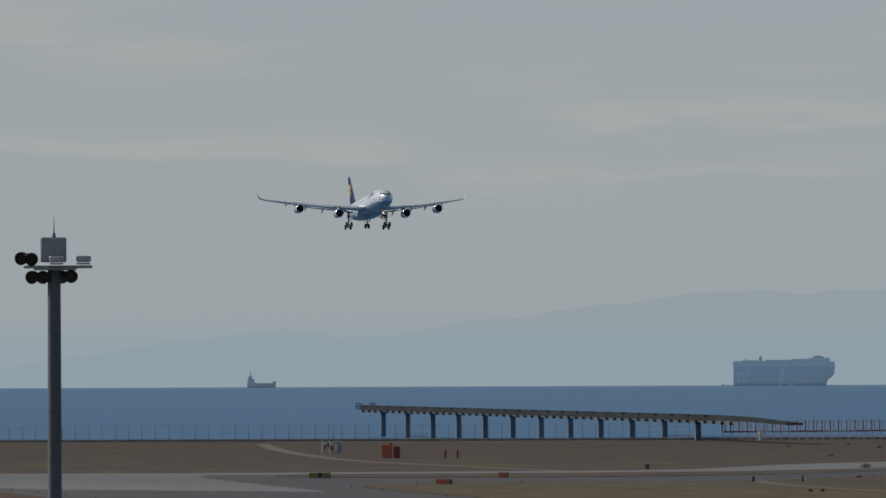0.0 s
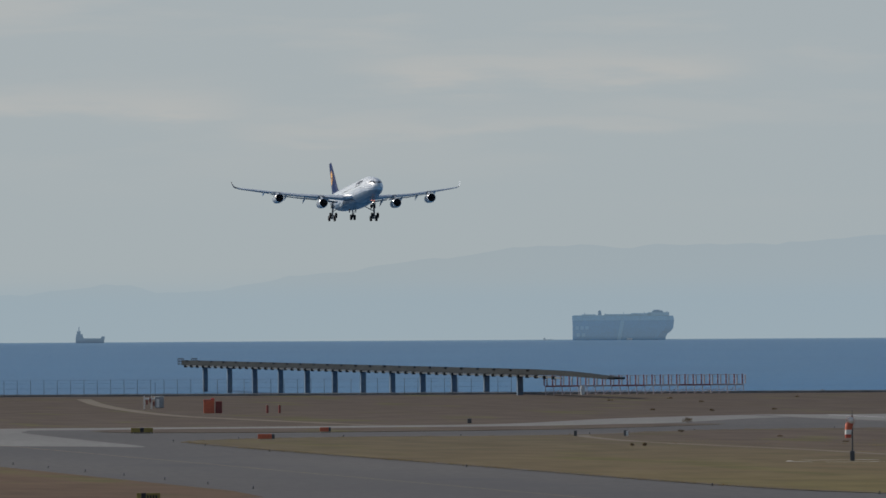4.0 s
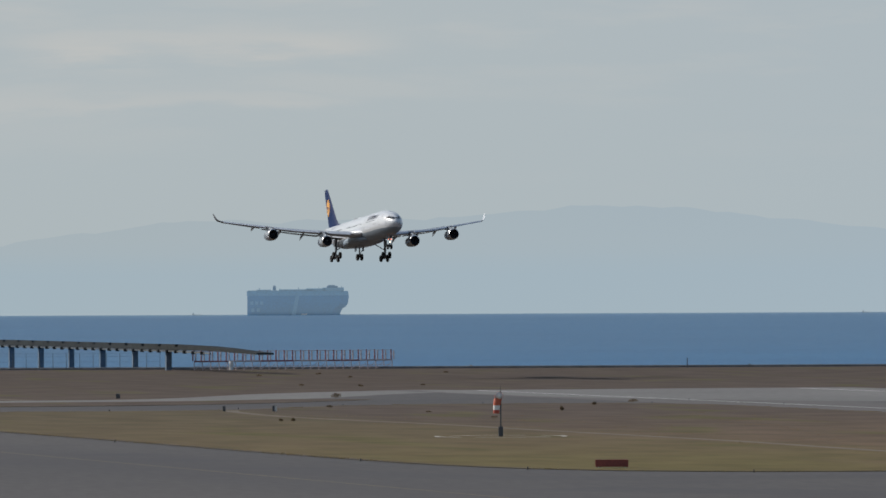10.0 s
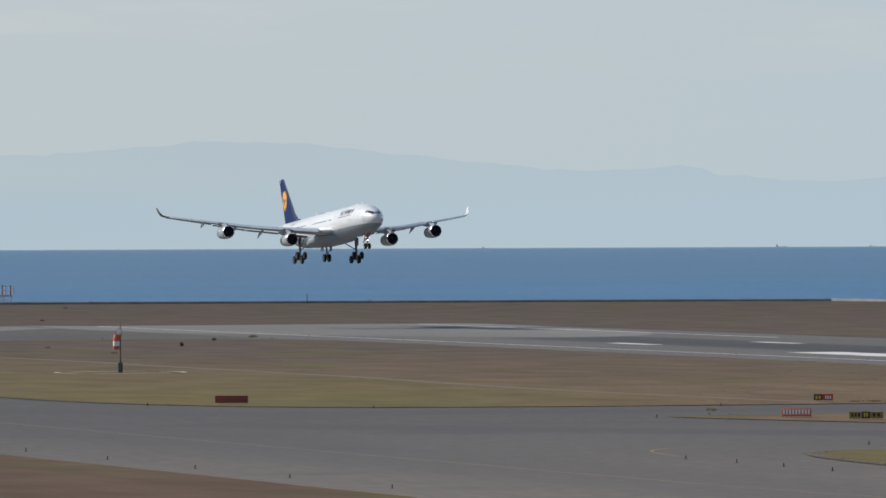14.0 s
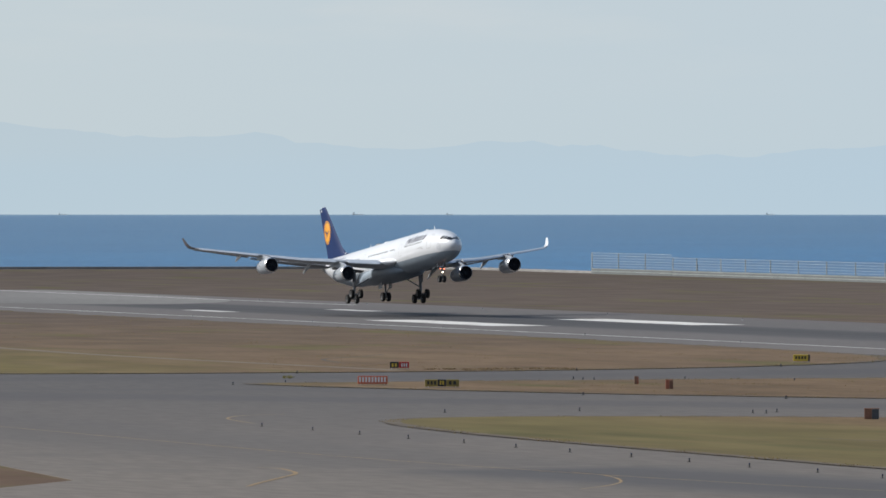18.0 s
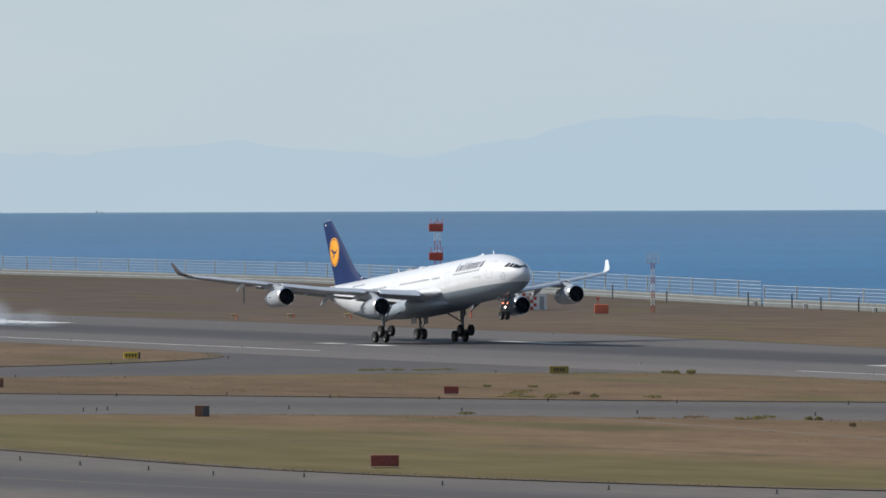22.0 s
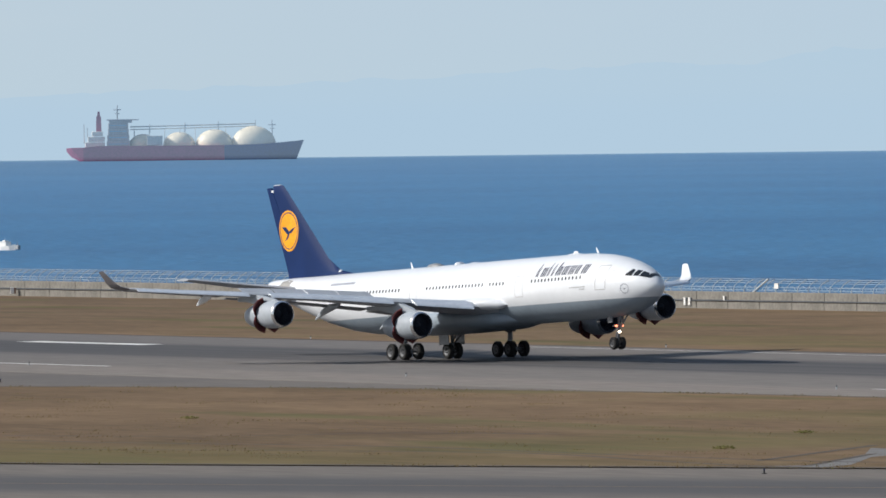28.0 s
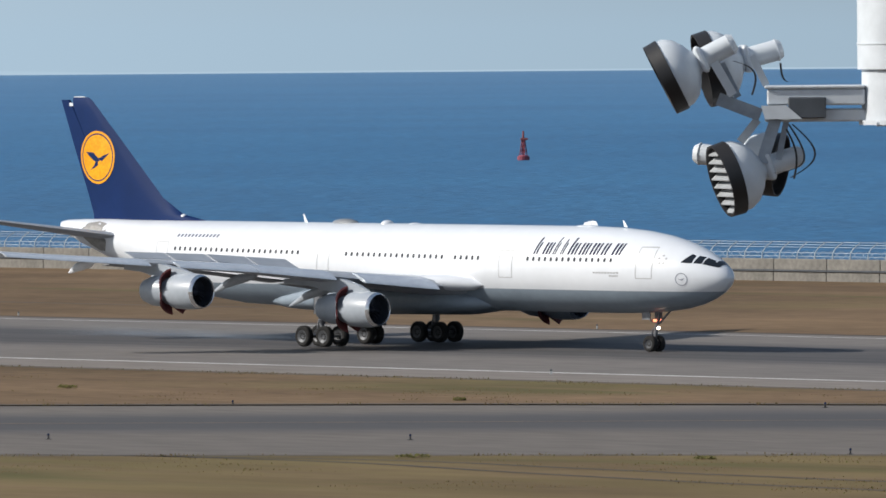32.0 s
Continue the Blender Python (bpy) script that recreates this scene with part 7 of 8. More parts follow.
for k in range(52):
    # hangers under the deck
    x = -2578 + 9.66 * k
    bm = bmesh.new()
    box(bm, x - 0.55, x + 0.55, RUNWAY_Y - 2.1, RUNWAY_Y - 1.3, 4.1 + pier_drop(x), 4.8 + pier_drop(x), 0.05)
    part("hanger", bm, PIER_DECK, pier)
    bm = bmesh.new()
    box(bm, x + 0.9, x + 8.4, RUNWAY_Y - 1.7, RUNWAY_Y - 1.4, 4.35 + pier_drop(x + 4.5), 4.7 + pier_drop(x + 4.5), 0.04)
    part("pipe_length", bm, PIER_PIPE, pier, "pale pipe slung under the deck")
for k in range(25):
    bm = bmesh.new()
    x = -2574 + 19.2 * k
    box(bm, x - 1.6, x + 1.6, RUNWAY_Y - 2.4, RUNWAY_Y - 1.8, 5.9, 6.12, 0.02)
    part("light_bar", bm, PIER_DECK, pier)
bm = bmesh.new()
for x in (-2589, -2586, -2583, -2580):
    for s in (-1, 1):
        rod(bm, (x, RUNWAY_Y + 1.9 * s, 4.9), (x, RUNWAY_Y + 1.9 * s, 6.5), 0.1, 0.1, 4)
for z in (4.95, 5.7, 6.5):
    for s in (-1, 1):
        rod(bm, (-2589, RUNWAY_Y + 1.9 * s, z), (-2580, RUNWAY_Y + 1.9 * s, z), 0.1, 0.1, 4)
box(bm, -2589, -2583, RUNWAY_Y - 1.9, RUNWAY_Y + 1.9, 4.85, 5.0)
part("end_cage", bm, PIER_DECK, pier, "railed cage at the seaward end")

loc = thing("localizer_array", "red and white aerial array on a steel frame", "antenna array")
lax, lay, lbx, lby = -2126, 447, -2140, 497
ln = math.hypot(lbx - lax, lby - lay)
la = pose(lax, lay, 0, 0, 0, math.degrees(math.atan2(lby - lay, lbx - lax)))
loc.matrix_basis = la
FADED_RED = surface("faded_red_steel", (0.33, 0.135, 0.135), (0.27, 0.11, 0.11), 0.5, 0.7, fine=4)
FADED_PINK = surface("faded_pink_white", (0.52, 0.45, 0.46), (0.44, 0.37, 0.385), 0.5, 0.7, fine=4)
for k in range(6):
    bm = bmesh.new()
    u = ln * k / 6
    box(bm, u, u + ln / 6 - 0.05, -0.2, 0.2, 1.85, 2.2, 0.02)
    part("beam", bm, FADED_RED if k % 2 == 0 else FADED_PINK, loc)
for k in range(25):
    u = ln * k / 24
    bm = bmesh.new()
    rod(bm, (u, 0, -0.2), (u, 0, 1.9), 0.1, 0.09, 6)
    rod(bm, (u, 0, 0.0), (u + (ln / 24 if k < 24 else 0), 0, 1.8), 0.06, 0.06, 4)
    part("post", bm, FADED_PINK, loc)
    for du, m, top in ((-0.32, FADED_RED, 4.5), (0.42, FADED_PINK, 4.3)):
        bm = bmesh.new()
        box(bm, u + du - 0.13, u + du + 0.13, -0.1, 0.1, 2.2, top, 0.02)
        part("aerial", bm, m, loc)
    bm = bmesh.new()
    box(bm, u - 0.6, u + 0.7, -0.12, 0.12, 3.3, 3.42, 0.01)
    part("crossbar", bm, FADED_PINK, loc)
for z in (0.9, 4.35):
    bm = bmesh.new()
    rod(bm, (0, 0.1, z), (ln, 0.1, z), 0.06, 0.06, 5)
    part("rail", bm, FADED_PINK, loc)
bm = bmesh.new()
box(bm, 8.6, 9.5, -1.4, -0.9, 0, 2.1, 0.04)
part("cabinet", bm, WHITE, loc, "white cabinet before the array")

south_fence = thing("fence", "pale wire fence on tall posts along the shore", "fence")
bm = bmesh.new()
rod(bm, (0, 0, -0.2), (0, 0, 3.5), 0.06, 0.05, 5)
fpost = finish(bm, "post", PANEL_GREY)
for k in range(64):
    y = 250 + 3.0 * k
    part("post", fpost, None, south_fence, at=pose(-2150 - (330 - y) * 0.22, y, 0.6))
for z in (0.9, 2.1, 3.3, 4.0):
    bm = bmesh.new()
    rod(bm, (-2150 - 80 * 0.22, 250, z), (-2150 + 109 * 0.22, 439, z), 0.015, 0.015, 4)
    part("wire", bm, PANEL_GREY, south_fence)

# edge lights
LENS_BLUE = surface("blue_lens", (0.012, 0.018, 0.07), None, 2, 0.2)
first = thing("taxiway_light", "small dark taxiway edge light with a blue lens", "edge light", pose(-600, 236, 0.03), "taxiway edge lights")
bm = bmesh.new()
rod(bm, (0, 0, 0), (0, 0, 0.2), 0.05, 0.045, 8)
rod(bm, (0, 0, 0), (0, 0, 0.03), 0.16, 0.16, 8)
part("stem", bm, BLACK, first)
bm = bmesh.new()
rod(bm, (0, 0, 0.2), (0, 0, 0.3), 0.065, 0.045, 8)
part("lens", bm, LENS_BLUE, first)
spots = [(-698.7 + 13.1 * k, 232.2 - 0.15 * (k % 3)) for k in range(-4, 8)]
spots += [(-920.2, 317.7), (-914.6, 316.8), (-914.3, 317.9), (-904.9, 336.3), (-780.6, 286.2), (-780.2, 287.3), (-783.7, 289.6), (-851.6, 295.0), (-832.1, 308.4), (-793.4, 274.5), (-791.3, 261.2)]
for line, step in ((ISLAND_TONGUE, 5), (ISLAND_WEDGE, 5), (ISLAND_EXIT, 5), (ISLAND_SOUTH, 4)):
    cx = sum(p[0] for p in line) / len(line)
    cy = sum(p[1] for p in line) / len(line)
    for p in line[::step]:
        d = Vector((p[0] - cx, (p[1] - cy) * 3)).normalized()
        q = (p[0] + d.x * 2.5, p[1] + d.y * 2.5)
        if q[1] < 395 and not -860 < q[0] < -530:
            spots.append(q)
spots += [(-425.5, 324.8), (-426.2, 326.2), (-427.1, 328.3), (-428.8, 330.9), (-395.9, 301.9), (-402.7, 290.5), (-446.2, 309.5), (-405.5, 277.4), (-357.1, 328.2), (-340.9, 338.3), (-351.5, 380.9), (-388.4, 312.7), (-417.6, 334.7), (-404.5, 340.4), (-376.5, 321.1)]
spots += [(-829.5, 318.5), (-817, 324), (-804.9, 330), (-793.4, 336), (-780.8, 343.3), (-768.1, 354.5), (-756, 364.5), (-745.1, 374.6)]
spots += [(-779, 305), (-763.6, 315.2), (-748.6, 325.4), (-733.5, 335.4), (-721.3, 343), (-700, 354), (-680, 366), (-655, 380)]
spots += [(-580, 238), (-566.5, 244.2), (-553.8, 250.5), (-542.2, 257.2), (-527, 263.5), (-512, 271), (-497, 279.5)]
spots += [(-1560 + 30 * k, 187) for k in range(18)] + [(-830 + 30 * k, 187) for k in range(6)]
for x, y in spots:
    copy_thing(first, pose(x, y, 0.03))
first_rw = thing("runway_light", "small white runway edge light", "edge light", pose(-1600, near_line - 2, 0.05), "runway edge lights")
bm = bmesh.new()
rod(bm, (0, 0, 0), (0, 0, 0.22), 0.06, 0.05, 8)
part("stem", bm, FENCE_GREY, first_rw)
bm = bmesh.new()
lump(bm, (0, 0, 0.24), 0.07, 0.9, 0.0)
part("lens", bm, DARK, first_rw)
for k in range(1, 23):
    copy_thing(first_rw, pose(-1600 + 60 * k, near_line - 2, 0.05))
for k in range(0, 23):
    copy_thing(first_rw, pose(-1600 + 60 * k, far_line + 2, 0.05))


# weeds and tufts
SCRUB_DARK = leafy("brown_scrub", (0.12, 0.092, 0.06), (0.18, 0.135, 0.088))
SCRUB = leafy("dry_scrub", (0.17, 0.125, 0.08), (0.26, 0.19, 0.12))


def bush(label, x, y, w, h, z=0.1, leaf=None):
    t = thing("weed_bush", label, "bush", standing(x, y, z), "low weed bushes")
    h *= 0.72
    bm = bmesh.new()
    for k in range(70):
        a, r = random.uniform(0, 6.28), random.random() ** 0.5
        p = Vector((r * math.cos(a) * w / 2, r * math.sin(a) * w / 2, random.uniform(0.0, 0.75) * h * (1 - 0.5 * r)))
        tip = p + Vector((random.uniform(-0.2, 0.2), random.uniform(-0.2, 0.2), random.uniform(0.2, 0.4) * h + 0.05))
        s = Vector((random.uniform(-1, 1), random.uniform(-1, 1), 0)).normalized() * random.uniform(0.05, 0.12)
        bm.faces.new([bm.verts.new(v) for v in (p - s, p + s, tip)])
    part("leaves", bm, leaf or LEAF, t)
    bm = bmesh.new()
    for k in range(6):
        a = random.uniform(0, 6.28)
        rod(bm, (0, 0, 0), (0.3 * w * math.cos(a), 0.3 * w * math.sin(a), 0.6 * h), 0.015, 0.008, 4)
    part("stalks", bm, SCRUB, t)


for x, y, w, h in ((-930, 290, 1.2, 0.5), (-841, 392.9, 2.4, 0.4), (-897.6, 393.5, 1.3, 0.5), (-894.5, 393.2, 0.9, 0.6), (-892.8, 394.2, 0.9, 0.8), (-783.5, 390, 1.3, 0.4), (-761.4, 379.7, 1.3, 0.3),
                   (-705, 340, 1.2, 0.4), (-660, 365, 1.2, 0.35), (-750, 310, 1.6, 0.4), (-415, 362, 1.0, 0.4), (-325.2, 322.9, 1.7, 0.3), (-407.3, 375.8, 1.2, 0.35), (-374.6, 375.6, 0.8, 0.3), (-312.5, 330.1, 1.2, 0.25), (-480, 330, 1.5, 0.35), (-500, 350, 1.2, 0.3), (-333, 390, 1.1, 0.35), (-560, 340, 1.4, 0.3)):
    bush("low green weeds in the dry grass", x, y, w, h)
for x, y, w, h in ((-803.3, 340.5, 1.5, 0.35), (-808.2, 338, 2.6, 0.2), (-806, 339.3, 2.2, 0.22), (-803.2, 344.8, 0.8, 0.55), (-797.6, 348.3, 1.7, 0.5), (-845.3, 356.4, 1.0, 0.3), (-848, 352.7, 0.7, 0.35), (-812, 341, 2.4, 0.2), (-818, 343, 2.0, 0.2),
                   (-813, 345, 2.4, 0.2), (-824, 346, 2.0, 0.2), (-830, 349, 2.2, 0.2), (-721.5, 323.6, 2.3, 0.5), (-723.9, 326.4, 1.9, 0.55), (-718.6, 328, 0.7, 0.5), (-717.9, 328.6, 0.6, 0.5), (-695.4, 344.2, 2.2, 0.6), (-692.9, 344.2, 2.2, 0.55), (-694, 345, 1.8, 0.5), (-684.6, 344.1, 1.7, 0.3)):
    bush("low green weeds by the taxiway edge", x, y, w, h)
for x, y, w, h in ((-728.7, 317.5, 1.9, 0.3), (-729, 322.3, 2.3, 0.4), (-701.5, 339.5, 1.4, 0.6), (-699, 339.8, 1.1, 0.6), (-690.9, 329, 0.9, 0.5), (-690, 329.9, 0.9, 0.5), (-698, 322.5, 0.6, 0.6), (-813.6, 347.3, 1.1, 0.6)):
    bush("dry brown scrub in the mown grass", x, y, w, h, leaf=SCRUB)
for x, y, w, h in ((-1603.1, 362.2, 1.9, 1.5), (-1482.2, 333.9, 1.0, 0.6), (-1523.1, 394.9, 1.9, 0.8), (-1772.4, 405.4, 1.0, 0.7), (-1794.6, 398.6, 1.0, 0.5), (-1427.8, 358.7, 0.5, 1.2), (-1490.6, 379.9, 0.7, 0.8), (-1340.6, 296.5, 0.5, 0.7), (-1341.1, 294.8, 0.5, 0.6),
                   (-2009.9, 450.3, 1.2, 0.6), (-1938, 440.9, 1.1, 0.6), (-1788.2, 421.4, 1.0, 0.5), (-2026.7, 482.8, 1.0, 0.5), (-1977.6, 430, 1.3, 0.6), (-1360.4, 331.4, 0.9, 0.3), (-1421.2, 335.8, 0.8, 0.3)):
    bush("rough brown scrub on the far grass", x, y, w, h, leaf=SCRUB_DARK)


for k in range(9):
    bush("dry brown scrub at the taxiway edge", -967.5 + random.uniform(-1, 1), 318 + 1.9 * k, 1.7, random.uniform(0.2, 0.35), leaf=SCRUB)
for k in range(6):
    bush("low green weeds at the tip of the grass", -925 + random.uniform(-1.5, 1.5), 371 + 1.8 * k, 1.6, random.uniform(0.2, 0.4))


def inside(poly, x, y):
    hit = False
    for (ax, ay), (bx, by) in zip(poly, poly[1:] + poly[:1]):
        if (ay > y) != (by > y) and x < (bx - ax) * (y - ay) / (by - ay) + ax:
            hit = not hit
    return hit


# clumps of tall grass and ragged rims where the grass meets the asphalt
BLADE = bpy.data.materials.new("grass_blade")
BLADE.use_nodes = True
_nt = BLADE.node_tree
_geo = _nt.nodes.new("ShaderNodeNewGeometry")
_cr = _nt.nodes.new("ShaderNodeValToRGB")
_stops = _cr.color_ramp.elements
_stops[0].color, _stops[1].color = (0.15, 0.115, 0.065, 1), (0.17, 0.17, 0.06, 1)
_stops.new(0.45).color = (0.27, 0.19, 0.105, 1)
_nt.links.new(_geo.outputs["Random Per Island"], _cr.inputs[0])
_df, _tl, _mx = _nt.nodes.new("ShaderNodeBsdfDiffuse"), _nt.nodes.new("ShaderNodeBsdfTranslucent"), _nt.nodes.new("ShaderNodeMixShader")
for _n in (_df, _tl):
    _nt.links.new(_cr.outputs[0], _n.inputs[0])
_nt.links.new(_df.outputs[0], _mx.inputs[1])
_nt.links.new(_tl.outputs[0], _mx.inputs[2])
_nt.links.new(_mx.outputs[0], _nt.nodes["Material Output"].inputs[0])

verts, faces = [], []
rng = np.random.default_rng(5)


def clump(x, y, spread, height, blades):
    for _ in range(blades):
        a, h, w = rng.uniform(0, 6.28), height * rng.uniform(0.45, 1.15), rng.uniform(0.025, 0.07)
        ox, oy = rng.normal(0, spread, 2)
        lx, ly = rng.uniform(-0.4, 0.4, 2) * h
        i = len(verts)
        verts.extend([(x + ox - w * math.cos(a), y + oy - w * math.sin(a), 0.06), (x + ox + w * math.cos(a), y + oy + w * math.sin(a), 0.06), (x + ox + lx, y + oy + ly, 0.09 + h)])
        faces.append((i, i + 1, i + 2))


for poly, n, west, east in ((ISLAND_TONGUE, 900, -780, -335), (ISLAND_WEDGE, 400, -920, -740), (ISLAND_SOUTH, 600, -1400, -955), (ISLAND_EXIT, 350, -410, -230)):
    ys = [p[1] for p in poly]
    made = 0
    while made < n:
        x, y = rng.uniform(west, east), rng.uniform(min(ys), max(ys))
        if y < 300 or not inside(poly, x, y) or noise.noise((x * 0.05, y * 0.09, 0)) < rng.uniform(-0.15, 0.5):
            continue
        made += 1
        clump(x, y, rng.uniform(0.4, 1.3), rng.uniform(0.03, 0.1), int(rng.integers(10, 26)))
    for (ax, ay), (bx, by) in zip(poly, poly[1:] + poly[:1]):
        ln = math.hypot(bx - ax, by - ay)
        for _ in range(int(ln / 0.7)):
            t = rng.uniform(0, 1)
            x, y = ax + (bx - ax) * t, ay + (by - ay) * t
            if x > -230 or noise.noise((x * 0.08, y * 0.08, 4)) < rng.uniform(-0.5, 0.4):
                continue
            clump(x, y, 0.5, rng.uniform(0.04, 0.15), int(rng.integers(6, 16)))
me = bpy.data.meshes.new("grass_tufts")
me.from_pydata(verts, [], faces)
me.materials.append(BLADE)
tagged(new("grass_tufts", me), "clumps of straw-coloured and olive grass on the islands", "grass", kind="stuff")

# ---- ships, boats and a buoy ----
# haze is put into these four colours: bluer and paler than bare paint
SHIP_BLUE = surface("ship_blue_hazed", (0.06, 0.29, 0.55), (0.055, 0.26, 0.50), 0.2, 0.7, specular=0.05)
SHIP_PALE = surface("ship_pale_hazed", (0.24, 0.48, 0.66), (0.22, 0.44, 0.60), 0.2, 0.7, specular=0.05)
SHIP_CREAM = surface("ship_cream_hazed", (0.36, 0.52, 0.62), (0.31, 0.46, 0.55), 0.2, 0.7, specular=0.05)
SHIP_GREY = surface("ship_grey_hazed", (0.10, 0.19, 0.33), (0.08, 0.16, 0.28), 0.2, 0.7, specular=0.05)
# blue haze mixed into the red hull colour; the bow's colour holds shade too
LNG_RED = surface("ship_red_hazed", (0.34, 0.055, 0.15), (0.30, 0.05, 0.135), 0.1, 0.7, specular=0.05)
LNG_BOW = surface("ship_bow_shaded", (0.018, 0.05, 0.20), (0.015, 0.045, 0.18), 0.1, 0.7, specular=0.05)
LNG_TANK = surface("tank_cream", (0.84, 0.77, 0.62), (0.78, 0.70, 0.55), 0.1, 0.5, grain=0.05)
# darker copy of the ship white, with the bridge's shade in its colour
LNG_SHADE = surface("ship_shade_grey", (0.36, 0.40, 0.45), (0.30, 0.34, 0.39), 0.15, 0.6)
LNG_RIG = surface("ship_pale_rigging", (0.52, 0.56, 0.58), (0.46, 0.50, 0.52), 0.15, 0.6)
LNG_WHITE = surface("ship_white_paint", (0.74, 0.72, 0.68), (0.66, 0.64, 0.6), 0.15, 0.6)
TUG_RED = surface("tug_orange_paint", (0.74, 0.21, 0.09), (0.64, 0.18, 0.08), 0.4, 0.6)


def profile_solid(bm, outline, y0, y1, mi=0):
    loft(bm, [[(x, y0, z) for x, z in outline], [(x, y1, z) for x, z in outline]], mi=mi)
    bmesh.ops.recalc_face_normals(bm, faces=bm.faces)
    return bm


CARRIER_R = 4890.0
cz = sea_level(CARRIER_R)
carrier = thing("car_carrier_ship", "slab-sided blue car carrier with a pale upper band in haze", "ship")
bm = bmesh.new()
loft(bm, [[(x, y * w, z) for x, y, z in ((-24.4, -1, z), (-24.2, 1, z), (20.5 + f, 1, z), (24.4 + f, 0, z), (20.5 + f, -1, z))] for z, w, f in ((-2.5, 3.6, -3.4), (0.6, 4.2, -3.6), (2.6, 4.4, -2.6), (3.6, 4.5, -1.0), (5.2, 4.6, 0.2), (9.0, 4.6, 0.6))])
bmesh.ops.recalc_face_normals(bm, faces=bm.faces)
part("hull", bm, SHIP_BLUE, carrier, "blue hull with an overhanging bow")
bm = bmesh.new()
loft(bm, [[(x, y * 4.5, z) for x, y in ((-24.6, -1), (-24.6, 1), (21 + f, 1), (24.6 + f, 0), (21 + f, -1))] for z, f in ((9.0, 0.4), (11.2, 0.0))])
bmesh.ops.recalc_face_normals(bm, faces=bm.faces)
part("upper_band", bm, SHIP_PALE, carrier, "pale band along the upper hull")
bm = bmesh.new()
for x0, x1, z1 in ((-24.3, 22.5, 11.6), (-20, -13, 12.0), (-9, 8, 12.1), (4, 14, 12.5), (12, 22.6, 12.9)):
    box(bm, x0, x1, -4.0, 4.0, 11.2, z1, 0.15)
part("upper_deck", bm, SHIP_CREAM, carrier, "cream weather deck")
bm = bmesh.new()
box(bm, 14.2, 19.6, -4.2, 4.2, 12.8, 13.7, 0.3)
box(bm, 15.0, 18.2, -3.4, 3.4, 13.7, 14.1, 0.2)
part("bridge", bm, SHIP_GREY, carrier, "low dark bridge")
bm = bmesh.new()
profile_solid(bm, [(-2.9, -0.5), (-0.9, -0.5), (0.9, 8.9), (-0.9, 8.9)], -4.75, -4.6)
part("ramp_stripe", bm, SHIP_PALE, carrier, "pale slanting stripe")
for x0, z0 in ((-23, 4.6), (-20.6, 4.6), (-18.2, 4.6), (-22.5, 1.2), (-19.8, 1.2)):
    bm = bmesh.new()
    box(bm, x0, x0 + 1.6, -4.75, -4.55, z0, z0 + 1.7)
    part("hull_mark", bm, SHIP_PALE, carrier)
bm = bmesh.new()
box(bm, 2.0, 4.6, -4.8, -4.5, -0.4, 0.3)
part("side_port", bm, LNG_WHITE, carrier)
bm = bmesh.new()
loft(bm, [[(-11.2 + sx * w, sy * 1.0, z) for sx, sy in ((-1, -1), (1, -1), (1, 1), (-1, 1))] for z, w in ((11.5, 0.9), (13.4, 0.7), (13.9, 0.4))])
bmesh.ops.recalc_face_normals(bm, faces=bm.faces)
part("funnel", bm, SHIP_GREY, carrier)
for x, h in ((-18.5, 12.9), (-8.5, 12.6), (0.5, 13.0), (10.5, 13.2), (21.5, 13.4)):
    bm = bmesh.new()
    rod(bm, (x, 0, 11.5), (x, 0, h), 0.22, 0.14, 6)
    part("vent_post", bm, SHIP_GREY, carrier)
for ob in carrier.children:
    ob.data.transform(Matrix.Scale(1.063, 4))
movers.append((carrier, [(t, facing(12.24 + 0.0262 * t, CARRIER_R, cz + 0.5)) for t in (0, 8, 16, 24, 32)]))

small = thing("cargo_ship", "small grey cargo ship on the horizon", "ship")
bm = bmesh.new()
profile_solid(bm, [(-7, -1), (6.6, -1), (7.2, 2.6), (5.6, 2.6), (5.2, 1.7), (-3, 1.7), (-3.4, 2.4), (-7, 2.4)], -2, 2)
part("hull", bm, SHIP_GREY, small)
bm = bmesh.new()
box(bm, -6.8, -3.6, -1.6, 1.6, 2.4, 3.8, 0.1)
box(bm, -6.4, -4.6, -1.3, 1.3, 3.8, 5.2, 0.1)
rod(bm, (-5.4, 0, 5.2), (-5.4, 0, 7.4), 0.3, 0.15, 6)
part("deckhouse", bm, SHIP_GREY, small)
for ob in small.children:
    ob.data.transform(Matrix.Scale(1.063, 4))
movers.append((small, [(t, facing(9.075 + 0.01 * t, CARRIER_R, cz + 0.6)) for t in (0, 16, 32)]))



def far_ship(bearing, size):
    """A ship on the horizon, only just to be made out."""
    t = thing("cargo_ship", "tiny far cargo ship fading into the haze", "ship", facing(bearing, 4900, sea_level(4900)), "far ships on the horizon")
    # plain white on hull and deckhouse stands for the haze before them
    bm = bmesh.new()
    profile_solid(bm, [(-size, -0.6), (size * 0.92, -0.6), (size, size * 0.16), (-size, size * 0.13)], -1.5, 1.5)
    part("hull", bm, LNG_WHITE, t)
    bm = bmesh.new()
    box(bm, -size * 0.9, -size * 0.55, -1, 1, size * 0.13, size * 0.5, 0.05)
    rod(bm, (size * 0.2, 0, 0.5), (size * 0.2, 0, size * 0.4), 0.2, 0.15, 5)
    part("deckhouse", bm, LNG_WHITE, t)


for bearing, size in ((11.89, 2.5), (15.95, 2.2), (17.74, 3.0), (18.3, 2.2), (20.24, 2.4)):
    far_ship(bearing, size)

LNG_R = 4830.0
lz = sea_level(LNG_R)
lng = thing("gas_carrier_ship", "red-hulled gas carrier with four cream domed tanks", "ship")
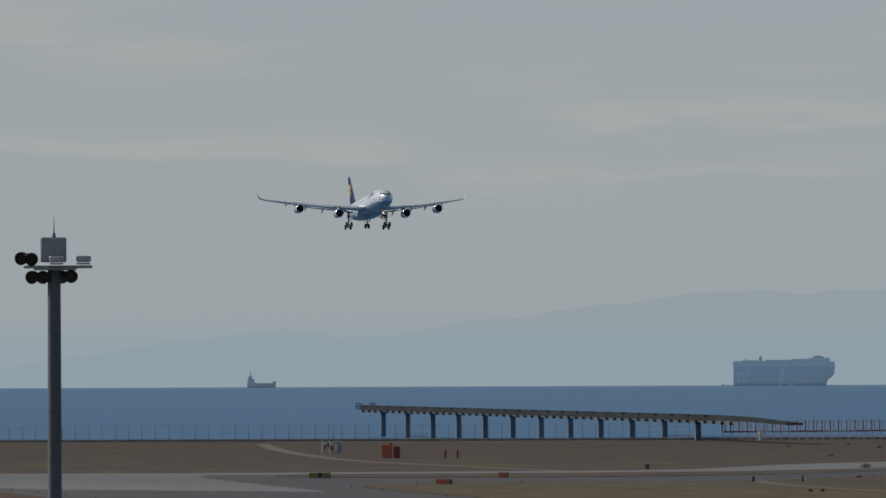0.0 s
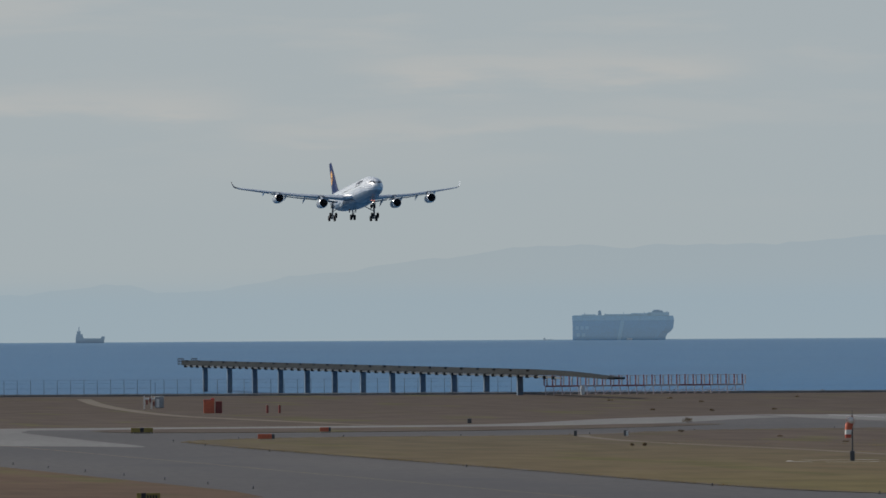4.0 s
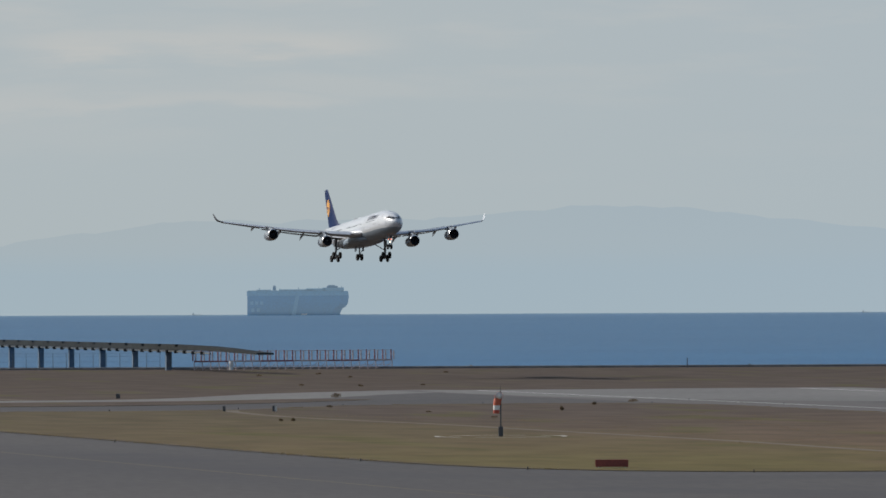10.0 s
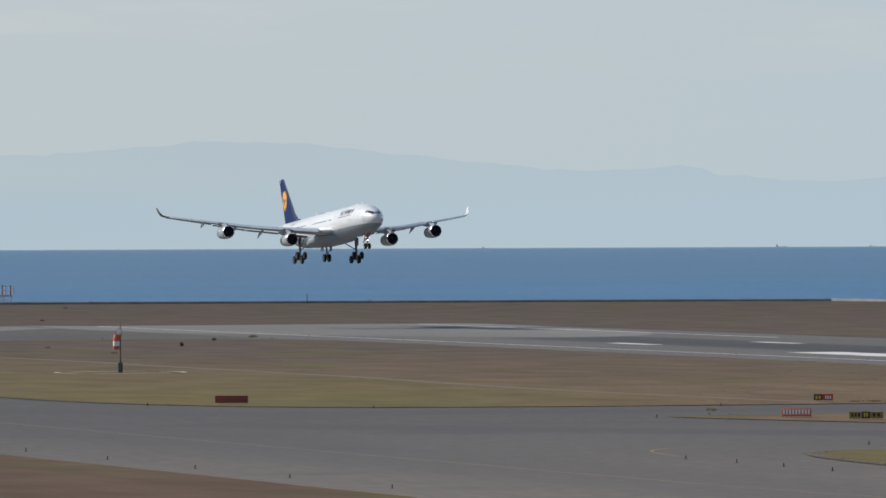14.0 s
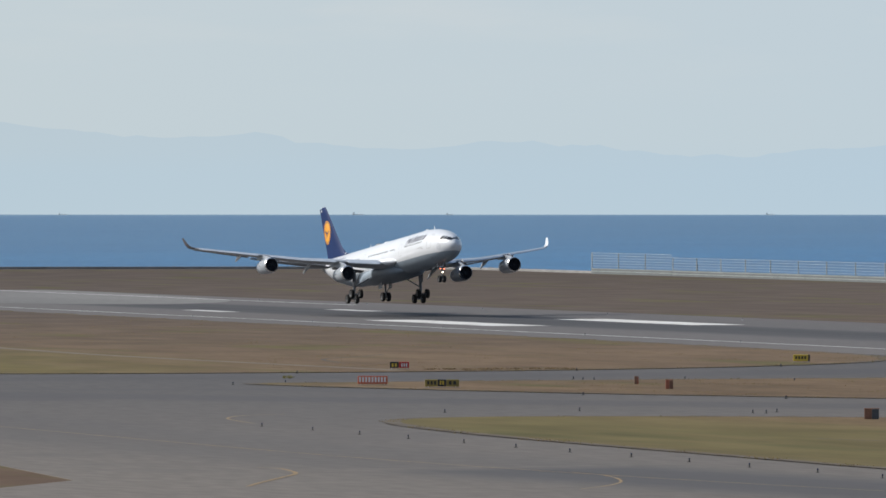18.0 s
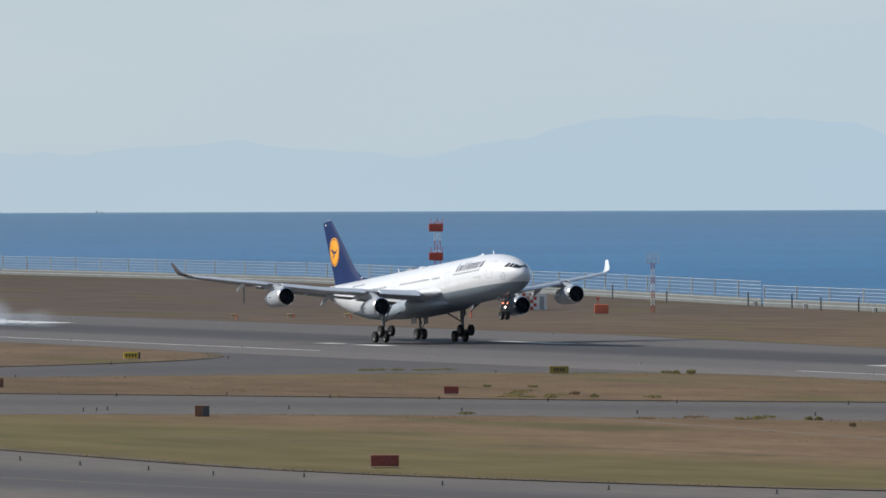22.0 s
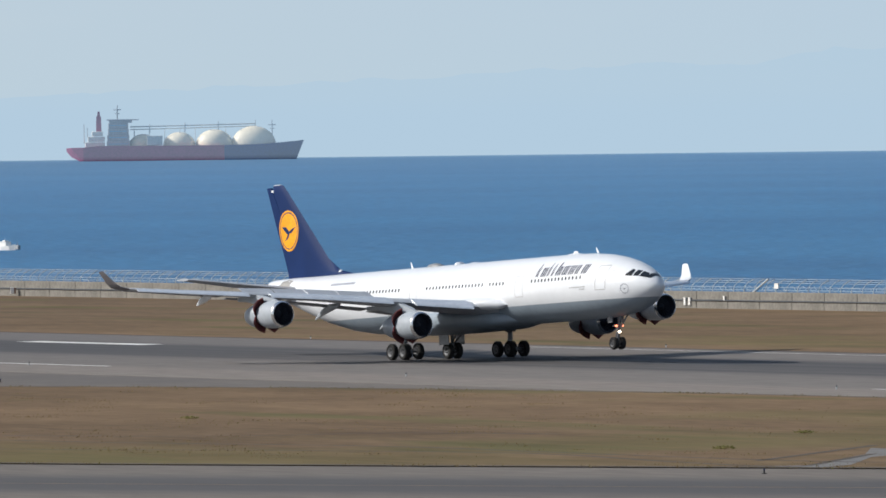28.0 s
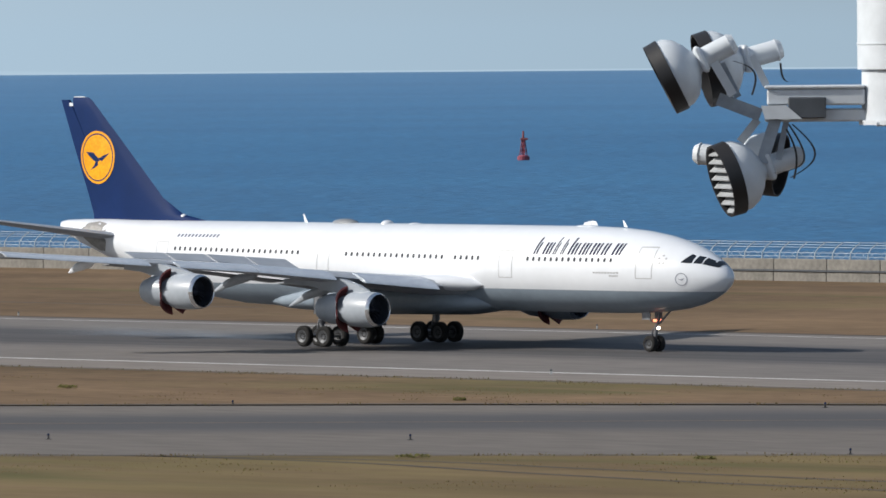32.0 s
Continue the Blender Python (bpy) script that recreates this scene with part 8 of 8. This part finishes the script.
HULL_LNG = ((-60.6, 1.2, 5.0, 6.6, 3.4), (-58, 4.0, 2.0, 6.8, 6.5), (-52, 7.5, -1, 6.9, 8.5), (-44, 8.5, -1, 7.6, 9), (20, 9, -1, 7.4, 9.2))
bm = bmesh.new()
loft(bm, [[(x, -wl0, zb), (x, wl0, zb), (x, wt, zt), (x, -wt, zt)] for x, wl0, zb, zt, wt in HULL_LNG])
bmesh.ops.recalc_face_normals(bm, faces=bm.faces)
part("hull", bm, LNG_RED, lng, "red hull")
bm = bmesh.new()
loft(bm, [[(x, -wl0, -1), (x, wl0, -1), (x + f, wt, zt), (x + f, -wt, zt)] for x, f, wl0, zt, wt in ((20, 0, 9, 7.4, 9.2), (36, 0.5, 8, 7.7, 9), (46, 2.0, 5.6, 8.4, 8), (53, 3.2, 2.4, 9.1, 5), (56.5, 4.2, 0.4, 9.6, 0.6))])
bmesh.ops.recalc_face_normals(bm, faces=bm.faces)
part("bow", bm, LNG_BOW, lng, "bow coloured dark blue as in shade and haze")
for x, r in ((-21.5, 7.2), (-3, 8.2), (15, 9.6), (35, 11.4)):
    bm = bmesh.new()
    g = bmesh.ops.create_uvsphere(bm, u_segments=32, v_segments=20, radius=r)
    for v in g["verts"]:
        v.co = Vector((x + v.co.x, v.co.y * (0.8 if x < 20 else 0.62), 7.6 + max(v.co.z, -1.5) * 0.82))
    part("tank_dome", bm, LNG_TANK, lng, "cream domed tank", smooth=True)
bm = bmesh.new()
for x0, x1, z0, z1 in ((-51, -41, 6.9, 9.6), (-49.5, -41, 9.8, 12.4), (-47.5, -42, 12.6, 15.0), (-18.6, -15, 7, 11.2)):
    box(bm, x0, x1, -6, 6, z0, z1, 0.3)
part("deckhouse", bm, LNG_WHITE, lng, "low pale after deckhouse")
for x0, x1, z0, z1 in ((-40, -28, 7, 10.35), (-39.7, -28.5, 10.35, 13.5), (-39.4, -28.8, 13.5, 16.5), (-39.2, -29, 16.5, 19.3), (-38.8, -27, 19.3, 21.2)):
    bm = bmesh.new()
    box(bm, x0, x1, -6, 6, z0, z1, 0.3)
    part("bridge_deck", bm, LNG_SHADE, lng, "bridge storey in a shaded white tone")
    bm = bmesh.new()
    box(bm, x0 + 1, x1 - 1, -6.12, -5.95, z0 + 1.3, z0 + 1.8)
    part("window_band", bm, SHIP_PALE, lng)
bm = bmesh.new()
box(bm, -40, -23.5, -6.5, 6.5, 20.6, 21.2, 0.2)
part("bridge_wing", bm, LNG_SHADE, lng)
bm = bmesh.new()
loft(bm, [[(-44 + sx * w, sy * 1.6, z) for sx, sy in ((-1, -1), (1, -1), (1, 1), (-1, 1))] for z, w in ((14, 1.4), (22.5, 1.2), (23, 0.7), (25.2, 0.5))])
part("funnel", bm, LNG_RED, lng, "red funnel")
for x, z0, z1, r in ((-34.5, 21, 28.5, 0.4), (-51.5, 9, 19.0, 0.35), (44.5, 8, 20, 0.35), (-49.8, 12, 17, 0.25), (-25.8, 8, 15, 0.25)):
    bm = bmesh.new()
    rod(bm, (x, 0, z0), (x, 0, z1), r, r * 0.6, 6)
    if z1 > 19:
        rod(bm, (x - 2, 0, z1 - 2.5), (x + 2, 0, z1 - 2.5), 0.25, 0.25, 5)
        rod(bm, (x - 1.2, 0, z1 - 4.4), (x + 1.2, 0, z1 - 4.4), 0.2, 0.2, 5)
    part("mast", bm, LNG_SHADE, lng)
bm = bmesh.new()
for x in (-18, 0, 17, 36):
    rod(bm, (x, 0, 14), (x, 0, 19 + x * 0.03), 0.3, 0.25, 6)
rod(bm, (-28, 0, 17.2), (36, 0, 18.2), 0.32, 0.32, 6)
rod(bm, (-28, 1, 15.8), (36, 1, 17.0), 0.25, 0.25, 6)
part("catwalk", bm, LNG_RIG, lng, "pale catwalk over the tanks")
bm = bmesh.new()
for k in range(26):
    rod(bm, (-26 + 2.6 * k, -2.5, 7.6), (-26 + 2.6 * k, -2.5, 16.5 if k % 3 == 0 else 11.5), 0.16, 0.16, 4)
box(bm, -19.5, -11.5, -8.5, -7, 7.6, 12.6, 0.2)
part("deck_piping", bm, LNG_RIG, lng)
movers.append((lng, [(t, facing(31.25 + 0.016 * (t - 27.5), LNG_R, lz + 0.1)) for t in (0, 16, 32)]))


def tug(label, bearing, r):
    t = thing("tug_boat", label, "boat", facing(bearing, r, sea_level(r)), "tugs on the horizon")
    bm = bmesh.new()
    profile_solid(bm, [(-5.6, -0.6), (5.2, -0.6), (6.0, 1.2), (2.8, 0.9), (-5.6, 0.8)], -1.6, 1.6)
    part("hull", bm, TUG_RED, t)
    bm = bmesh.new()
    box(bm, -3.4, 2.8, -1.3, 1.3, 0.9, 2.5, 0.1)
    box(bm, -1.2, 1.4, -1, 1, 2.5, 4.0, 0.1)
    part("deckhouse", bm, LNG_WHITE, t)
    bm = bmesh.new()
    loft(bm, [[(sx * w, sy * w, z) for sx, sy in ((-1, -1), (1, -1), (1, 1), (-1, 1))] for z, w in ((3.8, 0.7), (9.6, 0.3))])
    part("mast", bm, LNG_SHADE, t)


tug("orange-hulled tug with a tall mast far out", 36.46, 4360)
tug("orange-hulled tug with a tall mast far out", 38.145, 4560)


def motor_boat(label, bearing, el, drift):
    r = 1800.0
    for _ in range(8):
        r = (EYE_Z - sea_level(r)) / math.tan(radians(-el))
    t = thing("motor_boat", label, "boat", group="small motor boats")
    s = 1.05 * r / 1845.0
    bm = bmesh.new()
    loft(bm, [[(x * s, y * w * s, z * s) for y, z in ((-1, zt), (-0.96, -0.3), (0.96, -0.3), (1, zt))] for x, w, zt in ((-2.6, 0.9, 0.55), (0, 1.0, 0.65), (1.8, 0.7, 0.85), (2.9, 0.05, 1.1))])
    bmesh.ops.recalc_face_normals(bm, faces=bm.faces)
    part("hull", bm, WHITE, t, "white hull")
    bm = bmesh.new()
    box(bm, -1.2 * s, 1.0 * s, -0.65 * s, 0.65 * s, 0.5 * s, 1.5 * s, 0.08)
    box(bm, -0.3 * s, 0.5 * s, -0.4 * s, 0.4 * s, 1.6 * s, 1.8 * s, 0.04)
    rod(bm, (0, 0, 1.8 * s), (0, 0, 2.15 * s), 0.06, 0.05, 6)
    box(bm, -1.1 * s, 0.7 * s, -0.7 * s, 0.7 * s, 1.5 * s, 1.6 * s, 0.02)
    part("cabin", bm, WHITE, t)
    bm = bmesh.new()
    box(bm, -0.6 * s, 0.62 * s, -0.62 * s, 0.62 * s, 0.95 * s, 1.3 * s, 0.02)
    part("cabin_window", bm, GLASS_DARK, t)
    bm = bmesh.new()
    box(bm, 3.0 * s, 4.0 * s, -0.3 * s, 0.3 * s, 0.1 * s, 0.9 * s, 0.1)
    rod(bm, (3.4 * s, 0, 0.6 * s), (3.4 * s, 0, 1.8 * s), 0.05, 0.05, 5)
    part("outrigger", bm, GREY, t)
    bm = bmesh.new()
    for k in range(5):
        lump(bm, (-2.2 * s - 0.4 * s * k, 0.12 * s * math.sin(2.1 * k), 0.0), 0.5 * s * (1 - 0.09 * k), 0.3, 0.2, 1)
    part("wake", bm, WHITE, t, "short white wake")
    movers.append((t, [(k, facing(bearing + drift * (k - 28), r, sea_level(r) + 0.05) @ pose(0, 0, 0, 0, 0, -48)) for k in (0, 16, 32)]))


motor_boat("small white motor boat on open water", 29.68, -0.747, 0.015)
motor_boat("small white motor boat on open water", 30.16, -0.745, 0.01)
motor_boat("small white motor boat on open water", 26.26, -0.740, 0.0)
motor_boat("white motor boat nearer the shore", 38.3, -1.064, 0.0)
motor_boat("white motor boat nearer the shore", 36.38, -0.984, 0.0)

br = 1850.0
for _ in range(8):
    br = (EYE_Z - sea_level(br)) / math.tan(radians(0.743))
BUOY_RED = surface("buoy_red", (0.25, 0.05, 0.075), (0.19, 0.04, 0.06), 1.0, 0.6)
buoy = thing("buoy", "red navigation buoy with a lattice top", "buoy", facing(45.48, br, sea_level(br)))
bm = bmesh.new()
loft(bm, [[(r * math.cos(t), r * math.sin(t), z) for t in np.linspace(0, 2 * math.pi, 14, endpoint=False)] for z, r in ((-0.6, 1.0), (0.0, 1.2), (0.75, 1.2), (0.95, 0.8))])
bmesh.ops.recalc_face_normals(bm, faces=bm.faces)
part("float", bm, BUOY_RED, buoy)
bm = bmesh.new()
for i in range(4):
    a, b = math.pi / 2 * i + 0.4, math.pi / 2 * (i + 1) + 0.4
    rod(bm, (0.8 * math.cos(a), 0.8 * math.sin(a), 0.8), (0.36 * math.cos(a), 0.36 * math.sin(a), 3.9), 0.1, 0.09, 6)
    for z, r in ((1.6, 0.69), (2.5, 0.56), (3.4, 0.43)):
        rod(bm, (r * math.cos(a), r * math.sin(a), z), (r * math.cos(b), r * math.sin(b), z), 0.06, 0.06, 5)
        rod(bm, (r * math.cos(a), r * math.sin(a), z), ((r - 0.12) * math.cos(b), (r - 0.12) * math.sin(b), z + 0.85), 0.05, 0.05, 5)
rod(bm, (0, 0, 0.8), (0, 0, 3.9), 0.16, 0.14, 8)
part("tower", bm, BUOY_RED, buoy, "lattice tower")
bm = bmesh.new()
box(bm, -0.6, 0.9, -0.3, 0.3, 3.9, 4.3, 0.05)
rod(bm, (0, 0, 4.2), (0, 0, 5.7), 0.22, 0.16, 8)
part("lantern", bm, RUST, buoy)

# ---- tyre smoke: thin ragged sheets, densest near the ground ----
SMOKE = bpy.data.materials.new("tyre_smoke")
SMOKE.use_nodes = True
_nt = SMOKE.node_tree
_tr = _nt.nodes.new("ShaderNodeBsdfTransparent")
_df = _nt.nodes.new("ShaderNodeBsdfDiffuse")
_tl = _nt.nodes.new("ShaderNodeBsdfTranslucent")
for _n in (_df, _tl):
    _n.inputs[0].default_value = (0.66, 0.75, 0.86, 1)
_both = _nt.nodes.new("ShaderNodeMixShader")
_both.inputs[0].default_value = 0.5
_nt.links.new(_df.outputs[0], _both.inputs[1])
_nt.links.new(_tl.outputs[0], _both.inputs[2])
_tc = _nt.nodes.new("ShaderNodeTexCoord")
_nz = _nt.nodes.new("ShaderNodeTexNoise")
_nz.inputs["Scale"].default_value, _nz.inputs["Detail"].default_value = 0.42, 2.5
_nz.inputs["Roughness"].default_value = 0.55
_mp = _nt.nodes.new("ShaderNodeMapping")
_mp.inputs["Scale"].default_value = (0.17, 0.5, 0.8)
_nt.links.new(_tc.outputs["Object"], _mp.inputs[0])
_nt.links.new(_mp.outputs[0], _nz.inputs["Vector"])
_rg = _nt.nodes.new("ShaderNodeMapRange")
_rg.interpolation_type = "SMOOTHSTEP"
_rg.inputs["From Min"].default_value, _rg.inputs["From Max"].default_value = 0.22, 0.70
_rg.inputs["To Min"].default_value = 0.3
_nt.links.new(_nz.outputs[0], _rg.inputs[0])
_at = _nt.nodes.new("ShaderNodeAttribute")
_at.attribute_name = "cover"
_mu = _nt.nodes.new("ShaderNodeMath")
_mu.operation = "MULTIPLY"
_nt.links.new(_rg.outputs[0], _mu.inputs[0])
_nt.links.new(_at.outputs["Fac"], _mu.inputs[1])
_mx = _nt.nodes.new("ShaderNodeMixShader")
_nt.links.new(_mu.outputs[0], _mx.inputs[0])
_nt.links.new(_tr.outputs[0], _mx.inputs[1])
_nt.links.new(_both.outputs[0], _mx.inputs[2])
_nt.links.new(_mx.outputs[0], _nt.nodes["Material Output"].inputs[0])


def smoke(x0, x1, t0, height, dense, rise=0.5, drift=1.0, rows=(-1.0, 1.4)):
    """A bank of smoke along the runway: ragged upright layers that rise from the ground at t0 and drift."""
    c = thing("smoke_cloud", "drifting white bank of tyre smoke over the runway", "smoke", group="tyre smoke")
    for oy in rows:
        bm = bmesh.new()
        layer = bm.verts.layers.float.new("cover")
        n, m = max(10, int((x1 - x0) / 1.2)), 8
        seed = random.uniform(0, 90)
        grid = []
        for i in range(n + 1):
            u = i / n
            x = (x1 - x0) * (u - 0.5)
            tall = height * (0.78 + 0.5 * noise.noise((x * 0.05, seed, 0)))
            line = []
            for j in range(m + 1):
                w = j / m
                v = bm.verts.new((x, oy + 0.8 * noise.noise((x * 0.05, w * 1.2, seed + 7)), w * tall))
                ends = min(1.0, 2.6 * u, 2.6 * (1 - u))
                ends = ends * ends * (3 - 2 * ends)
                v[layer] = dense * ends * (1 - w) ** 1.3 * min(1.0, 0.3 + 4 * w)
                line.append(v)
            grid.append(line)
        for i in range(n):
            for j in range(m):
                bm.faces.new((grid[i][j], grid[i + 1][j], grid[i + 1][j + 1], grid[i][j + 1]))
        part("puff", bm, SMOKE, c, smooth=True)
    xm, y = (x0 + x1) / 2, RUNWAY_Y - 0.5
    deep = -1.6 * height - 0.5
    movers.append((c, [(0, pose(xm, y, deep)), (t0, pose(xm, y, deep)), (t0 + 0.15, pose(xm + drift * 0.15, y, -0.3 * height)), (t0 + 0.5, pose(xm + drift * 0.4, y, -0.06 * height)), (t0 + 1.1, pose(xm + drift, y, 0.0)), (32, pose(xm + drift * 6, y + 2, 0.05 + rise))]))


smoke(-1292, -1250, 19.4, 3.8, 0.7, rows=(0.2,))
smoke(-1282, -1260, 19.5, 7.4, 0.8)
smoke(-1270, -1226, 19.45, 2.8, 1.0, rows=(-0.6,))
smoke(-1262, -1236, 19.75, 6.8, 0.75)
smoke(-1244, -1216, 19.75, 2.8, 0.8, rows=(0.6,))
smoke(-1062, -1024, 22.5, 3.4, 0.75, rows=(0.0,))
smoke(-1036, -1004, 22.6, 2.2, 1.0, rows=(-1.2,))
smoke(-1042, -1002, 22.8, 4.8, 0.85, rows=(0.8,))
smoke(-1014, -988, 23.05, 9.0, 0.7)
smoke(-1020, -972, 23.0, 4.2, 0.95, rows=(-0.8,))
smoke(-994, -948, 23.35, 4.0, 0.9, rows=(0.8,))
smoke(-966, -922, 23.7, 3.8, 0.9, rows=(-0.2,))
smoke(-486, -456, 31.1, 1.0, 0.35, 0.1, 0.3, (-1.0, 1.0))
# ---- what moves ----
def glide(rows, t):
    return [float(np.interp(t, [r[0] for r in rows], [r[k] for r in rows])) for k in range(1, len(rows[0]))]


# seconds, x of the main gear, height of its wheels, pitch, yaw
FLIGHT = [(0, -2580, 55.0, 4.5, 0.0), (1.5, -2491, 50.0, 4.7, 0.0), (3, -2400, 45.1, 4.75, 0.1), (4.5, -2303, 41.2, 4.5, 0.2), (6, -2205, 37.2, 4.2, 0.4), (7.5, -2104, 33.0, 4.1, 0.55), (9, -2000.5, 28.1, 4.0, 0.7),
          (10, -1932, 24.7, 3.95, 0.8), (11, -1862.3, 21.2, 3.85, 0.9), (12, -1792.5, 18.15, 3.8, 1.0), (13, -1721, 15.24, 3.75, 1.05), (14, -1650.3, 12.04, 4.2, 1.0), (15, -1579, 9.2, 4.8, 0.9), (16, -1508, 6.6, 5.3, 0.8),
          (17, -1437, 4.15, 5.75, 0.75), (18, -1366.8, 2.2, 5.85, 0.85), (18.5, -1331.5, 1.6, 5.9, 0.9), (19, -1296.2, 1.15, 5.9, 0.95), (19.5, -1260.9, 0.65, 5.75, 0.95), (19.8, -1239.5, 0.4, 5.6, 0.95), (20.3, -1204, 0.5, 5.4, 0.92),
          (21, -1154.2, 0.75, 5.2, 0.88), (21.5, -1118.6, 0.7, 5.1, 0.8), (22, -1083.2, 0.45, 5.0, 0.72), (22.5, -1048.1, 0.25, 4.95, 0.65), (23, -1013.3, 0.07, 4.85, 0.55), (24, -944.2, 0.07, 4.5, 0.2), (25, -877, 0.07, 4.15, -0.15),
          (26, -810.8, 0.07, 3.8, -0.6), (27, -746, 0.07, 3.3, -1.0), (28, -683.2, 0.07, 3.0, -1.1), (29, -622.2, 0.07, 2.1, -0.65), (30, -562.8, 0.07, 1.45, -0.35), (30.5, -533.4, 0.07, 0.9, -0.3), (31, -504.8, 0.07, 0.3, -0.28),
          (31.3, -487.5, 0.07, -0.03, -0.26), (32, -448.2, 0.07, -0.08, -0.22)]


def bend(t, side):
    """The outer wing's flex: raised by lift in the air, sagging once the spoilers are out."""
    if not side:
        return Matrix()
    sag = (3.7, 3.5, 2.1, -1.5, -3.1, -5.0) if side > 0 else (3.7, 3.5, 2.4, -0.3, -1.6, -2.4)
    a = float(np.interp(t, (0, 19, 23.4, 24.4, 28, 32), sag)) * side
    root = Matrix.Translation((0, side * JOINT, wing_at(JOINT)[1]))
    return root @ pose(0, 0, 0, a, 0, 0) @ root.inverted()


def hang(t, which):
    """How far the undercarriage hangs down while it carries no weight."""
    if which == "nose":
        return float(np.interp(t, (31.15, 31.5), (0.25, 0.0)))
    return float(np.interp(t, (22.9, 23.9), (0.72, 0.0)))


def motions():
    walk(airliner, [(t, pose(x, RUNWAY_Y, z + hang(t, "main"), 0, -p, y)) for t, x, z, p, y in FLIGHT])
    for ob, which in sinking:
        walk(ob, [(t, pose(0, 0, -hang(t, which))) for t in (0, 22.9, 23.3, 23.7, 31.15, 31.5, 32)])
    tilt = [(0, 18), (22.6, 18), (22.9, 11), (23.2, 4), (23.7, 3), (24, 2), (31.3, 0), (32, 0)]
    for ob, base in bogies:
        walk(ob, [(t, Matrix.Translation(base - Vector((0, 0, hang(t, "main")))) @ pose(0, 0, 0, 0, -a + (glide(FLIGHT, t)[2] if t > 22.6 else 0), 0)) for t, a in tilt])
    for ob, base, top, side in spoilers:
        walk(ob, [(t, bend(t, side) @ base @ pose(0, 0, 0, 0, a, 0)) for t, a in ((0, 0), (19, 0), (23.4, 0), (24.4, top), (28, top), (32, top))])
    for ob, side in flexing:
        start = ob.matrix_basis.copy()
        walk(ob, [(t, bend(t, side) @ start) for t in (0, 19, 23.4, 24.4, 28, 32)])
    for ob, base in reversers:
        walk(ob, [(t, base @ pose(0, 0, 0, 0, a, 0)) for t, a in ((0, 0), (24.3, 0), (25.6, -50), (32, -50))])
    for ob, base, which in wheels:
        start = 31.25 if which == "nose" else 19.8
        low = (lambda t: Vector((0, 0, 0))) if which == "bogie" else (lambda t: Vector((0, 0, -hang(t, which))))
        rows, turn = [(0, Matrix.Translation(base + low(0))), (start, Matrix.Translation(base + low(start)))], 0
        t = start
        while t < 31.99:
            t += 0.1
            turn += 83
            rows.append((min(t, 32.0), Matrix.Translation(base + low(t)) @ pose(0, 0, 0, 0, turn % 360, 0)))
        walk(ob, rows)
    for ob, rows in movers:
        walk(ob, rows)


motions()
